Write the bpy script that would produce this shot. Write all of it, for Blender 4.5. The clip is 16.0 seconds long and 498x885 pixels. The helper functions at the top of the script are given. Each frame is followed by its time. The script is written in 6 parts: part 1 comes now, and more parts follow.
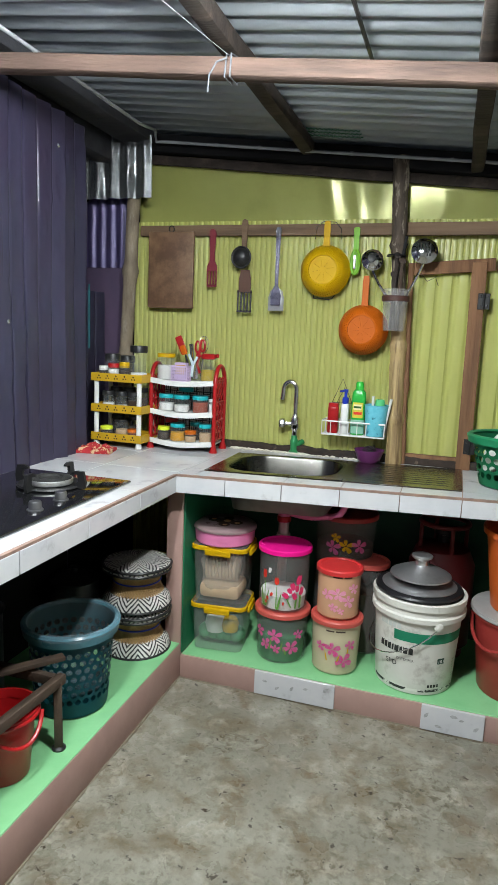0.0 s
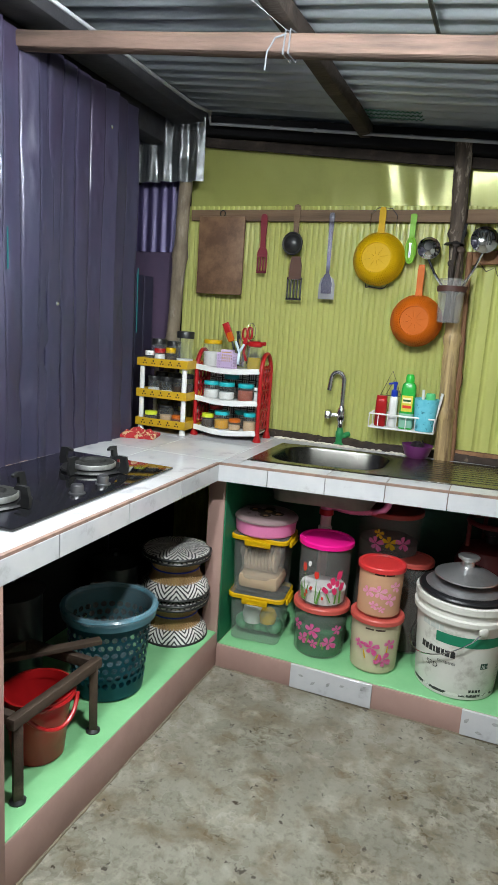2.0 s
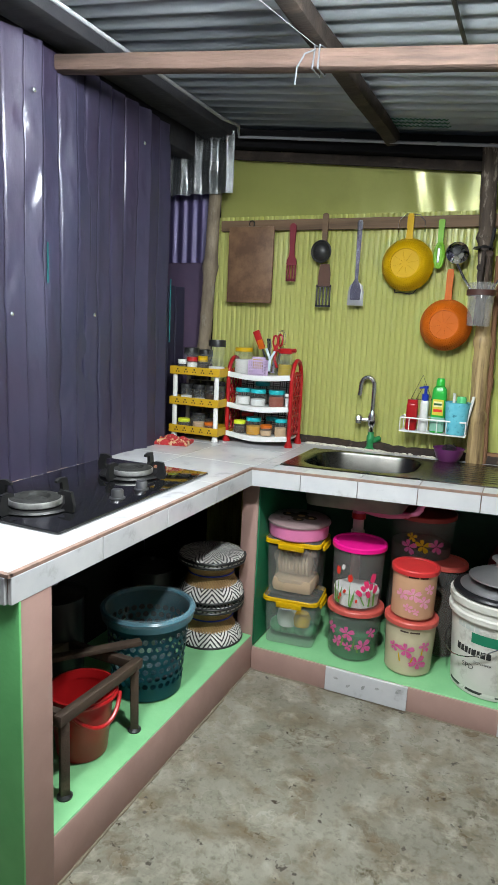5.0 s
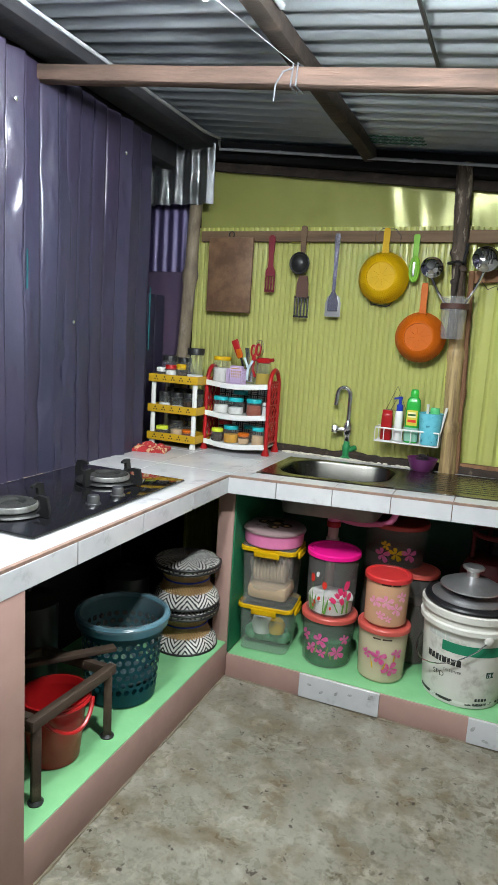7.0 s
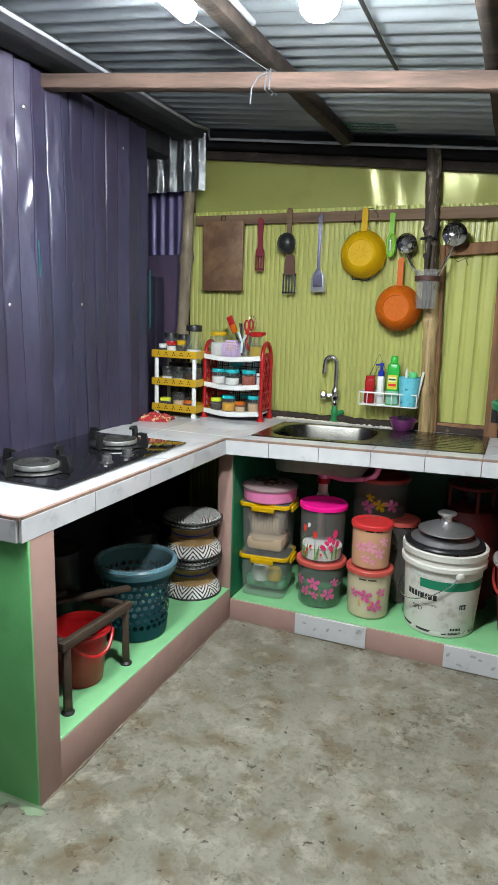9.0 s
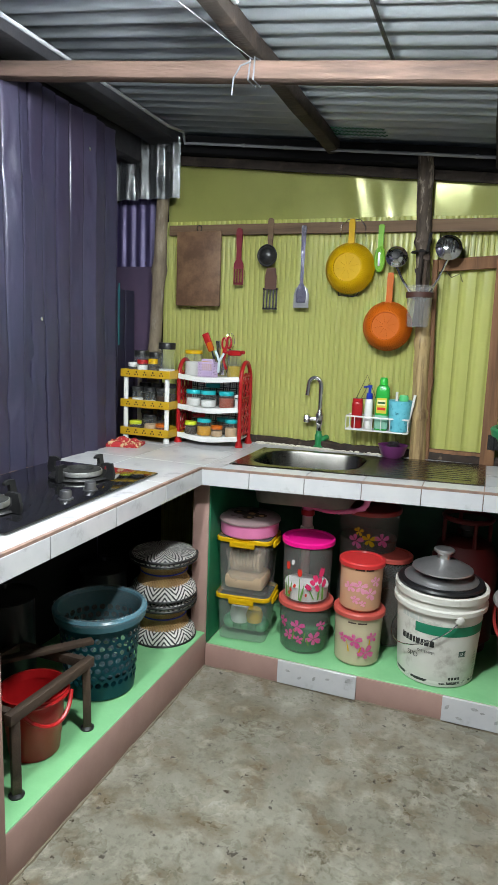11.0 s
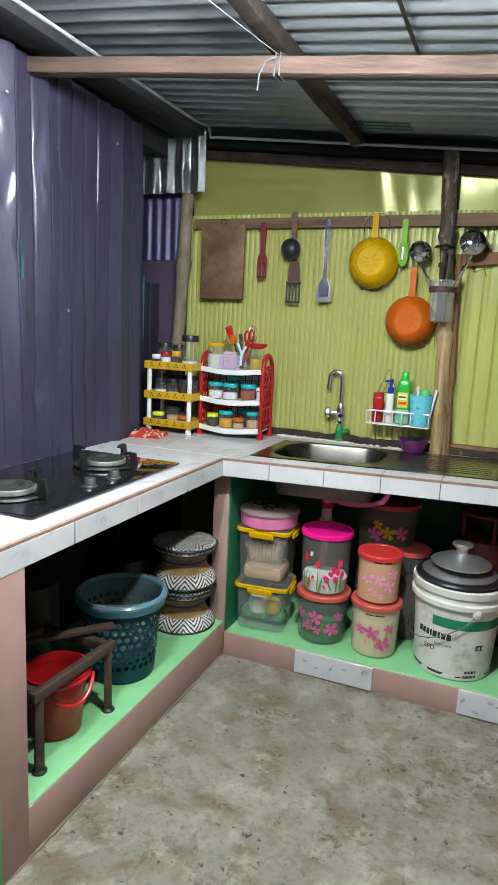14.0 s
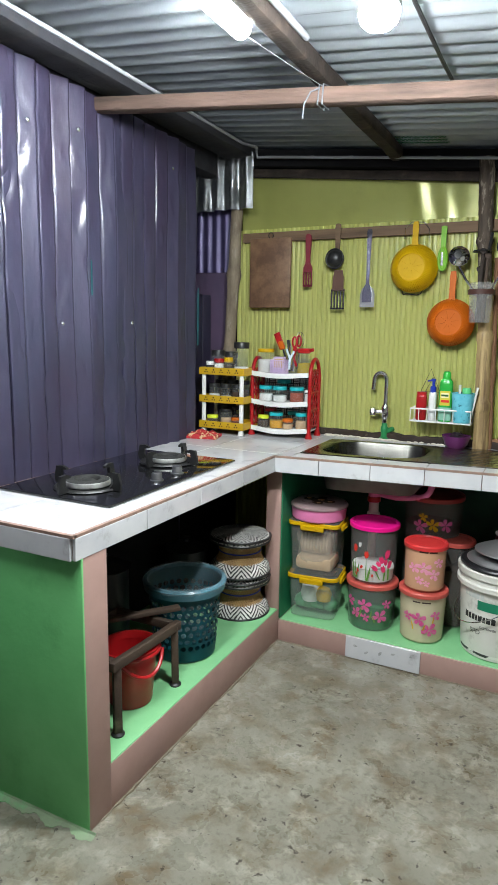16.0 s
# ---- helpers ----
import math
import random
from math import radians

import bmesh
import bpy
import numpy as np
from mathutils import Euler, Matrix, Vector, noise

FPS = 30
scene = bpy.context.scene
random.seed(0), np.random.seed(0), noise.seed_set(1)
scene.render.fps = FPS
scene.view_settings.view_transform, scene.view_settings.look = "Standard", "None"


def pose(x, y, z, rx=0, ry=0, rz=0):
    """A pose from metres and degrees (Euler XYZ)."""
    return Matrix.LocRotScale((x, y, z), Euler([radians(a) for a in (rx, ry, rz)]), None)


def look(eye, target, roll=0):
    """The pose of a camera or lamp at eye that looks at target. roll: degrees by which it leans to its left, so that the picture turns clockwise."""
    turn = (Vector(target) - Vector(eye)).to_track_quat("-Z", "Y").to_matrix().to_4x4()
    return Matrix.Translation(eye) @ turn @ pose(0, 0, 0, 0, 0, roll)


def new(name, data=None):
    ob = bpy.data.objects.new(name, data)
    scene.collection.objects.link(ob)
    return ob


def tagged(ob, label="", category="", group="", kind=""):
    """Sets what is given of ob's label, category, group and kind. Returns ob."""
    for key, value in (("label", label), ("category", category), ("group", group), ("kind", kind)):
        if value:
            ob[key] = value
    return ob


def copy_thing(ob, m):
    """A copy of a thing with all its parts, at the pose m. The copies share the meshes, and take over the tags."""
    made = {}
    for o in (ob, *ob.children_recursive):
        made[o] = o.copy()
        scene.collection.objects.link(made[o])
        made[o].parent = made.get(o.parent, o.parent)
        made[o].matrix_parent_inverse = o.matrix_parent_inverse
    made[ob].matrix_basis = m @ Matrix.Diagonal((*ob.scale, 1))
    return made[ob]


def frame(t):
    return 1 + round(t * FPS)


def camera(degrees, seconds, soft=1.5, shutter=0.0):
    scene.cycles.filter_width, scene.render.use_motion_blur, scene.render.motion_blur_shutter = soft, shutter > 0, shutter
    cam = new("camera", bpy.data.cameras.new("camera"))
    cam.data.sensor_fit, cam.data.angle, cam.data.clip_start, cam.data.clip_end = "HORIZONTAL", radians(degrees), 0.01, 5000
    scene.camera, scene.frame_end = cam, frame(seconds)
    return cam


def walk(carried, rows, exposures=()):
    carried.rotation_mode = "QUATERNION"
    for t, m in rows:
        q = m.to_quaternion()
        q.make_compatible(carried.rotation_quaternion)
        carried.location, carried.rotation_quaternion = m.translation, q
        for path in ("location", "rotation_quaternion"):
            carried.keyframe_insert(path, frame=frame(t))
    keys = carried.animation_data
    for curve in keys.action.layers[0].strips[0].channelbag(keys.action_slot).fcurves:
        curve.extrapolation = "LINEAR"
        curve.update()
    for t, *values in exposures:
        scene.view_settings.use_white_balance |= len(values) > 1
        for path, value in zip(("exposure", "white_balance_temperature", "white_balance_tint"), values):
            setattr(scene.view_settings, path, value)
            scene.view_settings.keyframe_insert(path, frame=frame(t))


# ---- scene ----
cam = camera(42.5, 16.0)
PATH = [
    (0, (0.102, 0.627, 1.3), (-0.489, 2.508, 0.968), 2.4),
    (0.5, (0.113, 0.644, 1.311), (-0.456, 2.534, 0.99), 2.3),
    (1, (0.111, 0.663, 1.3), (-0.514, 2.537, 0.985), 2.6),
    (1.5, (0.106, 0.68, 1.294), (-0.551, 2.535, 0.94), 3.2),
    (2, (0.086, 0.663, 1.297), (-0.628, 2.494, 0.923), 3.8),
    (2.5, (0.076, 0.649, 1.288), (-0.685, 2.458, 0.904), 3.4),
    (3, (0.079, 0.633, 1.293), (-0.683, 2.446, 0.929), 3.5),
    (3.5, (0.083, 0.614, 1.293), (-0.695, 2.424, 0.948), 2.8),
    (4, (0.081, 0.61, 1.289), (-0.708, 2.411, 0.922), 2.7),
    (6.5, (0.085, 0.629, 1.302), (-0.705, 2.439, 0.984), 2.4),
    (7, (0.102, 0.599, 1.296), (-0.637, 2.429, 0.972), 3.6),
    (7.5, (0.157, 0.537, 1.301), (-0.59, 2.361, 0.958), 3.6),
    (8, (0.213, 0.453, 1.299), (-0.503, 2.29, 0.963), 3.6),
    (8.5, (0.251, 0.38, 1.292), (-0.483, 2.202, 0.916), 2.7),
    (8.7, (0.255, 0.366, 1.291), (-0.505, 2.174, 0.898), 1.7),
    (11, (0.141, 0.585, 1.292), (-0.54, 2.435, 0.953), 2.2),
    (11.5, (0.106, 0.603, 1.285), (-0.601, 2.447, 0.968), 1.8),
    (12, (0.096, 0.604, 1.289), (-0.657, 2.428, 0.966), 2.4),
    (12.5, (0.088, 0.601, 1.284), (-0.684, 2.414, 0.939), 2.4),
    (13, (0.092, 0.6, 1.283), (-0.67, 2.413, 0.917), 2.6),
    (13.5, (0.114, 0.588, 1.28), (-0.639, 2.402, 0.904), 2.8),
    (14, (0.155, 0.559, 1.288), (-0.587, 2.381, 0.929), 2.7),
    (14.5, (0.173, 0.52, 1.29), (-0.606, 2.335, 0.974), 2.9),
    (15, (0.178, 0.473, 1.289), (-0.679, 2.254, 0.978), 3.0),
    (15.5, (0.195, 0.432, 1.288), (-0.682, 2.201, 0.973), 1.8),
    (16, (0.206, 0.389, 1.284), (-0.667, 2.156, 0.943), 1.0),
]
walk(cam, [(t, look(eye, target, roll)) for t, eye, target, roll in PATH])

# ---------------------------------------------------------------- light
world = bpy.data.worlds.new("night")
world.use_nodes = True
world.node_tree.nodes["Background"].inputs[0].default_value = (0.55, 0.62, 0.75, 1)
world.node_tree.nodes["Background"].inputs[1].default_value = 0.02
scene.world = world
scene.view_settings.exposure = 0.61
TUBE_POWER, BULB_POWER = 110.0, 1080.0


# ---------------------------------------------------------------- materials
def rgb(c):
    return (*c, 1.0)


def material(name, c1, c2=None, scale=8.0, rough=0.6, metal=0.0, bump=0.0, bump_scale=60.0, stain=None, stain_scale=2.0,
             stain_lo=0.55, stain_hi=0.75, trans=0.0, coat=0.0, stretch=(1, 1, 1), rough_var=0.1, ior=1.45, alpha=1.0, random_tone=0.0):
    """A procedural surface: two colours mixed by noise, stains at a larger scale, fine relief."""
    m = bpy.data.materials.new(name)
    m.use_nodes = True
    nt = m.node_tree
    b = nt.nodes["Principled BSDF"]
    N, L = nt.nodes.new, nt.links.new
    tc, mp = N("ShaderNodeTexCoord"), N("ShaderNodeMapping")
    mp.inputs["Scale"].default_value = stretch
    L(tc.outputs["Object"], mp.inputs["Vector"])
    n1 = N("ShaderNodeTexNoise")
    n1.inputs["Scale"].default_value, n1.inputs["Detail"].default_value, n1.inputs["Roughness"].default_value = scale, 6, 0.6
    L(mp.outputs[0], n1.inputs["Vector"])
    ramp = N("ShaderNodeValToRGB")
    ramp.color_ramp.elements[0].position, ramp.color_ramp.elements[1].position = 0.35, 0.68
    ramp.color_ramp.elements[0].color, ramp.color_ramp.elements[1].color = rgb(c1), rgb(c2 or tuple(v * 0.82 for v in c1))
    L(n1.outputs[0], ramp.inputs[0])
    out = ramp.outputs[0]
    if stain:
        n2 = N("ShaderNodeTexNoise")
        n2.inputs["Scale"].default_value, n2.inputs["Detail"].default_value, n2.inputs["Roughness"].default_value = stain_scale, 8, 0.65
        L(mp.outputs[0], n2.inputs["Vector"])
        r2 = N("ShaderNodeMapRange")
        r2.inputs[1].default_value, r2.inputs[2].default_value = stain_lo, stain_hi
        L(n2.outputs[0], r2.inputs[0])
        mx = N("ShaderNodeMix")
        mx.data_type = "RGBA"
        mx.inputs[7].default_value = rgb(stain)
        L(r2.outputs[0], mx.inputs[0])
        L(out, mx.inputs[6])
        out = mx.outputs[2]
    if random_tone:
        oi, hs, mr = N("ShaderNodeObjectInfo"), N("ShaderNodeHueSaturation"), N("ShaderNodeMapRange")
        mr.inputs[3].default_value, mr.inputs[4].default_value = 1 - random_tone, 1 + random_tone
        L(oi.outputs["Random"], mr.inputs[0])
        L(mr.outputs[0], hs.inputs["Value"])
        L(out, hs.inputs["Color"])
        out = hs.outputs[0]
    L(out, b.inputs["Base Color"])
    mr = N("ShaderNodeMapRange")
    mr.inputs[3].default_value, mr.inputs[4].default_value = max(0.02, rough - rough_var), min(1, rough + rough_var)
    L(n1.outputs[0], mr.inputs[0])
    L(mr.outputs[0], b.inputs["Roughness"])
    b.inputs["Metallic"].default_value = metal
    b.inputs["Transmission Weight"].default_value = trans
    b.inputs["IOR"].default_value = ior
    b.inputs["Alpha"].default_value = alpha
    b.inputs["Coat Weight"].default_value = coat
    if bump:
        n3, bp = N("ShaderNodeTexNoise"), N("ShaderNodeBump")
        n3.inputs["Scale"].default_value, n3.inputs["Detail"].default_value = bump_scale, 5
        L(mp.outputs[0], n3.inputs["Vector"])
        bp.inputs["Strength"].default_value, bp.inputs["Distance"].default_value = bump, 0.004
        L(n3.outputs[0], bp.inputs["Height"])
        L(bp.outputs[0], b.inputs["Normal"])
    return m


def plain(name, c, rough=0.4, metal=0.0, coat=0.0, bump=0.0):
    return material(name, c, tuple(v * 0.86 for v in c), 12, rough, metal, bump=bump, coat=coat, rough_var=0.08)


def glow(name, c, strength):
    m = bpy.data.materials.new(name)
    m.use_nodes = True
    b = m.node_tree.nodes["Principled BSDF"]
    b.inputs["Base Color"].default_value = rgb(c)
    b.inputs["Emission Color"].default_value = rgb(c)
    b.inputs["Emission Strength"].default_value = strength
    return m


def floor_concrete():
    """Worn cement: broad tone, mottling, fine speckle and scattered dark spots."""
    m = bpy.data.materials.new("worn_cement")
    m.use_nodes = True
    nt = m.node_tree
    N, L, b = nt.nodes.new, nt.links.new, nt.nodes["Principled BSDF"]
    tc = N("ShaderNodeTexCoord")

    def noisy(scale, detail, lo, hi, dist=0.0):
        n, r = N("ShaderNodeTexNoise"), N("ShaderNodeMapRange")
        n.inputs["Scale"].default_value, n.inputs["Detail"].default_value, n.inputs["Roughness"].default_value, n.inputs["Distortion"].default_value = scale, detail, 0.62, dist
        r.inputs[1].default_value, r.inputs[2].default_value = lo, hi
        L(tc.outputs["Object"], n.inputs["Vector"])
        L(n.outputs[0], r.inputs[0])
        return r.outputs[0]

    def mixed(fac, a, c):
        x = N("ShaderNodeMix")
        x.data_type = "RGBA"
        L(fac, x.inputs[0])
        if isinstance(a, tuple):
            x.inputs[6].default_value = rgb(a)
        else:
            L(a, x.inputs[6])
        x.inputs[7].default_value = rgb(c)
        return x.outputs[2]
    col = mixed(noisy(2.2, 4, 0.35, 0.68), (0.255, 0.242, 0.195), (0.178, 0.168, 0.132))
    col = mixed(noisy(9, 8, 0.47, 0.66, 0.4), col, (0.145, 0.112, 0.068))
    col = mixed(noisy(11, 8, 0.52, 0.70, 0.3), col, (0.345, 0.325, 0.265))
    col = mixed(noisy(48, 7, 0.52, 0.74), col, (0.125, 0.115, 0.083))
    both = N("ShaderNodeMath")
    both.operation = "MULTIPLY"
    L(noisy(3.4, 5, 0.50, 0.66, 0.5), both.inputs[0])
    L(noisy(42, 5, 0.50, 0.62, 0.6), both.inputs[1])
    col = mixed(both.outputs[0], col, (0.095, 0.080, 0.050))
    col = mixed(noisy(30, 3, 0.64, 0.69, 0.3), col, (0.050, 0.040, 0.028))
    L(col, b.inputs["Base Color"])
    L(noisy(6, 4, 0.2, 1.1), b.inputs["Roughness"])
    bp = N("ShaderNodeBump")
    bp.inputs["Strength"].default_value, bp.inputs["Distance"].default_value = 0.35, 0.004
    L(noisy(48, 8, 0.3, 0.75), bp.inputs["Height"])
    L(bp.outputs[0], b.inputs["Normal"])
    return m


CONCRETE = floor_concrete()
TANDIRT = material("tan_dirt", (0.20, 0.165, 0.115), (0.13, 0.105, 0.075), 25, 0.9, bump=0.6)
SLAB = material("slab_concrete", (0.12, 0.11, 0.10), (0.07, 0.065, 0.06), 14, 0.85, bump=0.4)
TILE = material("white_tile", (0.56, 0.555, 0.565), (0.47, 0.475, 0.50), 7, 0.15, stain=(0.33, 0.315, 0.32), stain_scale=13, stain_lo=0.58, stain_hi=0.76, random_tone=0.04)
LEAFGREY = material("grey_leaf_print", (0.26, 0.26, 0.26), (0.42, 0.42, 0.42), 60, 0.2)
GROUT = material("grout", (0.28, 0.17, 0.13), (0.18, 0.12, 0.10), 30, 0.9, bump=0.3)
PINK = material("dusty_pink_paint", (0.39, 0.245, 0.21), (0.34, 0.21, 0.185), 7, 0.5, bump=0.1, stain=(0.24, 0.16, 0.13), stain_scale=3, stain_lo=0.6, stain_hi=0.85)
MINT = material("mint_paint", (0.23, 0.52, 0.25), (0.185, 0.455, 0.21), 6, 0.45, bump=0.12, stain=(0.16, 0.40, 0.18), stain_scale=4, stain_lo=0.58, stain_hi=0.8)
GREEN = material("green_paint", (0.155, 0.50, 0.18), (0.12, 0.43, 0.145), 5, 0.5, bump=0.2, stain=(0.08, 0.31, 0.10), stain_scale=3.5, stain_lo=0.55, stain_hi=0.75)
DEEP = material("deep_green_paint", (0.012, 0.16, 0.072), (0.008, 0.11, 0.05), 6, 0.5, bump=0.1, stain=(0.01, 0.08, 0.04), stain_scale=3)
PURPLE = material("purple_sheet_paint", (0.090, 0.080, 0.148), (0.056, 0.061, 0.108), 5, 0.42, metal=0.12, bump=1.0, bump_scale=11, coat=1.0, stain=(0.072, 0.048, 0.094), stain_scale=2.6, stain_lo=0.45, stain_hi=0.7, stretch=(1, 1, 0.45), rough_var=0.1)
PURPLE.node_tree.nodes["Principled BSDF"].inputs["Coat Roughness"].default_value = 0.17
VIOLET = material("violet_sheet_paint", (0.125, 0.10, 0.25), (0.095, 0.08, 0.19), 6, 0.35, metal=0.2, stretch=(1, 1, 0.4))
MAUVE = material("mauve_board", (0.085, 0.055, 0.10), (0.06, 0.042, 0.08), 4, 0.6, bump=0.1)
LIME = material("lime_sheet_paint", (0.80, 0.81, 0.285), (0.73, 0.745, 0.25), 4, 0.25, bump=0.04, stain=(0.44, 0.45, 0.15), stain_scale=2.2, stain_lo=0.6, stain_hi=0.85, stretch=(1, 1, 0.3))
LIMEFLAT = material("lime_flat_sheet", (0.66, 0.68, 0.22), (0.58, 0.60, 0.19), 2, 0.23, metal=0.1, stain=(0.46, 0.48, 0.15), stain_scale=1.5, rough_var=0.04)
ZINC = material("galvanised_sheet", (0.575, 0.62, 0.66), (0.445, 0.485, 0.52), 5, 0.38, metal=0.5, bump=0.1, bump_scale=30, stain=(0.26, 0.295, 0.32), stain_scale=2.5, stretch=(0.35, 1, 1))
ZINC_NEW = material("bright_zinc", (0.70, 0.72, 0.74), (0.55, 0.58, 0.60), 6, 0.22, metal=0.9, bump=0.15, bump_scale=12)
TIMBER = material("planed_timber", (0.140, 0.088, 0.069), (0.088, 0.056, 0.044), 11, 0.85, bump=0.7, stretch=(0.3, 3, 3), stain=(0.055, 0.037, 0.031), stain_scale=6, stain_lo=0.46, stain_hi=0.70)
DARKWOOD = material("dark_timber", (0.040, 0.028, 0.023), (0.020, 0.015, 0.012), 8, 0.85, bump=0.6, stretch=(2, 0.3, 2), stain=(0.085, 0.058, 0.046), stain_scale=5, stain_lo=0.52, stain_hi=0.72)
EAVE = material("dark_eave_board", (0.022, 0.022, 0.027), (0.014, 0.014, 0.018), 6, 0.9, bump=0.4, stretch=(2, 0.3, 2), stain=(0.034, 0.029, 0.029), stain_scale=4)
RAILWOOD = material("weathered_rail", (0.20, 0.125, 0.075), (0.12, 0.075, 0.045), 7, 0.75, bump=0.5, stretch=(0.25, 3, 3), stain=(0.06, 0.04, 0.03), stain_scale=4)
POSTWOOD = material("rough_sawn_post", (0.25, 0.125, 0.060), (0.14, 0.066, 0.034), 7, 0.8, bump=0.6, stretch=(3, 3, 0.25), stain=(0.09, 0.05, 0.03), stain_scale=3)
BAMBOO = material("weathered_pole", (0.48, 0.345, 0.16), (0.25, 0.165, 0.08), 14, 0.5, bump=0.7, stretch=(3.5, 3.5, 0.14), stain=(0.10, 0.055, 0.028), stain_scale=8, stain_lo=0.52, stain_hi=0.66)
GREYPOLE = material("grey_pole", (0.25, 0.20, 0.14), (0.13, 0.10, 0.072), 14, 0.75, bump=0.7, stretch=(2, 2, 0.6), stain=(0.30, 0.26, 0.21), stain_scale=12, stain_lo=0.58, stain_hi=0.68)
BLACKPOLE = material("dark_mottled_pole", (0.095, 0.070, 0.052), (0.040, 0.029, 0.023), 16, 0.8, bump=0.9, stretch=(2, 2, 0.5), stain=(0.34, 0.29, 0.23), stain_scale=12, stain_lo=0.52, stain_hi=0.60)
# near-black without sheen; also stands in for the shade under the hob
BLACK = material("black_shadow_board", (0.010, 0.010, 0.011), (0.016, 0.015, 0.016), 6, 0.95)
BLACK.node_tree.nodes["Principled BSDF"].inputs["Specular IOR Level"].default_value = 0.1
UNSEENWALL = material("pale_unseen_wall", (0.34, 0.335, 0.31), (0.28, 0.275, 0.255), 4, 0.8, bump=0.2)
PVC = material("grey_conduit", (0.31, 0.32, 0.34), (0.23, 0.24, 0.26), 6, 0.4)
STEEL = material("stainless", (0.33, 0.31, 0.275), (0.24, 0.225, 0.195), 9, 0.25, metal=1.0, stretch=(0.3, 3, 1), rough_var=0.06)
CHROME = material("chrome", (0.75, 0.75, 0.76), (0.66, 0.66, 0.67), 4, 0.12, metal=1.0, rough_var=0.05)
ALU = material("brushed_aluminium", (0.66, 0.66, 0.67), (0.56, 0.56, 0.57), 12, 0.36, metal=0.9, stain=(0.36, 0.36, 0.36), stain_scale=5)
DARKSTEEL = material("dull_knob_metal", (0.26, 0.26, 0.27), (0.20, 0.20, 0.21), 14, 0.35, metal=0.9)
BRUSHED = material("brushed_steel", (0.50, 0.50, 0.51), (0.40, 0.40, 0.41), 12, 0.3, metal=0.9)
GLASSTOP = material("black_glass", (0.006, 0.006, 0.007), (0.009, 0.009, 0.010), 3, 0.07, coat=0.5, rough_var=0.03)
IRON = material("cast_iron", (0.008, 0.008, 0.009), (0.014, 0.014, 0.014), 30, 0.45, bump=0.2)


# ---------------------------------------------------------------- mesh helpers
def finish(bm, name, mat, smooth=True, angle=38):
    bmesh.ops.recalc_face_normals(bm, faces=bm.faces[:])
    me = bpy.data.meshes.new(name)
    bm.to_mesh(me)
    bm.free()
    for m in (mat if isinstance(mat, (list, tuple)) else [mat]):
        me.materials.append(m)
    if smooth:
        me.polygons.foreach_set("use_smooth", [True] * len(me.polygons))
        me.set_sharp_from_angle(angle=radians(angle))
    return me


def part(name, bm, mat, parent=None, label="", m=None, smooth=True, angle=38):
    ob = new(name, finish(bm, name, mat, smooth, angle))
    if m is not None:
        ob.matrix_basis = m
    if parent is not None:
        ob.parent = parent
    if label:
        ob["label"] = label
    return ob


def thing(name, label, category, x=0, y=0, z=0, rz=0, group="", kind=""):
    ob = new(name)
    ob.empty_display_size = 0.05
    ob.matrix_basis = pose(x, y, z, 0, 0, rz)
    return tagged(ob, label, category, group, kind)


def single(name, bm, mat, label, category, m=None, group="", kind="", smooth=True):
    return tagged(part(name, bm, mat, None, "", m, smooth), label, category, group, kind)


def box(bm, sx, sy, sz, at=(0, 0, 0), bevel=0.0, seg=1, m=None):
    """A box centred on at (z too)."""
    r = bmesh.ops.create_cube(bm, size=1.0)
    vs = r["verts"]
    bmesh.ops.scale(bm, vec=(sx, sy, sz), verts=vs)
    if bevel:
        es = list({e for v in vs for e in v.link_edges})
        r = bmesh.ops.bevel(bm, geom=es, offset=bevel, segments=seg, affect="EDGES", profile=0.5)
        vs = list({v for f in r["faces"] for v in f.verts} | {v for v in vs if v.is_valid})
    bmesh.ops.transform(bm, matrix=Matrix.Translation(at) @ (m or Matrix()), verts=vs)
    return vs


def boxed(x0, x1, y0, y1, z0, z1, bevel=0.0, seg=1, bm=None):
    bm = bm or bmesh.new()
    box(bm, x1 - x0, y1 - y0, z1 - z0, ((x0 + x1) / 2, (y0 + y1) / 2, (z0 + z1) / 2), bevel, seg)
    return bm


def lathe(profile, seg=32, bm=None, m=None, squash=None):
    """A turned shape from (radius, height) pairs. squash(angle, r, z) -> (x, y, z) may bend it."""
    bm = bm or bmesh.new()
    rings, made = [], []
    for r, z in profile:
        if r < 1e-6:
            v = bm.verts.new((0, 0, z))
            rings.append([v])
            made.append(v)
            continue
        ring = []
        for k in range(seg):
            a = 2 * math.pi * k / seg
            p = squash(a, r, z) if squash else (r * math.cos(a), r * math.sin(a), z)
            ring.append(bm.verts.new(p))
        rings.append(ring)
        made += ring
    for a, b in zip(rings, rings[1:]):
        if len(a) == 1 and len(b) == 1:
            continue
        for k in range(seg):
            q = [a[k % len(a)], a[(k + 1) % len(a)], b[(k + 1) % len(b)], b[k % len(b)]]
            bm.faces.new(list(dict.fromkeys(q)))
    if m is not None:
        bmesh.ops.transform(bm, matrix=m, verts=made)
    return bm


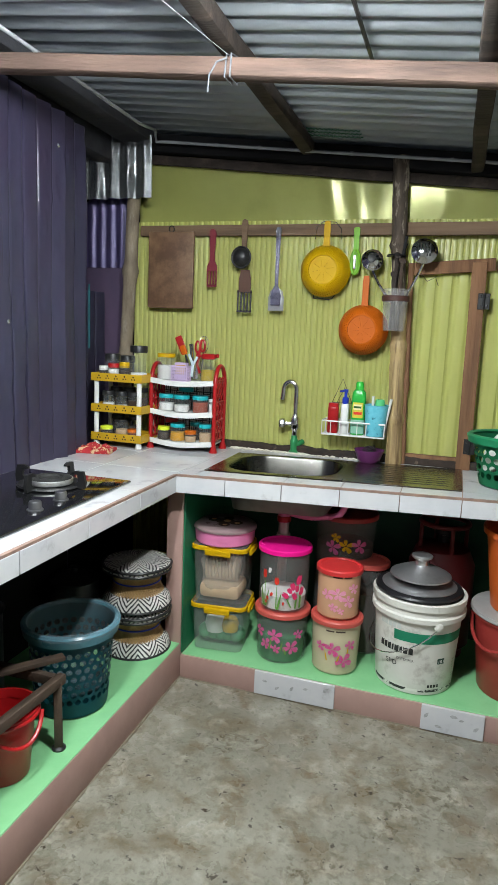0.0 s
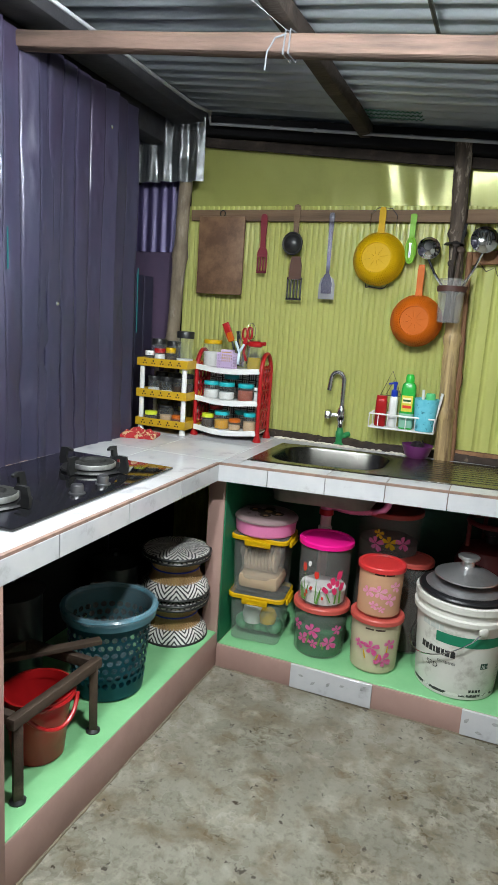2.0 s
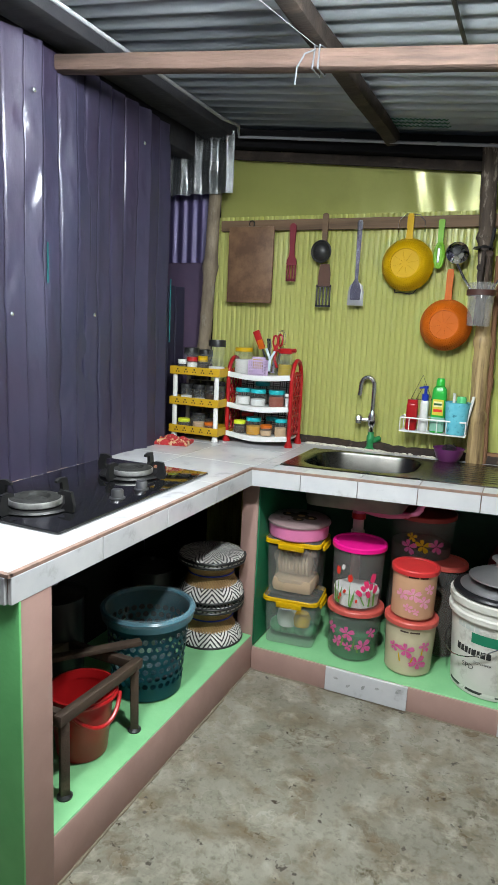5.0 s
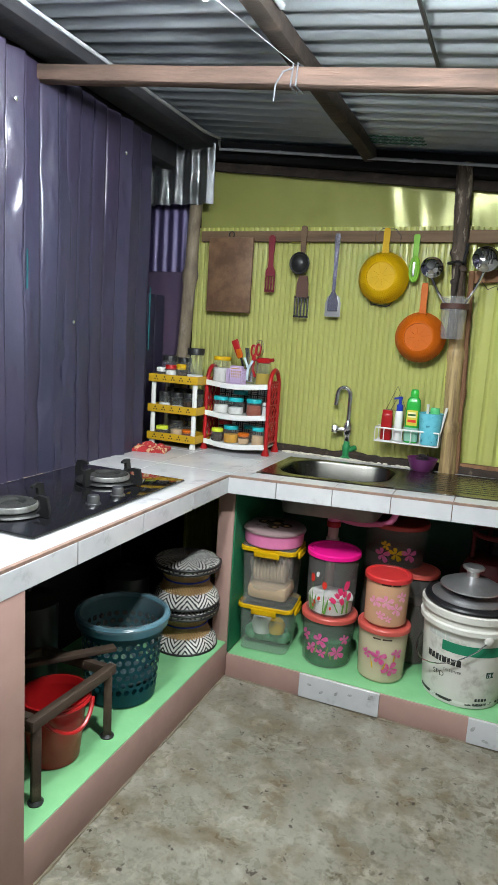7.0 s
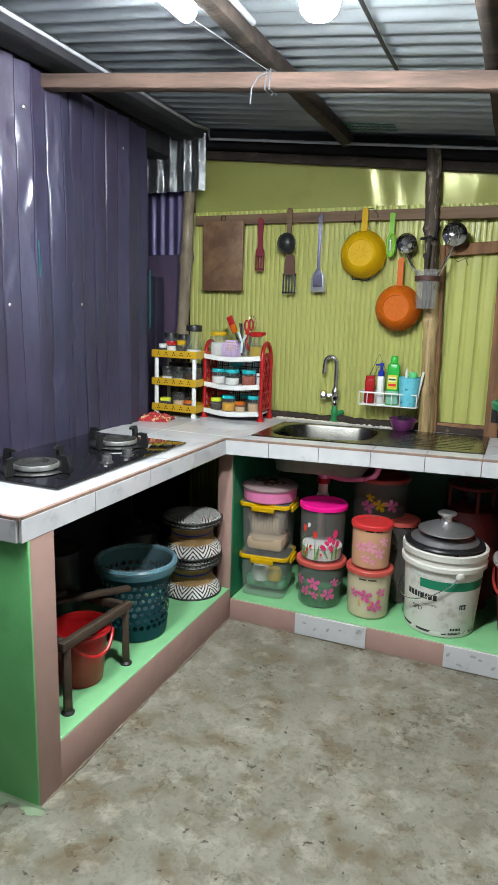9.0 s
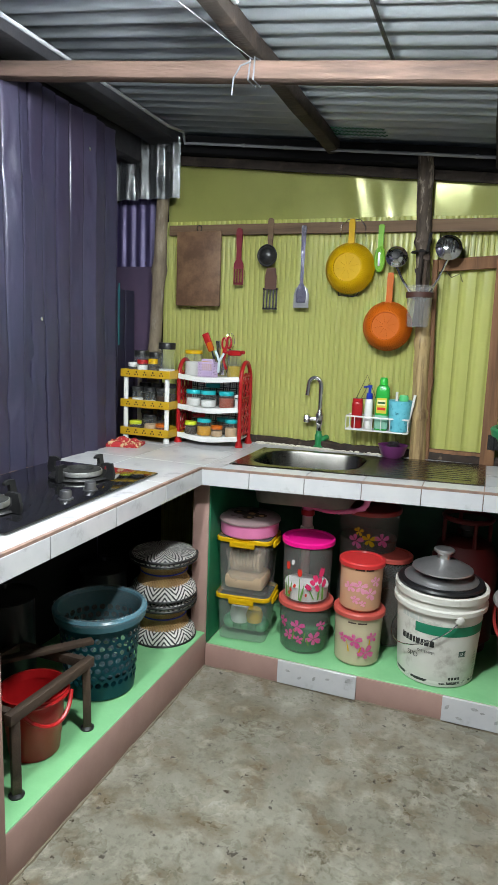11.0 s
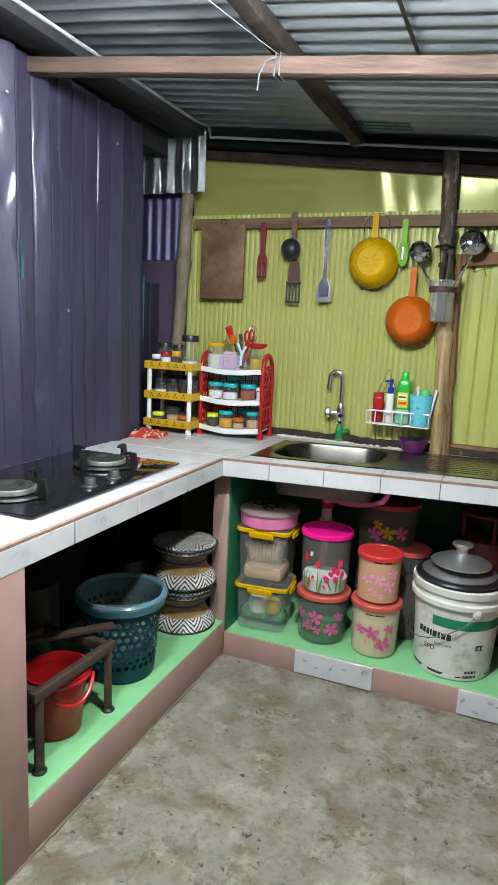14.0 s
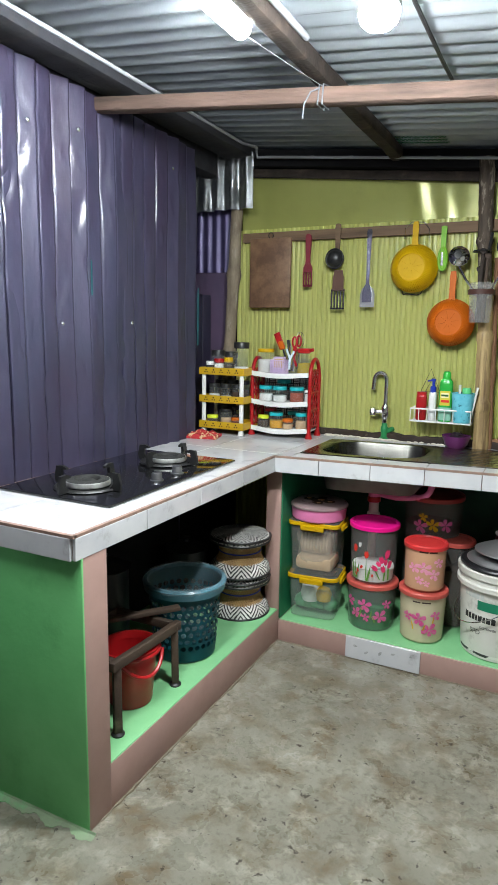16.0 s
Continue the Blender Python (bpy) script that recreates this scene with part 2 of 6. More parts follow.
def tube(points, r, seg=8, bm=None, closed=False, radii=None, caps=True):
    """A round bar along points."""
    bm = bm or bmesh.new()
    pts = [Vector(p) for p in points]
    n = len(pts)
    rings, up = [], None
    for i, p in enumerate(pts):
        a = pts[(i - 1) % n] if closed or i else p
        b = pts[(i + 1) % n] if closed or i < n - 1 else p
        d = (b - a).normalized()
        if up is None:
            up = d.orthogonal().normalized()
        up = (up - d * up.dot(d)).normalized()
        side = d.cross(up)
        rr = radii[i] if radii else r
        rings.append([bm.verts.new(p + rr * (math.cos(t) * up + math.sin(t) * side)) for t in (2 * math.pi * k / seg for k in range(seg))])
    pairs = list(zip(rings, rings[1:])) + ([(rings[-1], rings[0])] if closed else [])
    for a, b in pairs:
        for k in range(seg):
            bm.faces.new((a[k], a[(k + 1) % seg], b[(k + 1) % seg], b[k]))
    if not closed and caps:
        bm.faces.new(rings[0][::-1])
        bm.faces.new(rings[-1])
    return bm


def sheet(w, h, shape, nu, nv, thick=0.0012, dent=0.0, seed=0.0, top=None):
    """A formed metal sheet: u across (x), v up (z), shape(u) gives the depth (y); dents by noise. top(u) trims its upper edge."""
    bm = bmesh.new()
    grid = []
    for i in range(nu + 1):
        u = w * i / nu
        hh = top(u) if top else h
        row = []
        for j in range(nv + 1):
            v = hh * j / nv
            d = shape(u)
            if dent:
                k = noise.noise(Vector((u * 5 + seed, v * 3.1, seed)))
                q = Vector((u * 15, v * 10, seed + 7))
                d += dent * k + dent * 1.5 * noise.noise(Vector((u * 7.3, v * 1.3, seed + 3))) + dent * 2.2 * max(0.0, noise.noise(q) - 0.25) - dent * 1.0 * max(0.0, noise.noise(q * 1.7) - 0.34) + dent * 0.10 * noise.noise(Vector((u * 9, v * 34, seed)))
            row.append(bm.verts.new((u, d, v)))
        grid.append(row)
    for i in range(nu):
        for j in range(nv):
            bm.faces.new((grid[i][j], grid[i + 1][j], grid[i + 1][j + 1], grid[i][j + 1]))
    bmesh.ops.solidify(bm, geom=bm.faces[:], thickness=thick)
    return bm


def wave(pitch, amp):
    return lambda u: amp * math.sin(2 * math.pi * u / pitch)


def ribbed(pitch, amp, flat=0.7, edge=0.12):
    """Flat pans with narrow grooves between them."""
    def f(u):
        k = (u / pitch) % 1.0
        if k < flat:
            return -amp * 0.12 * math.sin(math.pi * k / flat)
        k = (k - flat) / (1 - flat)
        return amp * math.sin(math.pi * k) ** 0.8
    return f


def panned(pitch, amp, seed, groove=0.07, fall=0.22, sprung=()):
    """Broad pans, each leaning its own way, that roll over at one edge into a narrow deep seam; sprung ones stand out more."""
    rnd = random.Random(seed)
    lean = [0.003 + 0.020 * rnd.random() ** 2 for _ in range(60)]
    for n in sprung:
        lean[n] = 0.030

    def f(u):
        k = u / pitch
        n, k = int(k), k % 1.0
        if k < groove:
            return 0.002 + amp * math.sin(math.pi * k / groove) ** 0.5
        k = (k - groove) / (1 - groove)
        rise = lean[n] * (0.35 - k) - 0.002
        if k > 1 - fall:
            q = (k - 1 + fall) / fall
            return rise + (0.0075 + 0.65 * lean[n]) * q * q
        return rise + 0.002 * (1 - min(1.0, k / 0.08))
    return f


# ---------------------------------------------------------------- large structure
COUNTER, WALL_Y, WALL_X, EDGE_Y, EDGE_X = 0.805, 3.30, -1.325, 2.69, -0.80
SHELF_BACK, SHELF_LEFT = 0.095, 0.137
X_END, Y_END = 1.20, -1.00


def roof_z(x):
    return 2.062 - 0.10 * (x + 0.52)


def skew(x):
    """How far the back run of the worktop swings away from the room's square."""
    return 0.12 * (x + 0.5)


def prism(pts, z0, z1, bm=None):
    """An upright block over a plan outline."""
    bm = bm or bmesh.new()
    lo, hi = [bm.verts.new((x, y, z0)) for x, y in pts], [bm.verts.new((x, y, z1)) for x, y in pts]
    n = len(pts)
    bm.faces.new(lo[::-1])
    bm.faces.new(hi)
    for k in range(n):
        bm.faces.new((lo[k], lo[(k + 1) % n], hi[(k + 1) % n], hi[k]))
    return bm


def skewed(x0, x1, y0, y1, z0, z1, limit=9.0):
    """A block whose front and back follow the swung worktop, cut off at limit."""
    return prism([(x0, y0 + skew(x0)), (x1, y0 + skew(x1)), (x1, min(limit, y1 + skew(x1))), (x0, min(limit, y1 + skew(x0)))], z0, z1)


def floor_mesh():
    bm = bmesh.new()
    nx, ny = 60, 100
    g = [[bm.verts.new((-1.5 + 2.9 * i / nx, Y_END - 0.1 + 4.5 * j / ny, 0.004 * noise.noise(Vector((i * 0.21, j * 0.2, 0))) - 0.002)) for j in range(ny + 1)] for i in range(nx + 1)]
    for i in range(nx):
        for j in range(ny):
            bm.faces.new((g[i][j], g[i + 1][j], g[i + 1][j + 1], g[i][j + 1]))
    r = bmesh.ops.extrude_face_region(bm, geom=bm.faces[:])
    bmesh.ops.translate(bm, vec=(0, 0, -0.08), verts=[v for v in r["geom"] if isinstance(v, bmesh.types.BMVert)])
    return bm


single("floor", floor_mesh(), CONCRETE, "stained worn grey concrete floor", "floor", kind="structure")


plain_teal = material("old_teal_paint", (0.015, 0.13, 0.15), (0.01, 0.09, 0.11), 9, 0.4)
# purple left wall: overlapping corrugated sheets
wall_left = thing("wall_left", "dented purple painted corrugated metal wall", "wall", kind="structure")
for k, (y0, y1, out) in enumerate(((Y_END, 0.30, 0.0), (0.22, 1.10, 0.004), (1.02, 1.90, 0.0), (1.83, 2.45, 0.004), (2.38, 2.90, 0.0))):
    bm = sheet(y1 - y0, 2.04, panned(0.0735, 0.014, 5 + k, sprung={2: (10,), 3: (3, 4), 4: (4,)}.get(k, ())), int((y1 - y0) / 0.0735 * 26), 120, dent=0.0072, seed=3.1 * k, top=lambda u, y0=y0: 2.045 + 0.034 * min(1.7, 2.9 - y0 - u))
    part("metal_sheet", bm, PURPLE, wall_left, m=pose(WALL_X - out + 0.018 * (y0 - 2.0), y0, 0.0, 0, 0, 90 - 1.0))
part("backing", boxed(WALL_X - 0.14, WALL_X - 0.085, Y_END, 2.9, -0.02, 2.25), BLACK, wall_left)

for y, z in ((1.62, 1.30), (1.93, 1.90), (2.15, 1.93), (2.42, 1.31), (2.70, 1.93), (1.72, 1.93), (2.05, 1.30)):
    part("screw", lathe([(0, 0.004), (0.004, 0.0035), (0.007, 0.001), (0.007, 0.0)], 10, m=pose(WALL_X + 0.012 + 0.018 * (y - 2.0), y, z, 0, 90, 0)), ZINC_NEW, wall_left, "bright roofing screw")
for y, z0, z1 in ((2.905, 1.22, 1.47), (2.205, 1.40, 1.52)):
    part("paint_streak", boxed(WALL_X + 0.004 + 0.018 * (y - 2.0), WALL_X + 0.008 + 0.018 * (y - 2.0), y - 0.0015, y + 0.0015, z0, z1), plain_teal, wall_left, "teal edge of an older sheet")

# back wall: fine lime sheet, flat lime sheet above, wider sheet beyond the pole
wall_back = thing("wall_back", "lime green corrugated metal wall, narrow ribs", "wall", kind="structure")
part("metal_sheet", sheet(1.22, 1.772, ribbed(0.0236, 0.0052, 0.60), 52 * 10, 4), LIME, wall_back, m=pose(-1.31, WALL_Y, 0))
part("metal_sheet", sheet(0.36, 1.60, ribbed(0.062, 0.010, 0.6), 70, 4), LIME, wall_back, m=pose(-0.10, WALL_Y + 0.012, 0))
part("metal_sheet", sheet(1.05, 1.774, ribbed(0.0236, 0.0052, 0.60), 440, 2), LIME, wall_back, m=pose(-0.09, WALL_Y + 0.03, 0))
part("metal_sheet", sheet(1.0, 1.60, ribbed(0.062, 0.010, 0.6), 190, 2), LIME, wall_back, m=pose(0.225, WALL_Y + 0.012, 0))


def flat_lime(w):
    bm = bmesh.new()
    nu, nv = 340, 16

    def crease(x, v):
        a, b = x - (0.845 + 0.055 * (1 - v) ** 1.5), x - (0.945 + 0.06 * (1 - v) ** 1.5)
        return -0.0075 * math.exp(-(a / 0.034) ** 2) - 0.0045 * math.exp(-(b / 0.026) ** 2) * max(0.0, 1 - v * 1.3)
    g = [[bm.verts.new((w * i / nu, crease(w * i / nu, j / nv) + 0.016 * noise.noise(Vector((i * 0.018, j * 0.075, 3))) + 0.003 * noise.noise(Vector((i * 0.10, j * 0.04, 9))) + 0.003 * abs(noise.noise(Vector((i * 0.057 + j * 0.07, j * 0.09, 5)))) - 0.034 * j / nv, 0.31 * j / nv)) for j in range(nv + 1)] for i in range(nu + 1)]
    for i in range(nu):
        for j in range(nv):
            bm.faces.new((g[i][j], g[i + 1][j], g[i + 1][j + 1], g[i][j + 1]))
    bmesh.ops.solidify(bm, geom=bm.faces[:], thickness=0.0015)
    return bm


part("flat_sheet", flat_lime(2.55), LIMEFLAT, wall_back, "smooth lime green metal sheet with a sheen", m=pose(-1.31, WALL_Y + 0.045, 1.735))
part("backing", boxed(-1.75, X_END, WALL_Y + 0.10, WALL_Y + 0.15, -0.02, 2.2), BLACK, wall_back)

# patched corner
corner = thing("wall_corner", "corner patched with scraps of sheet metal and board", "wall", kind="structure")
part("zinc_patch", sheet(0.32, 0.25, wave(0.076, 0.010), 60, 14, dent=0.010, seed=2), ZINC_NEW, corner, "shiny crumpled zinc patch", m=pose(-1.51, 3.205, 1.855))
part("violet_patch", sheet(0.30, 0.32, wave(0.05, 0.006), 60, 8, dent=0.003, seed=5, top=lambda u: 0.26 + 0.05 * math.sin(min(1, u / 0.16) * 1.57)), VIOLET, corner, "violet corrugated patch", m=pose(-1.62, WALL_Y, 1.575))
part("board_patch", boxed(-1.62, -1.33, WALL_Y + 0.005, WALL_Y + 0.02, COUNTER - 0.1, 1.60, 0.002), MAUVE, corner, "dull mauve board")
part("metal_sheet", sheet(0.30, 1.46, panned(0.0735, 0.011, 3), 70, 20, dent=0.004, seed=8), PURPLE, corner, m=pose(-1.44, 2.96, 0.0, 0, 0, 90))

# unseen walls, added to close the room; their pale tone sets the bounce light
part_walls = (("wall_right", X_END, X_END + 0.05, Y_END, WALL_Y + 0.1), ("wall_front", -1.5, X_END, Y_END - 0.05, Y_END))
for n, x0, x1, y0, y1 in part_walls:
    single(n, boxed(x0, x1, y0, y1, -0.02, 2.3), UNSEENWALL, "plain pale wall out of view, added for bounce", "wall", kind="structure")


# roof of corrugated zinc, falling to the right
def roof_mesh():
    bm = bmesh.new()
    y0, y1, x0, x1 = Y_END - 0.1, WALL_Y + 0.16, -1.75, X_END + 0.1
    ny, nx = int((y1 - y0) / 0.076 * 10), 30
    g = []
    for i in range(nx + 1):
        x = x0 + (x1 - x0) * i / nx
        g.append([bm.verts.new((x, y0 + (y1 - y0) * j / ny, roof_z(x) + 0.010 + 0.010 * math.sin(2 * math.pi * j / 10) + 0.004 * noise.noise(Vector((x * 1.3, j * 0.05, 4))))) for j in range(ny + 1)])
    for i in range(nx):
        for j in range(ny):
            bm.faces.new((g[i][j], g[i + 1][j], g[i + 1][j + 1], g[i][j + 1]))
    bmesh.ops.solidify(bm, geom=bm.faces[:], thickness=0.001)
    return bm


single("ceiling", roof_mesh(), ZINC, "dull galvanised corrugated metal roof sheets", "ceiling", kind="structure")



def bar(name, x0, y0, x1, y1, w, h, top, mat, label, category):
    """A timber lying in the roof's slope, its upper face at roof_z(x) - top."""
    a, b = Vector((x0, y0, roof_z(x0) - top - h / 2)), Vector((x1, y1, roof_z(x1) - top - h / 2))
    d = b - a
    bm = bmesh.new()
    box(bm, d.length, w, h, bevel=0.009, seg=2)
    bmesh.ops.bisect_plane(bm, geom=bm.verts[:] + bm.edges[:] + bm.faces[:], plane_co=(0.01, 0, 0), plane_no=(1, 0, 0))
    for k in range(1, 14):
        for sg in (-1, 1):
            bmesh.ops.bisect_plane(bm, geom=bm.verts[:] + bm.edges[:] + bm.faces[:], plane_co=(sg * d.length * k / 29, 0, 0), plane_no=(1, 0, 0))
    for v in bm.verts:
        v.co.y += 0.004 * noise.noise(Vector((v.co.x * 4, 1, 2 + v.co.z * 9)))
        v.co.z += 0.003 * noise.noise(Vector((v.co.x * 5, 7 + v.co.y * 9, 2)))
    q = d.to_track_quat("X", "Z").to_matrix().to_4x4()
    return single(name, bm, mat, label, category, Matrix.Translation((a + b) / 2) @ q, kind="structure")


bar("roof_beam", -1.34, 2.275, X_END, 2.275, 0.05, 0.046, 0.078, TIMBER, "reddish planed timber beam under the roof", "beam")
bar("rafter", -0.522, Y_END, -0.522, WALL_Y - 0.06, 0.050, 0.050, 0.004, DARKWOOD, "dark timber rafter under the roof sheets", "rafter")
bar("rafter", 0.115, Y_END, 0.115, WALL_Y, 0.046, 0.072, 0.004, DARKWOOD, "dark timber rafter under the roof sheets", "rafter")
bar("rafter", 0.75, Y_END, 0.75, WALL_Y, 0.046, 0.072, 0.004, DARKWOOD, "dark timber rafter under the roof sheets", "rafter")
bar("rafter", -1.268, Y_END, -1.268, WALL_Y, 0.14, 0.05, 0.004, EAVE, "wide near-black board under the roof edge", "rafter")
bar("wall_plate", WALL_X - 0.092, Y_END, WALL_X - 0.092, WALL_Y, 0.09, 0.14, 0.004, EAVE, "near-black timber plate along the wall top", "beam")
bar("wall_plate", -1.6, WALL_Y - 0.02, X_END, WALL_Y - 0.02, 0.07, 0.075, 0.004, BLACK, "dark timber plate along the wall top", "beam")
bar("header_plank", -1.26, WALL_Y - 0.01, X_END, WALL_Y - 0.01, 0.02, 0.04, 0.082, DARKWOOD, "weathered plank above the lime sheet", "plank")

# ---------------------------------------------------------------- kitchen counter: masonry base
base = thing("counter_base", "masonry counter base painted green and dusty pink", "counter base", kind="structure")
part("plinth", boxed(-0.795, X_END, 2.72, WALL_Y, -0.01, SHELF_BACK - 0.004, 0.004, 2), PINK, base, "dusty pink plinth face")
part("shelf_floor", boxed(-0.79, X_END, 2.726, WALL_Y, SHELF_BACK - 0.006, SHELF_BACK, 0.002), MINT, base, "mint green shelf floor")
part("plinth", boxed(WALL_X, -0.797, 1.614, WALL_Y, -0.01, SHELF_LEFT - 0.004, 0.004, 2), PINK, base, "dusty pink plinth face")
part("shelf_floor", boxed(WALL_X, -0.799, 1.62, 2.722, SHELF_LEFT - 0.006, SHELF_LEFT, 0.002), MINT, base, "mint green shelf floor")
# raised bead standing in for the dirt line at the plinth's foot
for x0, y0, x1, y1 in ((-0.796, 1.52, -0.796, 2.715), (-0.79, 2.719, X_END, 2.719)):
    n = 60
    pts = [(x0 + (x1 - x0) * k / n + 0.003 * noise.noise(Vector((k * 0.7, x0, 1))), y0 + (y1 - y0) * k / n + 0.003 * noise.noise(Vector((k * 0.7, 5, y0))), -0.003) for k in range(n + 1)]
    part("dirt_line", tube(pts, 0.01, 6, radii=[0.0055 + 0.004 * noise.noise(Vector((k * 0.45, x0, 9))) for k in range(n + 1)]), TANDIRT, base, "tan dirt line along the floor")
part("end_wall", boxed(WALL_X, -0.795, 1.525, 1.617, -0.01, 0.745, 0.004, 2), PINK, base, "dusty pink end post")
part("end_face", boxed(WALL_X, -0.793, 1.519, 1.526, -0.01, 0.744, 0.003, 2), GREEN, base, "green painted end face")
# black sheet put before the metal wall in place of deep shade
part("rear_face", boxed(WALL_X + 0.002, WALL_X + 0.03, 1.617, WALL_Y - 0.02, SHELF_LEFT, 0.742), BLACK, base, "added black sheet standing in for shade at the rear")
part("partition", boxed(-0.862, -0.796, 2.722, WALL_Y, 0.0, 0.745, 0.004, 2), PINK, base, "dusty pink corner post")
bm = bmesh.new()
n = 60
rows = []
for k in range(n + 1):
    x = -1.30 + 0.53 * k / n
    reach = 0.020 + 0.016 * noise.noise(Vector((k * 0.17, 3, 3))) + 0.012 * noise.noise(Vector((k * 0.6, 8, 3)))
    rows.append([bm.verts.new((x, 1.519 - reach * q, h)) for q, h in ((0, 0.010), (0.15, 0.0045), (0.5, 0.0030), (1.0, 0.0008), (1.02, -0.006))])
for p, q in zip(rows, rows[1:]):
    for k in range(4):
        bm.faces.new((p[k], p[k + 1], q[k + 1], q[k]))
part("paint_foot", bm, material("pale_green_smear", (0.24, 0.34, 0.20), (0.20, 0.24, 0.16), 14, 0.7, bump=0.4, stain=(0.17, 0.42, 0.19), stain_scale=9, stain_lo=0.5, stain_hi=0.6), base, "green paint smear along the floor")
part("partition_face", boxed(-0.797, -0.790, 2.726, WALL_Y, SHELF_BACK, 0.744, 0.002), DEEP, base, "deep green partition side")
# rear wall's green is darkened to carry the shade under the worktop
part("rear_face", boxed(-0.79, X_END, WALL_Y - 0.02, WALL_Y - 0.012, SHELF_BACK, 0.744), material("shaded_green_wall", (0.006, 0.058, 0.030), (0.004, 0.032, 0.018), 7, 0.7, bump=0.2), base, "dark green rear wall, shade put into its colour")
part("slab", boxed(WALL_X, -0.83, 1.50, WALL_Y - 0.012, 0.742, 0.79), SLAB, base)
for x0, x1, y0, y1 in ((-0.829, -0.69, 2.71, 3.6), (-0.24, X_END, 2.71, 3.6), (-0.69, -0.24, 2.71, 2.795), (-0.69, -0.24, 3.185, 3.6)):
    part("slab", skewed(x0, x1, y0, y1, 0.742, 0.79, 3.288), SLAB, base)

# lamps
lamp = thing("tube_lamp", "lit white LED tube lamp along the rafter", "lamp", -0.60, 0.75, roof_z(-0.6) - 0.03)
bm = tube([(0, 0, -0.012), (0, 1.19, -0.012), (0, 1.20, -0.012)], 0.027, 16, radii=[0.027, 0.027, 0.018])
part("diffuser", bm, glow("tube_glow", (0.93, 1.0, 1.02), TUBE_POWER), lamp, "glowing white diffuser")
part("batten", boxed(-0.015, 0.015, -0.005, 1.205, 0.014, 0.035, 0.003), PVC, lamp)
bulb = thing("bulb_lamp", "lit white LED bulb in a hanging white holder", "lamp", -0.193, 1.745, 1.948)
part("flex", tube([(0, 0, 0.045), (0.004, 0.002, 0.065), (0, 0, roof_z(-0.193) - 1.948)], 0.003, 8), PVC, bulb, "short white flex")
part("holder", lathe([(0, 0.050), (0.014, 0.049), (0.016, 0.034), (0.030, 0.018), (0.041, -0.010), (0.043, -0.026), (0.041, -0.032), (0, -0.032)], 28), PVC, bulb, "white bulb holder")
part("bulb", lathe([(0.040, -0.032), (0.041, -0.040), (0.037, -0.054), (0.027, -0.064), (0.012, -0.070), (0, -0.071)], 24), glow("bulb_glow", (0.93, 1.0, 1.01), BULB_POWER), bulb, "glowing white bulb")

# ---------------------------------------------------------------- more materials
def clear(name, c, rough=0.06, alpha=0.2, c2=None):
    """Thin see-through plastic or glass: glossy, with a slight haze of its own."""
    return material(name, c, c2 or tuple(v * 0.93 for v in c), 10, rough, alpha=alpha, ior=1.45, rough_var=0.03)


WHITE_P, RED_P, YELLOW_P = plain("white_plastic", (0.78, 0.78, 0.76), 0.35), plain("red_plastic", (0.38, 0.009, 0.011), 0.32), plain("yellow_plastic", (0.56, 0.335, 0.003), 0.45)
MUSTARD_P, MAGENTA_P, PINK_P = plain("mustard_plastic", (0.55, 0.33, 0.015), 0.4), plain("magenta_plastic", (0.78, 0.01, 0.24), 0.25), plain("pink_plastic", (0.72, 0.20, 0.40), 0.35)
CORAL_P, ORANGE_P, TEAL_P = plain("coral_plastic", (0.55, 0.09, 0.07), 0.4), plain("orange_plastic", (0.52, 0.112, 0.006), 0.45), plain("turquoise_plastic", (0.012, 0.38, 0.42), 0.35)
BASKET_P, GREEN_P, LIMEG_P = plain("dark_teal_plastic", (0.008, 0.11, 0.145), 0.4), plain("green_plastic", (0.012, 0.20, 0.085), 0.4), plain("bright_green_plastic", (0.17, 0.40, 0.03), 0.4)
SKY_P, BLUE_P, BLACK_P = plain("sky_blue_plastic", (0.12, 0.52, 0.65), 0.45), plain("blue_plastic", (0.012, 0.04, 0.42), 0.35), plain("black_plastic", (0.015, 0.015, 0.016), 0.4)
MAROON_P, PLUM_P, LILAC_P = plain("maroon_silicone", (0.19, 0.018, 0.03), 0.5), plain("plum_plastic", (0.13, 0.025, 0.12), 0.35), plain("lilac_plastic", (0.62, 0.47, 0.68), 0.4)
BRICKRED_P, RUSTOR_P, GREYLID_P = plain("brick_red_plastic", (0.34, 0.035, 0.03), 0.4), plain("burnt_orange_plastic", (0.52, 0.10, 0.015), 0.35), plain("grey_lid", (0.30, 0.29, 0.28), 0.4)
PAIL = material("scuffed_white_pail", (0.66, 0.65, 0.60), (0.57, 0.56, 0.51), 6, 0.42, bump=0.08, stain=(0.27, 0.24, 0.20), stain_scale=9, stain_lo=0.56, stain_hi=0.74)
INK, FOREST = plain("black_ink", (0.02, 0.022, 0.022), 0.5), plain("forest_green_print", (0.01, 0.20, 0.105), 0.45)
PETAL, PETAL2, TULIP, LEAFP, SAND = material("pink_print", (0.62, 0.045, 0.22), (0.50, 0.15, 0.30), 90, 0.4), material("pale_pink_print", (0.68, 0.20, 0.36), (0.70, 0.36, 0.42), 60, 0.4), plain("red_print", (0.70, 0.035, 0.02), 0.4), plain("green_print", (0.12, 0.30, 0.05), 0.45), plain("cream_grain", (0.72, 0.62, 0.46), 0.9, bump=0.5)
for mt_ in (ORANGE_P, YELLOW_P, LIMEG_P, MAGENTA_P):
    mt_.node_tree.nodes["Principled BSDF"].inputs["Specular IOR Level"].default_value = 0.2
GLASS = clear("jar_glass", (0.45, 0.48, 0.47), 0.05, 0.10)
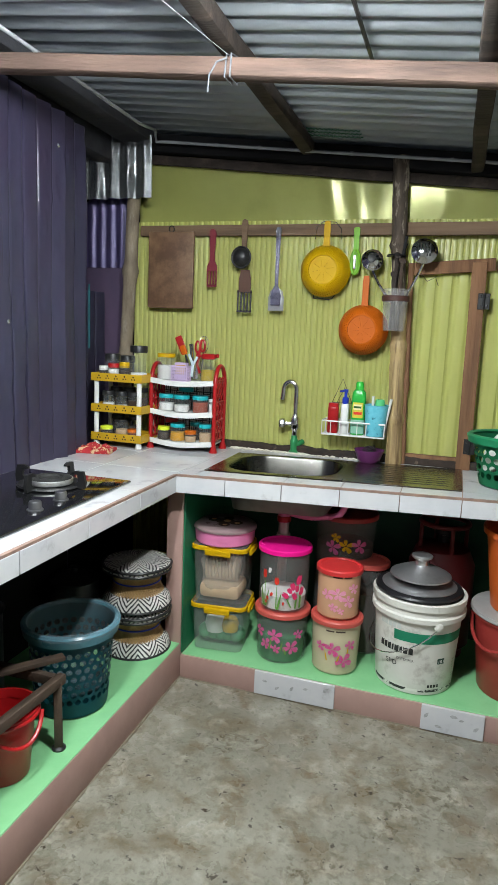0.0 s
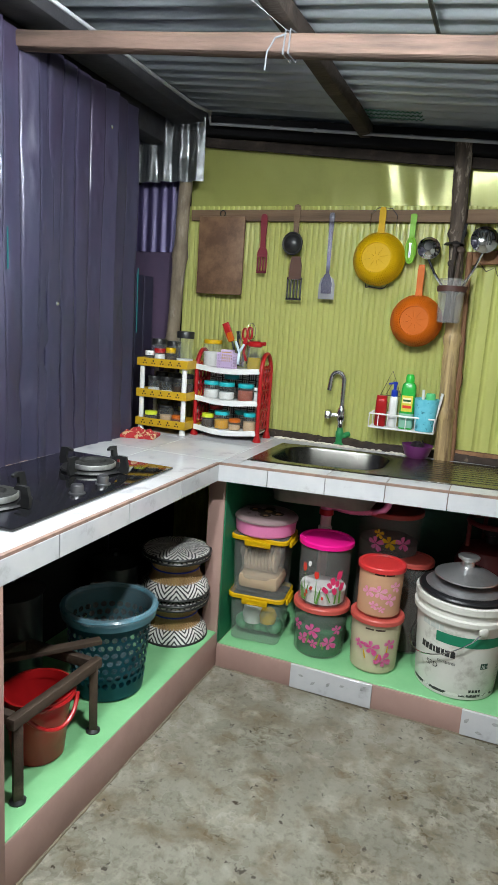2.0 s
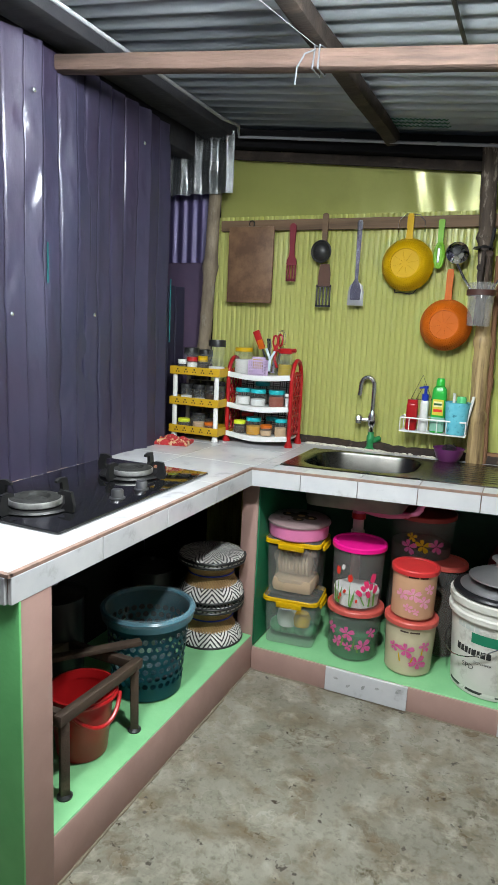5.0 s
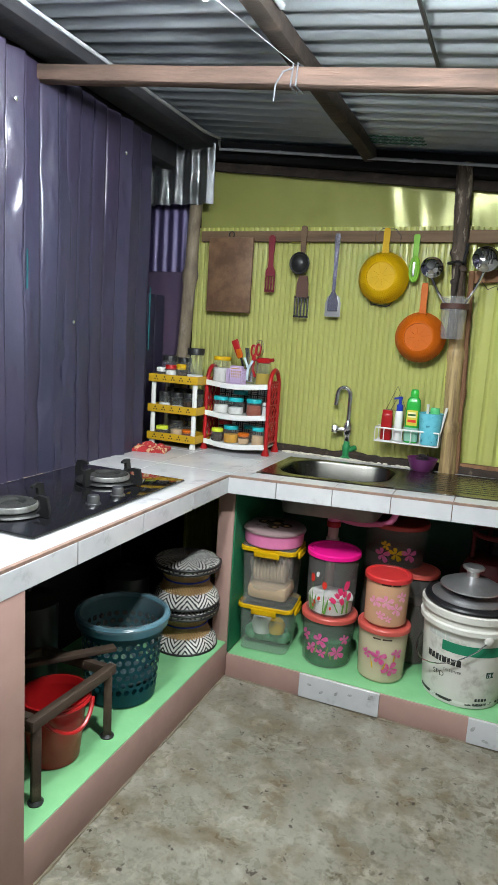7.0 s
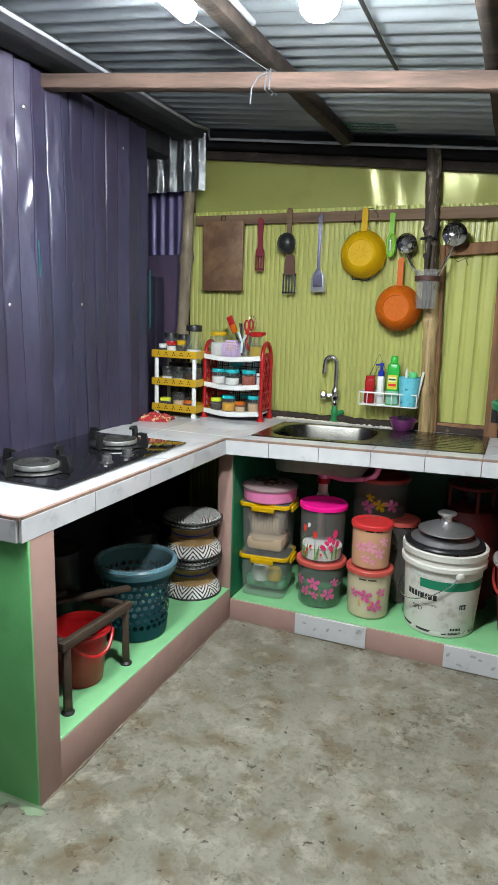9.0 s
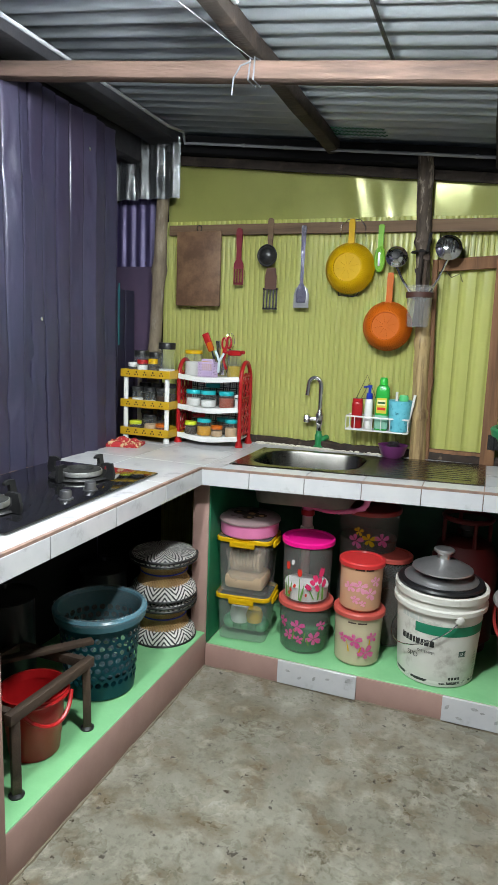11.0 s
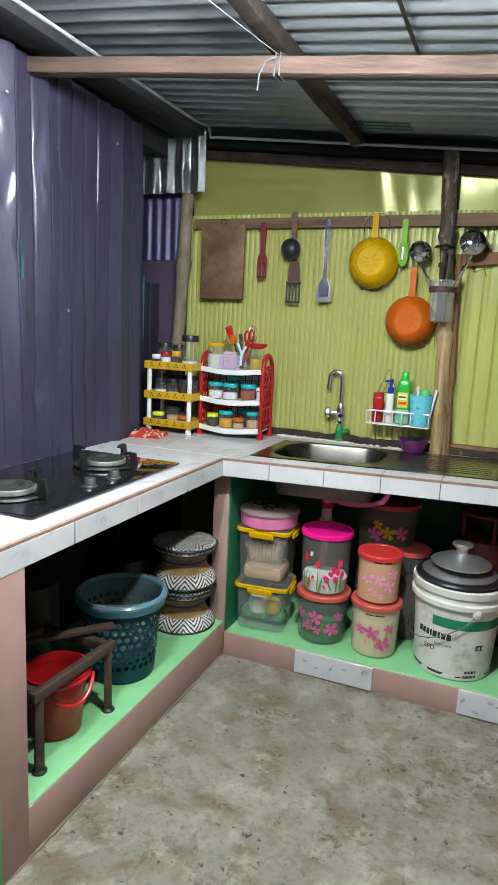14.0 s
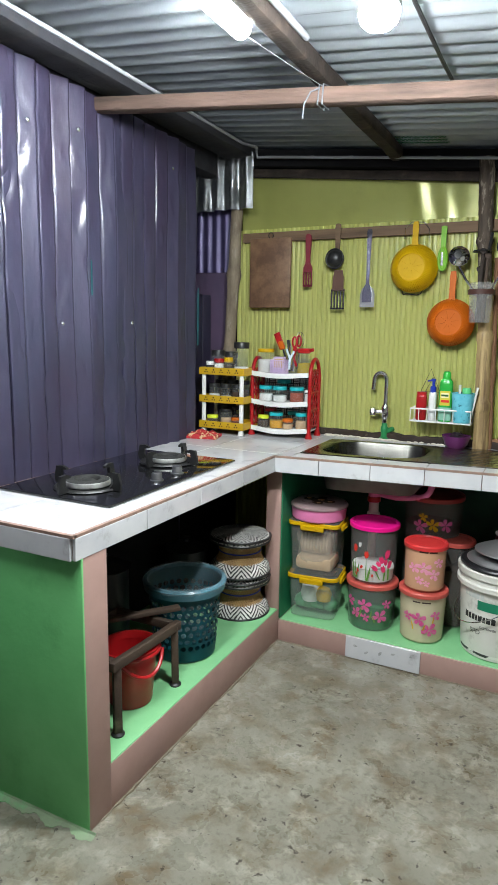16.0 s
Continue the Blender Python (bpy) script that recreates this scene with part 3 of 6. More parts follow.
PLASTIC_CLEAR = clear("cloudy_plastic", (0.40, 0.385, 0.37), 0.09, 0.20)
PLASTIC_GREEN = clear("cloudy_greenish_plastic", (0.34, 0.41, 0.36), 0.12, 0.30)
PLASTIC_PEACH = clear("cloudy_peach_plastic", (0.72, 0.40, 0.24), 0.22, 0.72)
PLASTIC_CREAM = clear("cloudy_cream_plastic", (0.70, 0.62, 0.42), 0.22, 0.62)
CRATE_TEAL = clear("translucent_teal_rim", (0.085, 0.23, 0.30), 0.28, 0.80)
OIL, TURMERIC, CHILLI, SALT, DARKSPICE_SHADE, BISCUIT = plain("cooking_oil", (0.42, 0.30, 0.02), 0.15), plain("turmeric", (0.62, 0.30, 0.01), 0.9), plain("chilli", (0.30, 0.06, 0.03), 0.9), plain("white_salt", (0.75, 0.75, 0.73), 0.9, bump=0.4), plain("dark_spice_and_shade", (0.05, 0.03, 0.02), 0.9), plain("tan_biscuit", (0.56, 0.38, 0.22), 0.85, bump=0.3)
CANE = material("split_cane", (0.42, 0.26, 0.10), (0.28, 0.16, 0.06), 20, 0.5, stretch=(1, 1, 0.2), bump=0.3)
BOARDWOOD = material("greasy_board", (0.13, 0.070, 0.042), (0.075, 0.038, 0.024), 5, 0.5, stain=(0.27, 0.155, 0.085), stain_scale=6, stain_lo=0.42, stain_hi=0.68, bump=0.2)
STOOLWOOD = material("dark_stool_wood", (0.075, 0.047, 0.031), (0.030, 0.020, 0.016), 9, 0.75, bump=0.6, stretch=(1.5, 0.4, 1), stain=(0.135, 0.092, 0.065), stain_scale=9, stain_lo=0.55, stain_hi=0.72)
SOOT = material("sooty_ledge", (0.018, 0.012, 0.010), (0.05, 0.032, 0.022), 26, 0.8, bump=0.8, stain=(0.14, 0.10, 0.07), stain_scale=22, stain_lo=0.6, stain_hi=0.7)
CRUST = material("white_crust", (0.72, 0.68, 0.60), (0.5, 0.46, 0.4), 30, 0.95, bump=0.8)
FABRIC = material("red_cloth", (0.42, 0.025, 0.03), (0.30, 0.015, 0.02), 25, 0.95, bump=0.4, stain=(0.55, 0.36, 0.20), stain_scale=34, stain_lo=0.53, stain_hi=0.57)
BRASSGREEN = plain("green_tap_tail", (0.02, 0.22, 0.07), 0.4)
DARKPOT = plain("dark_pot", (0.018, 0.018, 0.02), 0.35, 0.3)
CYLRED = plain("gas_red", (0.13, 0.012, 0.014), 0.5)


def woven():
    """Black and white plait: fans of slanting strips that turn at every joint of the round."""
    m = bpy.data.materials.new("woven_plait")
    m.use_nodes = True
    nt = m.node_tree
    N, L, b = nt.nodes.new, nt.links.new, nt.nodes["Principled BSDF"]
    tc, sp = N("ShaderNodeTexCoord"), N("ShaderNodeSeparateXYZ")
    L(tc.outputs["Object"], sp.inputs[0])

    def math_(op, a, c=None):
        n = N("ShaderNodeMath")
        n.operation = op
        for k, v in enumerate((a, c)):
            if isinstance(v, (int, float)):
                n.inputs[k].default_value = v
            elif v is not None:
                L(v, n.inputs[k])
        return n.outputs[0]
    ang = math_("MULTIPLY", math_("ARCTAN2", sp.outputs[1], sp.outputs[0]), 9 / math.pi)
    rad = math_("SQRT", math_("ADD", math_("MULTIPLY", sp.outputs[0], sp.outputs[0]), math_("MULTIPLY", sp.outputs[1], sp.outputs[1])))
    rise = math_("SUBTRACT", math_("MULTIPLY", rad, 34.0), math_("MULTIPLY", sp.outputs[2], 42.0))
    zig = math_("MULTIPLY", math_("PINGPONG", ang, 1.0), 2.6)
    ns = N("ShaderNodeTexNoise")
    ns.inputs["Scale"].default_value = 60
    L(tc.outputs["Object"], ns.inputs["Vector"])
    strip = math_("FRACT", math_("ADD", math_("ADD", rise, zig), math_("MULTIPLY", ns.outputs[0], 0.5)))
    rp = N("ShaderNodeValToRGB")
    rp.color_ramp.elements[0].position, rp.color_ramp.elements[1].position = 0.36, 0.46
    rp.color_ramp.elements[0].color, rp.color_ramp.elements[1].color = (0.014, 0.014, 0.016, 1), (0.60, 0.59, 0.56, 1)
    L(strip, rp.inputs[0])
    L(rp.outputs[0], b.inputs["Base Color"])
    b.inputs["Roughness"].default_value = 0.7
    bp = N("ShaderNodeBump")
    bp.inputs["Strength"].default_value, bp.inputs["Distance"].default_value = 0.6, 0.003
    L(strip, bp.inputs["Height"])
    L(bp.outputs[0], b.inputs["Normal"])
    return m


WOVEN = woven()
FACE = pose(0, 0, 0, 90, 0, 0)          # lays a turned shape so that its axis points out of the back wall


def curved_quad(bm, R, a, z, pts):
    """A small printed patch on a round wall: pts are (along, up) in metres, at angle a (degrees) and height z."""
    vs = []
    for u, v in pts:
        t = radians(a) + u / R
        vs.append(bm.verts.new((R * math.cos(t), R * math.sin(t), z + v)))
    bm.faces.new(vs)


def petal(bm, R, a, z, size, turn):
    c, s_ = math.cos(turn), math.sin(turn)
    pts = [(0.04, 0.0), (0.35, 0.20), (0.70, 0.31), (0.96, 0.24), (1.04, 0.08), (0.95, 0.0), (1.05, -0.10), (0.95, -0.25), (0.68, -0.31), (0.33, -0.18)]
    curved_quad(bm, R, a, z, [(size * (p * c - q * s_), size * (p * s_ + q * c)) for p, q in pts])


def flower(bm, R, a, z, size, n=5, turn=0.3):
    size *= 1.0
    for k in range(n):
        petal(bm, R, a, z, size * (1.0, 0.82, 0.94, 0.76, 1.04, 0.88)[k % 6], turn + 2 * math.pi * (k + 0.12 * (k % 2)) / n)


def tulip(bm, R, a, z, size, lean=0.0):
    """A closed tulip head: three overlapping pointed petals."""
    c, s_ = math.cos(lean), math.sin(lean)
    for pts in ([(-0.1, -1.0), (0.45, -0.7), (0.62, 0.0), (0.5, 0.7), (0.3, 1.1), (0.05, 0.55)], [(-0.1, -1.0), (0.05, 0.55), (-0.28, 1.05), (-0.52, 0.6), (-0.6, 0.0), (-0.5, -0.7)], [(-0.2, 0.3), (0.2, 0.3), (0.0, 1.0)]):
        curved_quad(bm, R, a, z, [(size * (p * c - q * s_), size * (p * s_ + q * c)) for p, q in pts])


def leaf_strip(bm, R, a, z, w, h, lean=0.0):
    curved_quad(bm, R, a, z, [(-w / 2, 0), (w / 2, 0), (w * 0.6 + lean * 0.5, h * 0.5), (lean, h), (-w * 0.4 + lean * 0.5, h * 0.5)])


def bars_on(bm, R, a, z, widths, h, gap):
    """A row of plain bars standing for small print on a round wall."""
    u = -(sum(widths) + gap * (len(widths) - 1)) / 2
    for w in widths:
        for k in range(3):
            curved_quad(bm, R, a, z, [(u + w * k / 3, 0), (u + w * (k + 1) / 3, 0), (u + w * (k + 1) / 3, h), (u + w * k / 3, h)])
        u += w + gap


# ---------------------------------------------------------------- counter tiles
TILE_MESHES = {}


def tile(sx, sy, sz, at, parent):
    key = (round(sx, 3), round(sy, 3), round(sz, 3))
    if key not in TILE_MESHES:
        bm = bmesh.new()
        box(bm, sx, sy, sz, bevel=0.0012)
        TILE_MESHES[key] = finish(bm, "tile", TILE, False)
    ob = new("tile", TILE_MESHES[key])
    ob.location, ob.parent = at, parent
    return ob


worktop = thing("worktop", "white glossy tiled worktop with brown grout lines", "worktop")
part("grout_bed", boxed(WALL_X, EDGE_X - 0.004, EDGE_Y - 1.186, WALL_Y - 0.012, 0.79, 0.8025), GROUT, worktop)
for x0, x1, y0, y1 in ((-0.804, -0.735, EDGE_Y + 0.004, 3.6), (0.163, X_END, EDGE_Y + 0.004, 3.6), (-0.735, 0.163, EDGE_Y + 0.004, 2.795), (-0.735, 0.163, 3.175, 3.6)):
    part("grout_bed", skewed(x0, x1, y0, y1, 0.7905, 0.8020, 3.288), GROUT, worktop)
part("edge_bed", boxed(EDGE_X - 0.03, EDGE_X - 0.004, EDGE_Y - 1.18, EDGE_Y - 0.02, 0.745, 0.790), GROUT, worktop)
part("edge_bed", skewed(-0.80, X_END, EDGE_Y + 0.004, EDGE_Y + 0.02, 0.745, 0.7905), GROUT, worktop)
part("edge_bed", boxed(WALL_X, EDGE_X - 0.004, 1.504, 1.52, 0.745, 0.790), GROUT, worktop)


def tile_field(x0, x1, y0, y1, xs, ys):
    gx = [x0] + [x for x in xs if x0 + 0.01 < x < x1 - 0.01] + [x1]
    gy = [y0] + [y for y in ys if y0 + 0.01 < y < y1 - 0.01] + [y1]
    for a, b in zip(gx, gx[1:]):
        for c, d in zip(gy, gy[1:]):
            tile(b - a - 0.003, d - c - 0.003, 0.012, ((a + b) / 2, (c + d) / 2, COUNTER - 0.006), worktop)


def skew_field(x0, x1, y0, y1, xs, limit=9.0):
    """One row of tiles laid along the swung edge, cut to the wall where they reach it."""
    gx = [x0] + [x for x in xs if x0 + 0.01 < x < x1 - 0.01] + [x1]
    for a, b in zip(gx, gx[1:]):
        part("tile", skewed(a + 0.0015, b - 0.0015, y0 + 0.0015, y1 - 0.0015, COUNTER - 0.012, COUNTER, limit), TILE, worktop, smooth=False)


XJ = [-0.621 + 0.196 * k for k in range(-4, 12)]
YJ = [1.50, 1.79, 2.08, 2.375, 2.65, 2.985, 3.28]
tile_field(WALL_X + 0.01, -0.80, 1.50, 2.69, [-1.10], YJ[:4])
tile_field(WALL_X + 0.01, -0.80, 2.69, 3.288, [-1.10], YJ[5:])
skew_field(-0.80, -0.737, 2.69, 3.6, [], 3.288)
skew_field(-0.737, 1.19, 2.69, 2.784, XJ)
skew_field(-0.737, 0.165, 3.186, 3.6, XJ, 3.288)
skew_field(0.165, 1.19, 2.784, 2.985, XJ, 3.288)
skew_field(0.165, 1.19, 2.985, 3.6, XJ, 3.288)
for a, b in zip([-0.80] + [x for x in XJ if x > -0.7], [x for x in XJ if x > -0.7]):
    part("tile", skewed(a + 0.0015, b - 0.0015, EDGE_Y - 0.006, EDGE_Y + 0.004, 0.741, 0.798), TILE, worktop, smooth=False)
for a, b in zip(YJ[:4], YJ[1:5]):
    tile(0.010, b - a - 0.003, 0.057, (EDGE_X + 0.001, (a + b) / 2, 0.7695), worktop)
for a, b in ((-1.31, -1.06), (-1.06, -0.804)):
    tile(b - a - 0.003, 0.010, 0.057, ((a + b) / 2, 1.499, 0.7695), worktop)
for x0, x1 in ((-0.495, -0.200), (0.097, 0.300)):
    tile(x1 - x0, 0.010, SHELF_BACK - 0.006, ((x0 + x1) / 2, 2.717, SHELF_BACK / 2 + 0.001), base)
    bm = bmesh.new()
    for k in range(5):
        cx, cz, ang, ln = x0 + (x1 - x0) * (k + 0.3 + 0.5 * random.random()) / 5.3, random.uniform(0.020, 0.072), random.uniform(-70, 70), random.uniform(0.009, 0.014)
        u, w = Vector((math.cos(radians(ang)), 0, math.sin(radians(ang)))), Vector((-math.sin(radians(ang)), 0, math.cos(radians(ang))))
        c = Vector((cx, 2.7112, cz))
        bm.faces.new([bm.verts.new(c + u * ln * p + w * ln * q) for p, q in ((-1, 0), (-0.4, 0.48), (0.4, 0.40), (1, 0), (0.4, -0.34), (-0.4, -0.45))])
    part("leaf_print", bm, LEAFGREY, base, "grey leaf print", smooth=False)

part("edge_line", skewed(-0.800, X_END, EDGE_Y - 0.0055, EDGE_Y + 0.006, 0.7985, 0.8058), GROUT, worktop, "reddish brown grout line")
part("edge_line", boxed(EDGE_X - 0.006, EDGE_X + 0.0055, 1.50, EDGE_Y - 0.036, 0.7985, 0.8058), GROUT, worktop, "reddish brown grout line")
part("edge_line", boxed(WALL_X + 0.02, EDGE_X + 0.0055, 1.4945, 1.506, 0.7985, 0.8058), GROUT, worktop, "reddish brown grout line")

ledge = thing("wall_ledge", "sooty dark ledge with crumbling white crust", "ledge", kind="structure")
bm = bmesh.new()
box(bm, 2.3, 0.03, 0.030, (0.05, WALL_Y - 0.018, COUNTER + 0.015), 0.004)
bmesh.ops.subdivide_edges(bm, edges=[e for e in bm.edges if e.calc_length() > 1], cuts=120)
for v in bm.verts:
    if v.co.z > COUNTER + 0.01:
        v.co.z += 0.006 * noise.noise(Vector((v.co.x * 9, 1, 2))) + 0.006 * noise.noise(Vector((v.co.x * 31, 5, v.co.y * 40)))
    v.co.y += 0.006 * noise.noise(Vector((v.co.x * 14, 3, v.co.z * 20)))
part("ledge_strip", bm, SOOT, ledge)
bm = bmesh.new()
for k in range(230):
    x = -0.80 + (0.34 if k % 4 else 0.55) * random.random() ** 1.2
    r = random.uniform(0.002, 0.008)
    bmesh.ops.create_icosphere(bm, subdivisions=1, radius=r, matrix=pose(x, WALL_Y - 0.035 - random.random() * 0.018, COUNTER + r * 0.4) @ Matrix.Diagonal((1.6, 1, 0.7, 1)))
tagged(part("crust", bm, CRUST, ledge, "crumbled white mortar"), kind="stuff")

# ---------------------------------------------------------------- posts, rails and pipes on the back wall
def pole(name, p0, p1, r0, r1, mat, label, knots=()):
    n = 34
    a, b = Vector(p0), Vector(p1)
    pts, rr = [], []
    for i in range(n + 1):
        t = i / n
        p = a.lerp(b, t) + Vector((0.005 * noise.noise(Vector((t * 5, r0 * 90, 0))), 0, 0))
        k = sum(0.008 * math.exp(-((t - q) / 0.022) ** 2) for q in knots)
        pts.append(p)
        rr.append(r0 + (r1 - r0) * t + k + 0.0028 * noise.noise(Vector((t * 16, 5, r0))))
    return single(name, tube(pts, r0, 14, radii=rr), mat, label, "post", kind="structure")


pole("bamboo_post", (-0.104, 3.262, COUNTER), (-0.128, 3.262, 1.46), 0.033, 0.029, BAMBOO, "pale weathered pole standing on the worktop", (0.28, 0.72))
pole("split_pole", (-0.072, 3.272, COUNTER), (-0.096, 3.272, 1.60), 0.012, 0.011, POSTWOOD, "thin split stick tied beside the pole", (0.4,))
pole("dark_post", (-0.132, 3.255, 1.34), (-0.164, 3.255, 1.99), 0.024, 0.032, BLACKPOLE, "dark mottled pole below the roof", (0.5,))
pole("bamboo_post", (-1.345, 3.25, COUNTER), (-1.285, 3.25, 2.02), 0.030, 0.028, GREYPOLE, "grey leaning pole in the corner", (0.3, 0.62))


def plank(name, x0, x1, z0, z1, y, d, mat, label, tilt=0.0):
    bm = bmesh.new()
    box(bm, x1 - x0, d, z1 - z0, bevel=0.003, seg=2)
    return single(name, bm, mat, label, "plank", pose((x0 + x1) / 2, y, (z0 + z1) / 2, 0, tilt, 0), kind="structure")


plank("tool_rail", -1.27, -0.14, 1.708, 1.752, 3.282, 0.022, RAILWOOD, "weathered brown rail holding kitchen tools")
plank("tool_rail", -0.135, X_END, 1.706, 1.754, 3.282, 0.022, RAILWOOD, "weathered brown rail holding kitchen tools")
plank("frame_rail", -0.10, 0.215, 1.565, 1.612, 3.288, 0.024, POSTWOOD, "rough brown timber frame rail", -4)
plank("frame_rail", -0.07, 0.16, COUNTER + 0.003, COUNTER + 0.043, 3.287, 0.028, POSTWOOD, "rough brown timber bottom rail")
plank("frame_rail", 0.22, 1.1, 1.575, 1.61, 3.288, 0.024, POSTWOOD, "rough brown timber frame rail")
bm = bmesh.new()
box(bm, 0.054, 0.035, 0.80, bevel=0.003, seg=2)
post2 = single("frame_post", bm, POSTWOOD, "rough sawn reddish timber post with a hinge", "post", pose(0.161, 3.275, 1.205, 0, -0.6, 0), kind="structure")
bm = boxed(-0.022, 0.022, -0.004, 0.004, -0.03, 0.03, 0.002)
for z in (-0.018, 0.018):
    for x in (-0.012, 0.012):
        lathe([(0, 0.006), (0.004, 0.005), (0.005, 0.003)], 8, bm, pose(x, -0.002, z) @ FACE)
tube([(0, -0.005, -0.03), (0, -0.005, 0.03)], 0.005, 8, bm)
hinge = thing("hinge", "black iron butt hinge screwed to the post", "hinge", 0.183, 3.258, 1.46)
part("leaf", bm, IRON, hinge)
hinge2 = copy_thing(hinge, pose(0.183, 3.258, 0.90))

pipe = thing("conduit", "thin grey plastic conduit under the roof", "conduit", kind="structure")
part("pipe", tube([(-1.10, Y_END, 2.062), (-1.10, 2.92, 2.060), (-1.13, 3.12, 2.095), (-1.163, 3.185, 2.100), (-1.165, 3.20, 2.075), (-1.12, 3.20, 2.072), (0.178, 3.20, 1.942), (X_END, 3.20, 1.84)], 0.0058, 10), PVC, pipe)
for x in (-0.9, -0.72, -0.35, 0.02, 0.33):
    part("clip", lathe([(0.0, 0), (0.0075, 0), (0.008, 0.005), (0.0075, 0.010), (0, 0.010)], 12, m=pose(x, 3.2, 2.072 - 0.1 * (x + 1.12), 0, 90, 0)), PVC, pipe)
single("rafter_conduit", tube([(-0.487, Y_END, 2.04), (-0.487, 2.09, 2.045)], 0.009, 10), PVC, "white conduit fixed along the rafter", "conduit", kind="structure")
single("ceiling_cable", tube([(-0.173, Y_END, 2.012), (-0.171, 1.5, 2.016), (-0.175, 2.0, 2.014), (-0.172, 2.27, 2.008), (-0.172, 2.45, 2.012)], 0.0055, 8), BLACK_P, "black cable strung beneath the roof sheets", "cable")
GREYLID_S = material("grey_string", (0.42, 0.43, 0.45), None, 20, 0.7)
single("string", tube([(-0.60, 1.96, 2.02), (-0.553, 2.103, 2.0015), (-0.507, 2.246, 1.985)], 0.0007, 6), GREYLID_S, "thin white string tied to the beam", "string")
z = roof_z(-0.505)
bm = bmesh.new()
tube([(-0.512, 2.2475, z - 0.128), (-0.507, 2.247, z - 0.075), (-0.500, 2.275, z - 0.0735), (-0.507, 2.303, z - 0.075), (-0.512, 2.303, z - 0.128)], 0.0022, 6, bm, closed=True)
tube([(-0.498, 2.2475, z - 0.128), (-0.495, 2.247, z - 0.075), (-0.490, 2.275, z - 0.0735), (-0.495, 2.303, z - 0.075), (-0.498, 2.303, z - 0.128)], 0.0022, 6, bm, closed=True)
tube([(-0.505, 2.246, z - 0.085), (-0.530, 2.238, z - 0.095), (-0.548, 2.236, z - 0.125), (-0.552, 2.237, z - 0.165)], 0.0022, 6, bm)
single("tie", bm, material("cloudy_strip", (0.13, 0.14, 0.16), None, 20, 0.45), "white plastic strip knotted round the beam", "tie")

for row, y in enumerate((3.085, 3.125, 3.165)):
    bm = bmesh.new()
    pts = []
    for k in range(70):
        x = -0.51 + 0.21 * k / 69
        pts.append((x, y + 0.013 * math.sin(k * 1.15 + row) * (0.6 + 0.4 * noise.noise(Vector((k * 0.4, row, 1)))), roof_z(x) - 0.001))
    tube(pts, 0.0022, 4, bm)
    single("stamped_mark", bm, plain("green_ink", (0.02, 0.13, 0.07), 0.6) if row == 0 else bpy.data.materials["green_ink"], "faded green stamped scrawl on the roof sheet", "marking", kind="structure")

# ---------------------------------------------------------------- hob
def flat_fin(outline, d):
    """An upright plate in the xz plane."""
    bm = bmesh.new()
    p, q = [bm.verts.new((x, -d / 2, z)) for x, z in outline], [bm.verts.new((x, d / 2, z)) for x, z in outline]
    n = len(p)
    bm.faces.new(p[::-1])
    bm.faces.new(q)
    for k in range(n):
        bm.faces.new((p[k], p[(k + 1) % n], q[(k + 1) % n], q[k]))
    return bm


BURNERALU = material("dull_burner_metal", (0.40, 0.40, 0.39), (0.24, 0.24, 0.23), 40, 0.45, metal=0.75, stain=(0.10, 0.09, 0.08), stain_scale=30, stain_lo=0.58, stain_hi=0.7)
BURNTCAP = material("burnt_cap", (0.022, 0.022, 0.021), (0.009, 0.009, 0.0085), 60, 0.75, metal=0.0, bump=0.5, bump_scale=120)
hob = thing("gas_hob", "black glass two burner gas hob set on tiles", "hob", -1.078, 2.092, COUNTER)
bm = bmesh.new()
box(bm, 0.415, 0.732, 0.008, (0, 0, 0.006), 0.003, 2)
part("glass_top", bm, GLASSTOP, hob)
for y in (0.195, -0.235):
    ring = part("burner", lathe([(0.058, 0.018), (0.066, 0.018), (0.068, 0.020), (0.068, 0.032), (0.067, 0.0335), (0.0645, 0.0342)], 44, m=pose(0.02, y, 0)), BURNERALU, hob, "dull aluminium burner ring")
    part("burner_cap", lathe([(0.0645, 0.0340), (0.060, 0.0362), (0.052, 0.0372), (0.040, 0.0375), (0.037, 0.034), (0.034, 0.026), (0.024, 0.025), (0.022, 0.032), (0.014, 0.035), (0, 0.0355)], 40, m=pose(0.02, y, 0)), BURNTCAP, ring, "sooty perforated cap")
    part("drip_ring", lathe([(0, 0.011), (0.064, 0.013), (0.094, 0.012), (0.100, 0.014), (0.096, 0.019), (0.088, 0.016), (0.072, 0.017), (0.066, 0.014)], 44, m=pose(0.02, y, 0)), IRON, ring, "black drip ring")
    for k in range(4):
        m = pose(0.02, y, 0) @ pose(0, 0, 0, 0, 0, 90 * k)
        bm = flat_fin([(0.122, 0.012), (0.126, 0.030), (0.118, 0.064), (0.094, 0.066), (0.078, 0.060), (0.078, 0.054), (0.098, 0.054), (0.100, 0.034), (0.088, 0.020), (0.088, 0.012)], 0.010)
        bmesh.ops.transform(bm, matrix=m, verts=bm.verts[:])
        part("pan_support", bm, IRON, hob, "black iron pan support")
for y in (-0.058, 0.060):
    part("knob", lathe([(0, 0.0), (0.022, 0.010), (0.022, 0.013), (0.017, 0.014), (0.0165, 0.032), (0.015, 0.035), (0, 0.035)], 28, m=pose(0.148, y, 0)), DARKSTEEL, hob, "brushed metal knob")

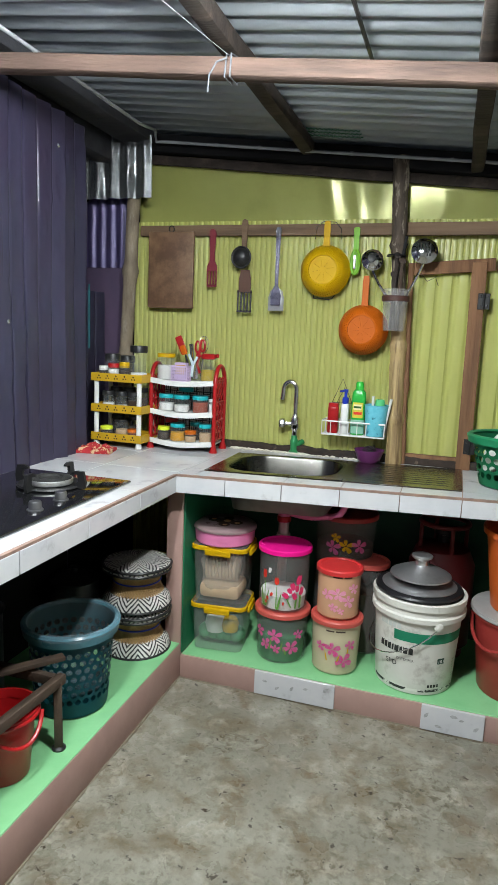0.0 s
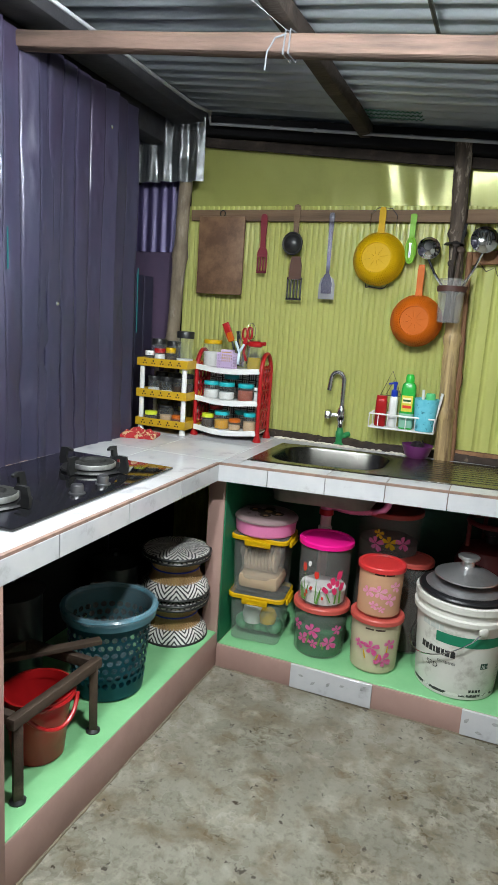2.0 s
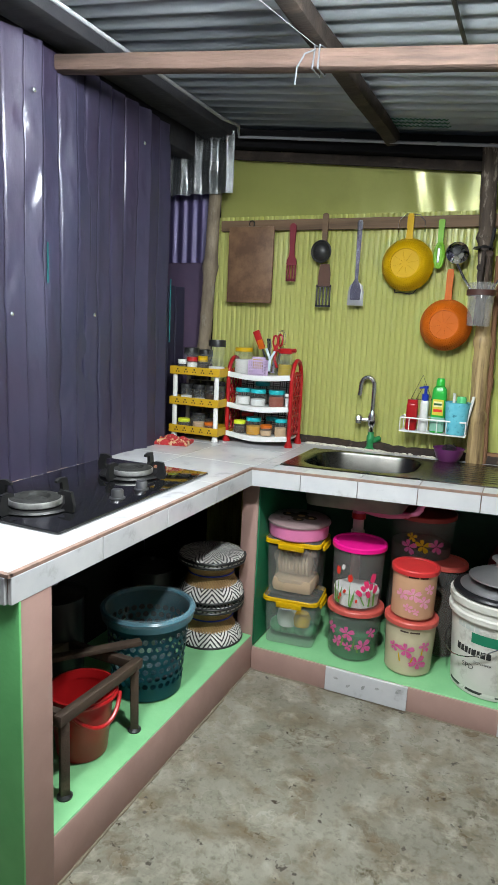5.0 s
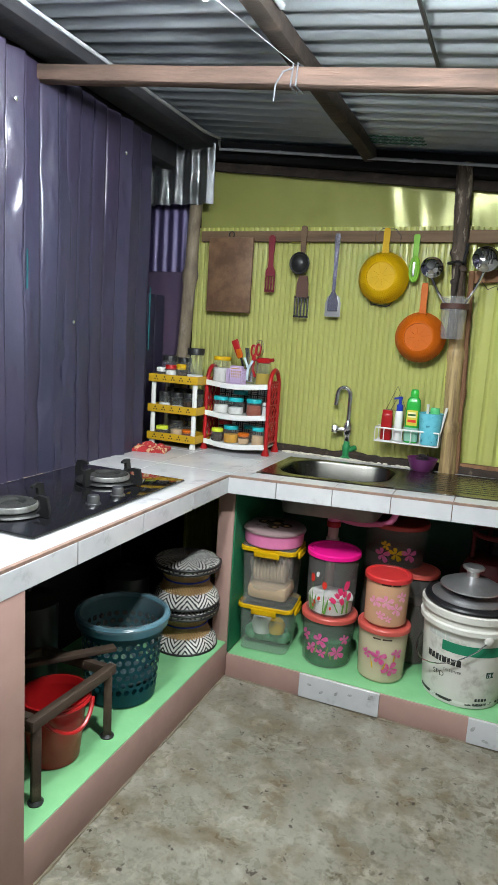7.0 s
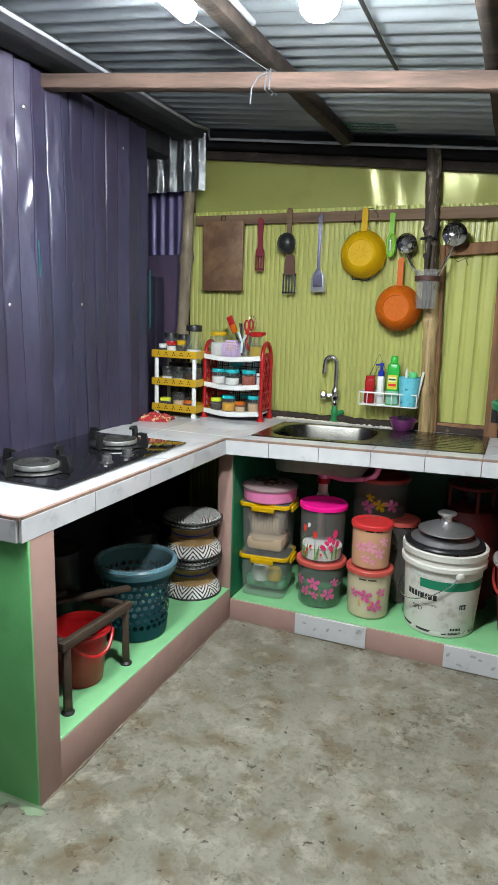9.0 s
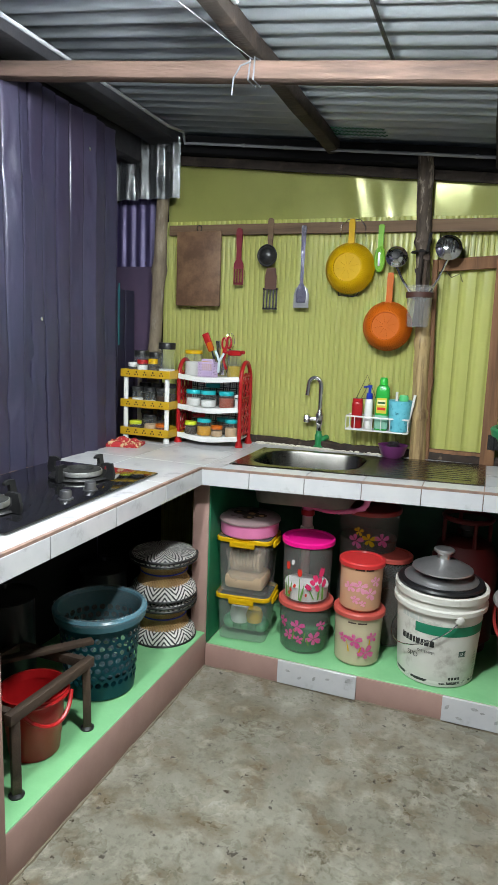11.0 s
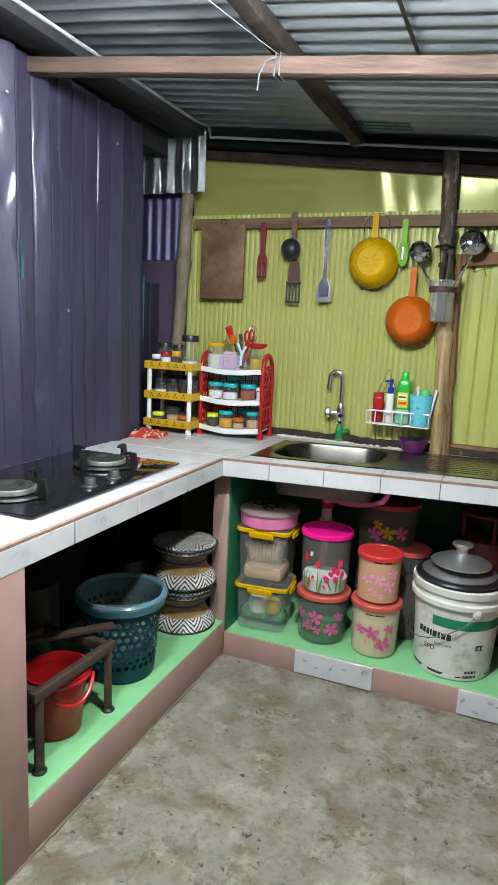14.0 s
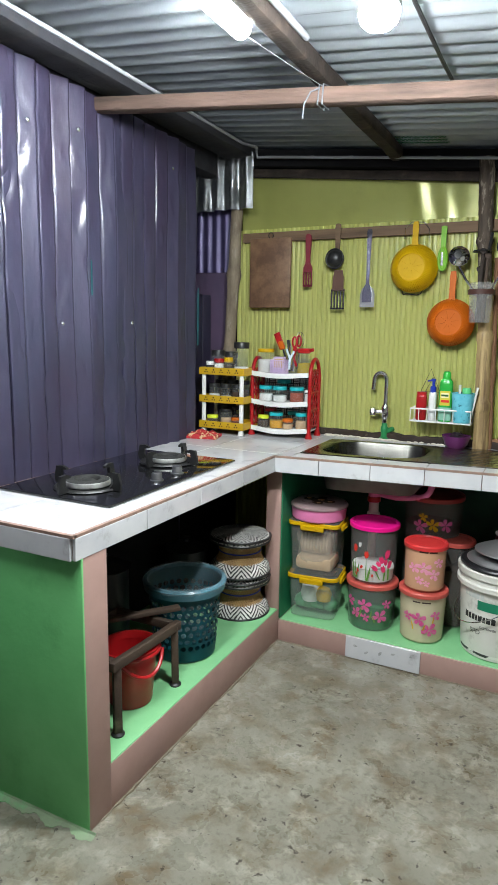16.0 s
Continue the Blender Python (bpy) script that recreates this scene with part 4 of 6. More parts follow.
# ---------------------------------------------------------------- sink and tap
def rounded_rect(w, d, r, n=6):
    pts = []
    for cx, cy, a0 in ((w / 2 - r, d / 2 - r, 0), (-w / 2 + r, d / 2 - r, 90), (-w / 2 + r, -d / 2 + r, 180), (w / 2 - r, -d / 2 + r, 270)):
        pts += [(cx + r * math.cos(radians(a0 + 90 * k / n)), cy + r * math.sin(radians(a0 + 90 * k / n))) for k in range(n + 1)]
    return pts


def loft(loops, bm=None, cap0=False, cap1=True, m=None):
    """Skin between loops of equal length, each a list of 3D points."""
    bm = bm or bmesh.new()
    rows = [[bm.verts.new(p) for p in lp] for lp in loops]
    n = len(rows[0])
    for a, b in zip(rows, rows[1:]):
        for k in range(n):
            bm.faces.new((a[k], a[(k + 1) % n], b[(k + 1) % n], b[k]))
    if cap0:
        bm.faces.new(rows[0][::-1])
    if cap1:
        bm.faces.new(rows[-1])
    if m is not None:
        bmesh.ops.transform(bm, matrix=m, verts=[v for r in rows for v in r])
    return bm


sink = thing("kitchen_sink", "stainless steel sink with ribbed drainer set in tiles", "sink", -0.286, 2.985, COUNTER)


def swung(bm):
    """Carries a sink part along with the swung worktop."""
    for v in bm.verts:
        v.co.y += skew(v.co.x - 0.286)
    return bm


OX, BX, BW, BD = 0.449, -0.196, 0.40, 0.32


def sink_bowl():
    loops = []
    for w, d, r, z in ((BW + 0.03, BD + 0.03, 0.115, 0.004), (BW + 0.01, BD + 0.01, 0.11, 0.0035), (BW, BD, 0.105, -0.004), (BW - 0.016, BD - 0.016, 0.10, -0.11), (BW - 0.05, BD - 0.05, 0.085, -0.145), (BW - 0.12, BD - 0.12, 0.06, -0.155)):
        loops.append([(BX + x, y, z) for x, y in rounded_rect(w, d, r)])
    return loft(loops)


# bowl steel is set darker than the deck's STEEL
part("bowl", swung(sink_bowl()), material("dark_bowl_steel", (0.10, 0.097, 0.088), (0.065, 0.063, 0.057), 14, 0.24, metal=1.0, stain=(0.09, 0.085, 0.075), stain_scale=7), sink, "deep stainless bowl")
bm = bmesh.new()
inner = [(BX + x, y) for x, y in rounded_rect(BW + 0.03, BD + 0.03, 0.115)]
outer = []
for x, y in inner:
    dx, dy = x - BX, y
    k = max(abs(dx) / (BW / 2 + 0.04), abs(dy) / 0.197)
    outer.append((BX + dx / k, dy / k))
loft([[(x, y, 0.004) for x, y in inner], [(x, y, 0.003) for x, y in outer]], bm, cap1=False)
x0 = BX - BW / 2 - 0.04
box(bm, x0 + OX, 0.394, 0.003, ((x0 - OX) / 2, 0, 0.0015), 0.001)
x1 = BX + BW / 2 + 0.04
box(bm, OX - x1, 0.394, 0.003, ((x1 + OX) / 2, 0, 0.0015), 0.001)
part("deck", swung(bm), STEEL, sink)
bm = bmesh.new()
for k in range(9):
    y = -0.14 + 0.035 * k
    tube([(x1 + 0.05, y, -0.002), (x1 + 0.09, y, 0.0), (OX - 0.05, y, 0.0), (OX - 0.03, y, -0.002)], 0.0046, 10, bm)
part("drainer_ribs", swung(bm), STEEL, sink)
part("waste", lathe([(0, -0.153), (0.035, -0.153), (0.038, -0.150), (0.030, -0.149), (0.0, -0.152)], 24, m=pose(BX, 0, 0)), CHROME, sink)

part("underside", swung(loft([[(BX + x, y, z) for x, y in rounded_rect(w, d, r)] for w, d, r, z in ((BW + 0.004, BD + 0.004, 0.107, -0.006), (BW - 0.010, BD - 0.010, 0.102, -0.113), (BW - 0.045, BD - 0.045, 0.052, -0.153), (BW - 0.11, BD - 0.11, 0.042, -0.159))])), material("dull_undercoat", (0.20, 0.18, 0.16), (0.13, 0.12, 0.105), 9, 0.55, metal=0.5), sink, "dull grey underside")
drain = thing("drain_pipe", "pink plastic waste trap with ribbed hose", "drain pipe", -0.485, 3.0, SHELF_BACK)
part("trap", lathe([(0, 0.56), (0.024, 0.56), (0.024, 0.508), (0.022, 0.506), (0.022, 0.484), (0, 0.484)], 20), PINK_P, drain, "pale pink trap")
part("lower_trap", lathe([(0.019, 0.486), (0.021, 0.482), (0.021, 0.44), (0.027, 0.438), (0.027, 0.39), (0.018, 0.385), (0.018, 0.0), (0, 0.0)], 20), plain("blush_plastic", (0.70, 0.52, 0.50), 0.4), drain, "pale blush lower trap")
part("collar", lathe([(0.0225, 0.510), (0.0275, 0.508), (0.0275, 0.488), (0.0225, 0.486)], 20), RED_P, drain, "red collar")
pts = [(0.012 + 0.0075 * k, -0.004 * math.sin(k * 0.2), 0.526 - 0.010 * math.sin(k * 0.14)) for k in range(23)] + [(0.18 + 0.055 * math.sin(0.16 * k), 0, 0.526 + 0.055 * (1 - math.cos(0.16 * k))) for k in range(1, 12)]
part("hose", tube(pts, 0.013, 12, radii=[0.0135 if i % 2 else 0.0115 for i in range(len(pts))]), PINK_P, drain, "ribbed pink hose")

tap = thing("water_tap", "chrome swan neck tap with green tail", "tap", -0.527, 3.272, COUNTER)
part("tail", lathe([(0, 0.0), (0.020, 0.0), (0.021, 0.010), (0.015, 0.014), (0.015, 0.036), (0.017, 0.040), (0.017, 0.058), (0.013, 0.064), (0.013, 0.080), (0, 0.08)], 12), BRASSGREEN, tap, "green tail nut")
part("tail_pipe", tube([(0, 0, 0.036), (0.020, 0.006, 0.044), (0.030, 0.03, 0.048)], 0.012, 10), BRASSGREEN, tap, "green wall elbow")
body = part("body", lathe([(0, 0.078), (0.013, 0.078), (0.013, 0.10), (0.019, 0.108), (0.019, 0.15), (0.013, 0.16), (0.011, 0.17), (0, 0.17)], 20), CHROME, tap)
part("spout", tube([(0, 0, 0.16), (0, 0, 0.272)] + [(-0.028 + 0.028 * math.cos(radians(a)), -0.0, 0.272 + 0.034 * math.sin(radians(a))) for a in range(15, 181, 15)] + [(-0.058, 0, 0.245), (-0.060, 0, 0.228)], 0.010, 14), CHROME, tap)
part("handle", lathe([(0, 0.0), (0.010, 0.0), (0.010, 0.028), (0.020, 0.032), (0.023, 0.042), (0.019, 0.056), (0.008, 0.06), (0, 0.06)], 8, m=pose(-0.01, -0.004, 0.128, 0, -90, 12)), CHROME, body, "chrome wing handle")


# ---------------------------------------------------------------- containers on the shelf
def lid_round(r, h, z, flange=0.004):
    return lathe([(r - 0.003, z - h), (r + flange, z - h), (r + flange, z - 0.004), (r + flange - 0.004, z), (r - 0.008, z), (r - 0.011, z - 0.004), (0, z - 0.003)], 40)


def round_container(name, label, x, y, z, r, h, wall, lid_mat, fill=None, fill_h=0.0, lid_label="", rz=0, taper=0.92):
    t = thing(name, label, "container", x, y, z, rz, group="round storage containers")
    part("tub", lathe([(0, 0.003), (r * taper - 0.006, 0.003), (r * taper, 0.010), (r, h - 0.012), (r, h - 0.004)], 44), wall, t)
    part("lid", lid_round(r, 0.018, h, 0.006), lid_mat, t, lid_label)
    if fill:
        bm = lathe([(0, 0.006), (r * taper - 0.010, 0.008), (r * (taper + (1 - taper) * fill_h / h) - 0.007, fill_h), (0, fill_h + 0.006)], 36)
        for v in bm.verts:
            if v.co.z > fill_h - 0.002:
                v.co.z += 0.008 * noise.noise(v.co * 22)
        part("contents", bm, fill, t)
    return t


def prints(t, R, items, mat, label):
    """items: functions that add printed shapes to a bmesh."""
    for f in items:
        bm = bmesh.new()
        f(bm, R)
        part("print", bm, mat, t, label, smooth=False)


# the camera side of the round tubs looks to about -75 degrees
c = round_container("storage_container", "cloudy tub with pink flower print and red lid", -0.440, 2.870, SHELF_BACK, 0.100, 0.200, PLASTIC_GREEN, CORAL_P, plain("green_packets", (0.05, 0.22, 0.09), 0.6), 0.10, "dull red lid")
prints(c, 0.0985, [lambda b, R: flower(b, R, -92, 0.115, 0.030), lambda b, R: flower(b, R, -112, 0.075, 0.026, 5, 1.1), lambda b, R: flower(b, R, -55, 0.07, 0.032, 5, 0.8), lambda b, R: flower(b, R, -88, 0.065, 0.018), lambda b, R: flower(b, R, -38, 0.12, 0.022), lambda b, R: flower(b, R, -132, 0.12, 0.024)], PETAL, "pink flowers")
prints(c, 0.0992, [lambda b, R: leaf_strip(b, R, -78, 0.06, 0.006, 0.04, 0.008), lambda b, R: leaf_strip(b, R, -66, 0.045, 0.006, 0.03, -0.01), lambda b, R: leaf_strip(b, R, -103, 0.06, 0.007, 0.05, 0.01)], LEAFP, "green leaves")
c = round_container("storage_container", "cloudy tub of white grain with red tulip print", -0.442, 2.872, SHELF_BACK + 0.200, 0.095, 0.240, PLASTIC_CLEAR, MAGENTA_P, SALT, 0.058, "bright magenta lid", taper=0.95)
prints(c, 0.0945, [lambda b, R: tulip(b, R, -124, 0.142, 0.017), lambda b, R: tulip(b, R, -92, 0.124, 0.015, 0.1), lambda b, R: tulip(b, R, -104, 0.070, 0.009, -0.5), lambda b, R: tulip(b, R, -114, 0.052, 0.008, 0.4), lambda b, R: tulip(b, R, -76, 0.040, 0.007), lambda b, R: tulip(b, R, -118, 0.038, 0.007, 0.3)], TULIP, "red tulips")
prints(c, 0.0946, [lambda b, R: tulip(b, R, -71, 0.072, 0.015, 0.9), lambda b, R: tulip(b, R, -55, 0.106, 0.016, 0.3), lambda b, R: tulip(b, R, -40, 0.128, 0.019, -0.2), lambda b, R: tulip(b, R, -50, 0.068, 0.015, 0.4), lambda b, R: tulip(b, R, -32, 0.084, 0.017, -0.3), lambda b, R: tulip(b, R, -62, 0.090, 0.013, 0.7), lambda b, R: tulip(b, R, -44, 0.096, 0.014)], plain("crimson_print", (0.68, 0.03, 0.13), 0.4), "crimson tulips")
prints(c, 0.0948, [lambda b, R: tulip(b, R, -110, 0.160, 0.011, -0.2)], WHITE_P, "white tulip")
prints(c, 0.0943, [lambda b, R: leaf_strip(b, R, -122, 0.02, 0.004, 0.115, 0.0), lambda b, R: leaf_strip(b, R, -92, 0.018, 0.004, 0.10, 0.0), lambda b, R: leaf_strip(b, R, -126, 0.02, 0.009, 0.08, -0.014), lambda b, R: leaf_strip(b, R, -119, 0.02, 0.008, 0.07, 0.014), lambda b, R: leaf_strip(b, R, -89, 0.015, 0.008, 0.07, 0.014), lambda b, R: leaf_strip(b, R, -58, 0.025, 0.005, 0.06, -0.03), lambda b, R: leaf_strip(b, R, -36, 0.02, 0.009, 0.09, 0.0), lambda b, R: leaf_strip(b, R, -48, 0.02, 0.007, 0.07, 0.006)], LEAFP, "green stems")
c = round_container("storage_container", "cream floral tub with dull red lid", -0.230, 2.858, SHELF_BACK, 0.090, 0.208, PLASTIC_CREAM, CORAL_P, SAND, 0.15, "dull red lid")
prints(c, 0.0885, [lambda b, R: flower(b, R, -88, 0.105, 0.030), lambda b, R: flower(b, R, -60, 0.062, 0.032, 5, 0.9), lambda b, R: flower(b, R, -45, 0.12, 0.022, 5, 0.5), lambda b, R: flower(b, R, -118, 0.11, 0.020)], PETAL, "pink flowers")
prints(c, 0.0893, [lambda b, R: bars_on(b, R, -82, 0.170, (0.03, 0.034), 0.006, 0.006)], DARKSPICE_SHADE, "line of small print")
prints(c, 0.0888, [lambda b, R: leaf_strip(b, R, -76, 0.06, 0.005, 0.03, 0.01), lambda b, R: leaf_strip(b, R, -100, 0.06, 0.005, 0.04, -0.01), lambda b, R: leaf_strip(b, R, -52, 0.09, 0.005, 0.03, 0.004)], YELLOW_P, "yellow sprigs")
c = round_container("storage_container", "peach floral tub with red lid", -0.231, 2.860, SHELF_BACK + 0.208, 0.079, 0.186, PLASTIC_PEACH, plain("red_lid", (0.60, 0.035, 0.035), 0.35), BISCUIT, 0.16, "red lid", taper=0.96)
prints(c, 0.0785, [lambda b, R: flower(b, R, -82, 0.10, 0.028), lambda b, R: flower(b, R, -112, 0.095, 0.024, 5, 0.7), lambda b, R: flower(b, R, -54, 0.075, 0.026, 5, 0.2), lambda b, R: flower(b, R, -94, 0.05, 0.018), lambda b, R: flower(b, R, -40, 0.12, 0.022), lambda b, R: flower(b, R, -74, 0.038, 0.014)], PETAL2, "pale pink flowers")
prints(c, 0.0792, [lambda b, R: bars_on(b, R, -72, 0.160, (0.034, 0.03), 0.006, 0.006)], DARKSPICE_SHADE, "line of small print")
# two rear tubs: the shelf's shade is put into dark contents and a dimmer lid
c = round_container("storage_container", "large cloudy tub with yellow flower print in shade", -0.255, 3.11, SHELF_BACK, 0.12, 0.53, PLASTIC_CLEAR, BRICKRED_P, DARKSPICE_SHADE, 0.40, "dull red lid", taper=0.95)
prints(c, 0.1195, [lambda b, R: flower(b, R, -80, 0.42, 0.03), lambda b, R: flower(b, R, -100, 0.45, 0.02)], YELLOW_P, "yellow flowers")
prints(c, 0.1196, [lambda b, R: flower(b, R, -105, 0.41, 0.032), lambda b, R: flower(b, R, -55, 0.42, 0.032)], PETAL, "pink flowers")
round_container("storage_container", "cloudy tub with red lid in shade", -0.150, 3.045, SHELF_BACK, 0.078, 0.365, PLASTIC_CLEAR, CORAL_P, DARKSPICE_SHADE, 0.24, "dull red lid", taper=0.95)


def clip_box(z, h, label, rz):
    t = thing("clip_box", label, "container", -0.682, 2.868, z, rz, group="clip lid boxes")
    loops = [[(x, y, zz) for x, y in rounded_rect(w, d, 0.025)] for w, d, zz in ((0.172, 0.15, 0.002), (0.186, 0.163, 0.006), (0.202, 0.176, h - 0.02))]
    part("box", loft(loops, cap0=True, cap1=False), PLASTIC_GREEN if z < 0.2 else PLASTIC_CLEAR, t)
    lid = part("lid", loft([[(x, y, zz) for x, y in rounded_rect(w, d, 0.03)] for w, d, zz in ((0.210, 0.184, h - 0.020), (0.213, 0.187, h - 0.017), (0.213, 0.187, h - 0.006), (0.204, 0.178, h), (0.182, 0.156, h - 0.001), (0.177, 0.151, h - 0.005))], cap0=False), PLASTIC_CLEAR, t)
    loops = [[(x, y, zz) for x, y in rounded_rect(w, d, 0.03)] for w, d, zz in ((0.211, 0.185, h - 0.021), (0.219, 0.193, h - 0.019), (0.219, 0.193, h - 0.007), (0.211, 0.185, h - 0.003))]
    part("rim", loft(loops, cap1=False), YELLOW_P, t, "yellow rim")
    for x, y, a in ((0.0, -0.100, 0), (0.113, 0, 90), (-0.113, 0, 90)):
        bm = bmesh.new()
        box(bm, 0.100, 0.011, 0.024, (0, 0, -0.003), 0.0045, 2)
        box(bm, 0.06, 0.004, 0.004, (0, -0.007, -0.008), 0.001)
        part("clip", bm, YELLOW_P, t, "yellow clip", m=pose(x, y, h - 0.022, 8 if a == 0 else 0, 0, a))
    return t


b1 = clip_box(SHELF_BACK, 0.195, "cloudy box with yellow clip lid", 6)
part("contents", lathe([(0, 0.06), (0.035, 0.06), (0.042, 0.09), (0.036, 0.13), (0, 0.135)], 20, m=pose(-0.02, -0.02, 0)), SALT, b1, "white packet")
part("contents", lathe([(0, 0.07), (0.03, 0.07), (0.035, 0.10), (0.025, 0.12), (0, 0.12)], 20, m=pose(0.04, -0.03, 0)), YELLOW_P, b1, "yellow packet")
bm = bmesh.new()
for k in range(5):
    bmesh.ops.create_icosphere(bm, subdivisions=2, radius=0.035, matrix=pose(-0.06 + 0.03 * k, 0.0, 0.045) @ Matrix.Diagonal((1, 1.2, 0.9, 1)))
part("contents", bm, plain("green_bag", (0.10, 0.34, 0.16), 0.5), b1, "green bags")
b2 = clip_box(SHELF_BACK + 0.195, 0.229, "cloudy biscuit box with yellow clip lid", 4)
for k in range(9):
    part("biscuit", lathe([(0, 0), (0.05, 0), (0.054, 0.004), (0.05, 0.0105), (0, 0.0105)], 28, m=pose(-0.06 + 0.0135 * k, -0.01, 0.125, 0, 90, 0)), BISCUIT, b2)
part("contents", boxed(-0.08, 0.08, -0.07, 0.07, 0.01, 0.07, 0.02, 2), BISCUIT, b2, "tan biscuits")
bm = bmesh.new()
box(bm, 0.15, 0.13, 0.165, (0, -0.004, 0.096), 0.03, 3)
bmesh.ops.subdivide_edges(bm, edges=bm.edges[:], cuts=4, use_grid_fill=True)
for v in bm.verts:
    v.co += 0.009 * noise.noise_vector(v.co * 24) + 0.005 * noise.noise_vector(v.co * 60)
part("film_bag", bm, clear("clear_film", (0.62, 0.53, 0.43), 0.09, 0.36), b2, "crumpled clear film bag")
GOLD = plain("gold_print", (0.6, 0.33, 0.12), 0.5)
pb = thing("lunch_box", "round pink box with patterned grey lid", "container", -0.684, 2.872, SHELF_BACK + 0.424)
part("tub", lathe([(0, 0), (0.108, 0), (0.113, 0.005), (0.116, 0.055), (0, 0.055)], 44), PINK_P, pb, "pink tub")
lid = part("lid", lathe([(0.116, 0.052), (0.121, 0.053), (0.121, 0.060), (0.115, 0.066), (0.10, 0.069), (0, 0.070)], 44), clear("dusky_lid", (0.30, 0.215, 0.215), 0.28, 0.82), pb, "cloudy grey lid")
for x, y, r in ((0, 0, 0.036), (-0.045, 0.005, 0.026), (0.045, -0.005, 0.026), (0.0, 0.042, 0.02), (0.01, -0.045, 0.022)):
    part("print", lathe([(0, 0.0715), (r, 0.0713)], 16, m=pose(x, y, 0)), DARKSPICE_SHADE, lid, "dark print")
for x, y, r in ((0.006, 0.004, 0.015), (-0.05, 0.008, 0.010), (0.05, -0.01, 0.011), (0.014, -0.048, 0.009)):
    part("print", lathe([(0, 0.0725), (r, 0.0723)], 14, m=pose(x, y, 0)), GOLD, lid, "gold print")

# ---------------------------------------------------------------- paint pail with pot lids
pail = thing("paint_pail", "scuffed white paint pail with green band", "bucket", 0.054, 2.890, SHELF_BACK)
PR = lambda z: 0.134 + 0.0215 * z / 0.34
prof = [(0, 0.004), (0.122, 0.004), (0.126, 0.0), (0.134, 0.004), (PR(0.27), 0.27), (PR(0.27) + 0.012, 0.272), (PR(0.28) + 0.012, 0.288), (PR(0.29) + 0.003, 0.292), (PR(0.30) + 0.002, 0.31), (PR(0.31) + 0.009, 0.314), (PR(0.33) + 0.009, 0.336), (PR(0.34) + 0.002, 0.340), (PR(0.34) - 0.004, 0.338), (PR(0.3) - 0.004, 0.30)]
part("bucket", lathe(prof, 60), PAIL, pail)


def band(z0, z1, a0, a1, R0, n=24):
    bm = bmesh.new()
    g = []
    for i in range(n + 1):
        a = radians(a0 + (a1 - a0) * i / n)
        g.append([bm.verts.new(((PR(z) + R0) * math.cos(a), (PR(z) + R0) * math.sin(a), z)) for z in (z0, z1)])
    for p, q in zip(g, g[1:]):
        bm.faces.new((p[0], q[0], q[1], p[1]))
    return bm


part("stripe", band(0.196, 0.232, -118, -8, 0.0006), FOREST, pail, "green stripe")
part("stripe", band(0.014, 0.024, -160, -10, 0.0006), material("worn_print", (0.03, 0.03, 0.03), (0.03, 0.03, 0.03), 10, 0.5, stain=(0.70, 0.69, 0.64), stain_scale=26, stain_lo=0.5, stain_hi=0.55), pail, "worn dark stripe")
for nm, z, a, wd, h, mt in (("lettering", 0.150, -116, (0.016, 0.013, 0.013, 0.008, 0.016, 0.010, 0.016, 0.015), 0.034, INK), ("lettering", 0.236, -125, (0.016, 0.014, 0.016, 0.014, 0.014), 0.022, plain("grey_print", (0.52, 0.55, 0.52), 0.5)), ("label_patch", 0.120, -50, (0.028,), 0.020, plain("dark_green_label", (0.02, 0.06, 0.045), 0.5)), ("lettering", 0.032, -58, (0.008, 0.008, 0.010, 0.007), 0.010, INK)):
    bm = bmesh.new()
    bars_on(bm, PR(z) + 0.0012, a, z, wd, h, 0.003)
    part(nm, bm, mt, pail, "plain printed marks", smooth=False)
bm = bmesh.new()
for k in range(9):
    bars_on(bm, PR(0.1) + 0.0012, -22, 0.06 + 0.010 * k, (0.012 + 0.010 * random.random(),), 0.003, 0.002)
part("lettering", bm, plain("faint_print", (0.30, 0.31, 0.29), 0.5), pail, "plain printed marks", smooth=False)


def lettered(body, size, angle, z, mat):
    """Words set round the pail's wall."""
    cu = bpy.data.curves.new("lettering", "FONT")
    cu.body, cu.size, cu.align_x = body, size, "CENTER"
    tmp = bpy.data.objects.new("lettering", cu)
    scene.collection.objects.link(tmp)
    me = bpy.data.meshes.new_from_object(tmp.evaluated_get(bpy.context.evaluated_depsgraph_get()))
    bpy.data.objects.remove(tmp)
    R = PR(z) + 0.0016
    for v in me.vertices:
        t, h = radians(angle) + v.co.x / R, z + v.co.y
        v.co = ((PR(h) + 0.0016) * math.cos(t), (PR(h) + 0.0016) * math.sin(t), h)
    me.materials.append(mat)
    ob = new("lettering", me)
    ob.parent = pail
    return ob


lettered("18 l", 0.017, -50, 0.1235, WHITE_P)
lettered("SPD", 0.026, -121, 0.098, INK)
lettered("DISTEMPER", 0.0125, -101, 0.124, INK)
for sgn in (-62, 118):
    part("ear", lathe([(0, 0), (0.016, 0), (0.016, 0.006), (0.010, 0.010), (0, 0.010)], 16, m=pose((PR(0.27) + 0.006) * math.cos(radians(sgn)), (PR(0.27) + 0.006) * math.sin(radians(sgn)), 0.262, 0, 90, sgn)), PAIL, pail)
ha, hb = radians(-62), radians(-242)
pts = []
for k in range(17):
    t = k / 16
    a = ha + (hb - ha) * t
    pts.append(((PR(0.25) + 0.014) * math.cos(a), (PR(0.25) + 0.014) * math.sin(a), 0.262 - 0.135 * math.sin(math.pi * t) ** 0.85))
part("bail", tube(pts, 0.0022, 8), CHROME, pail, "bent wire handle")
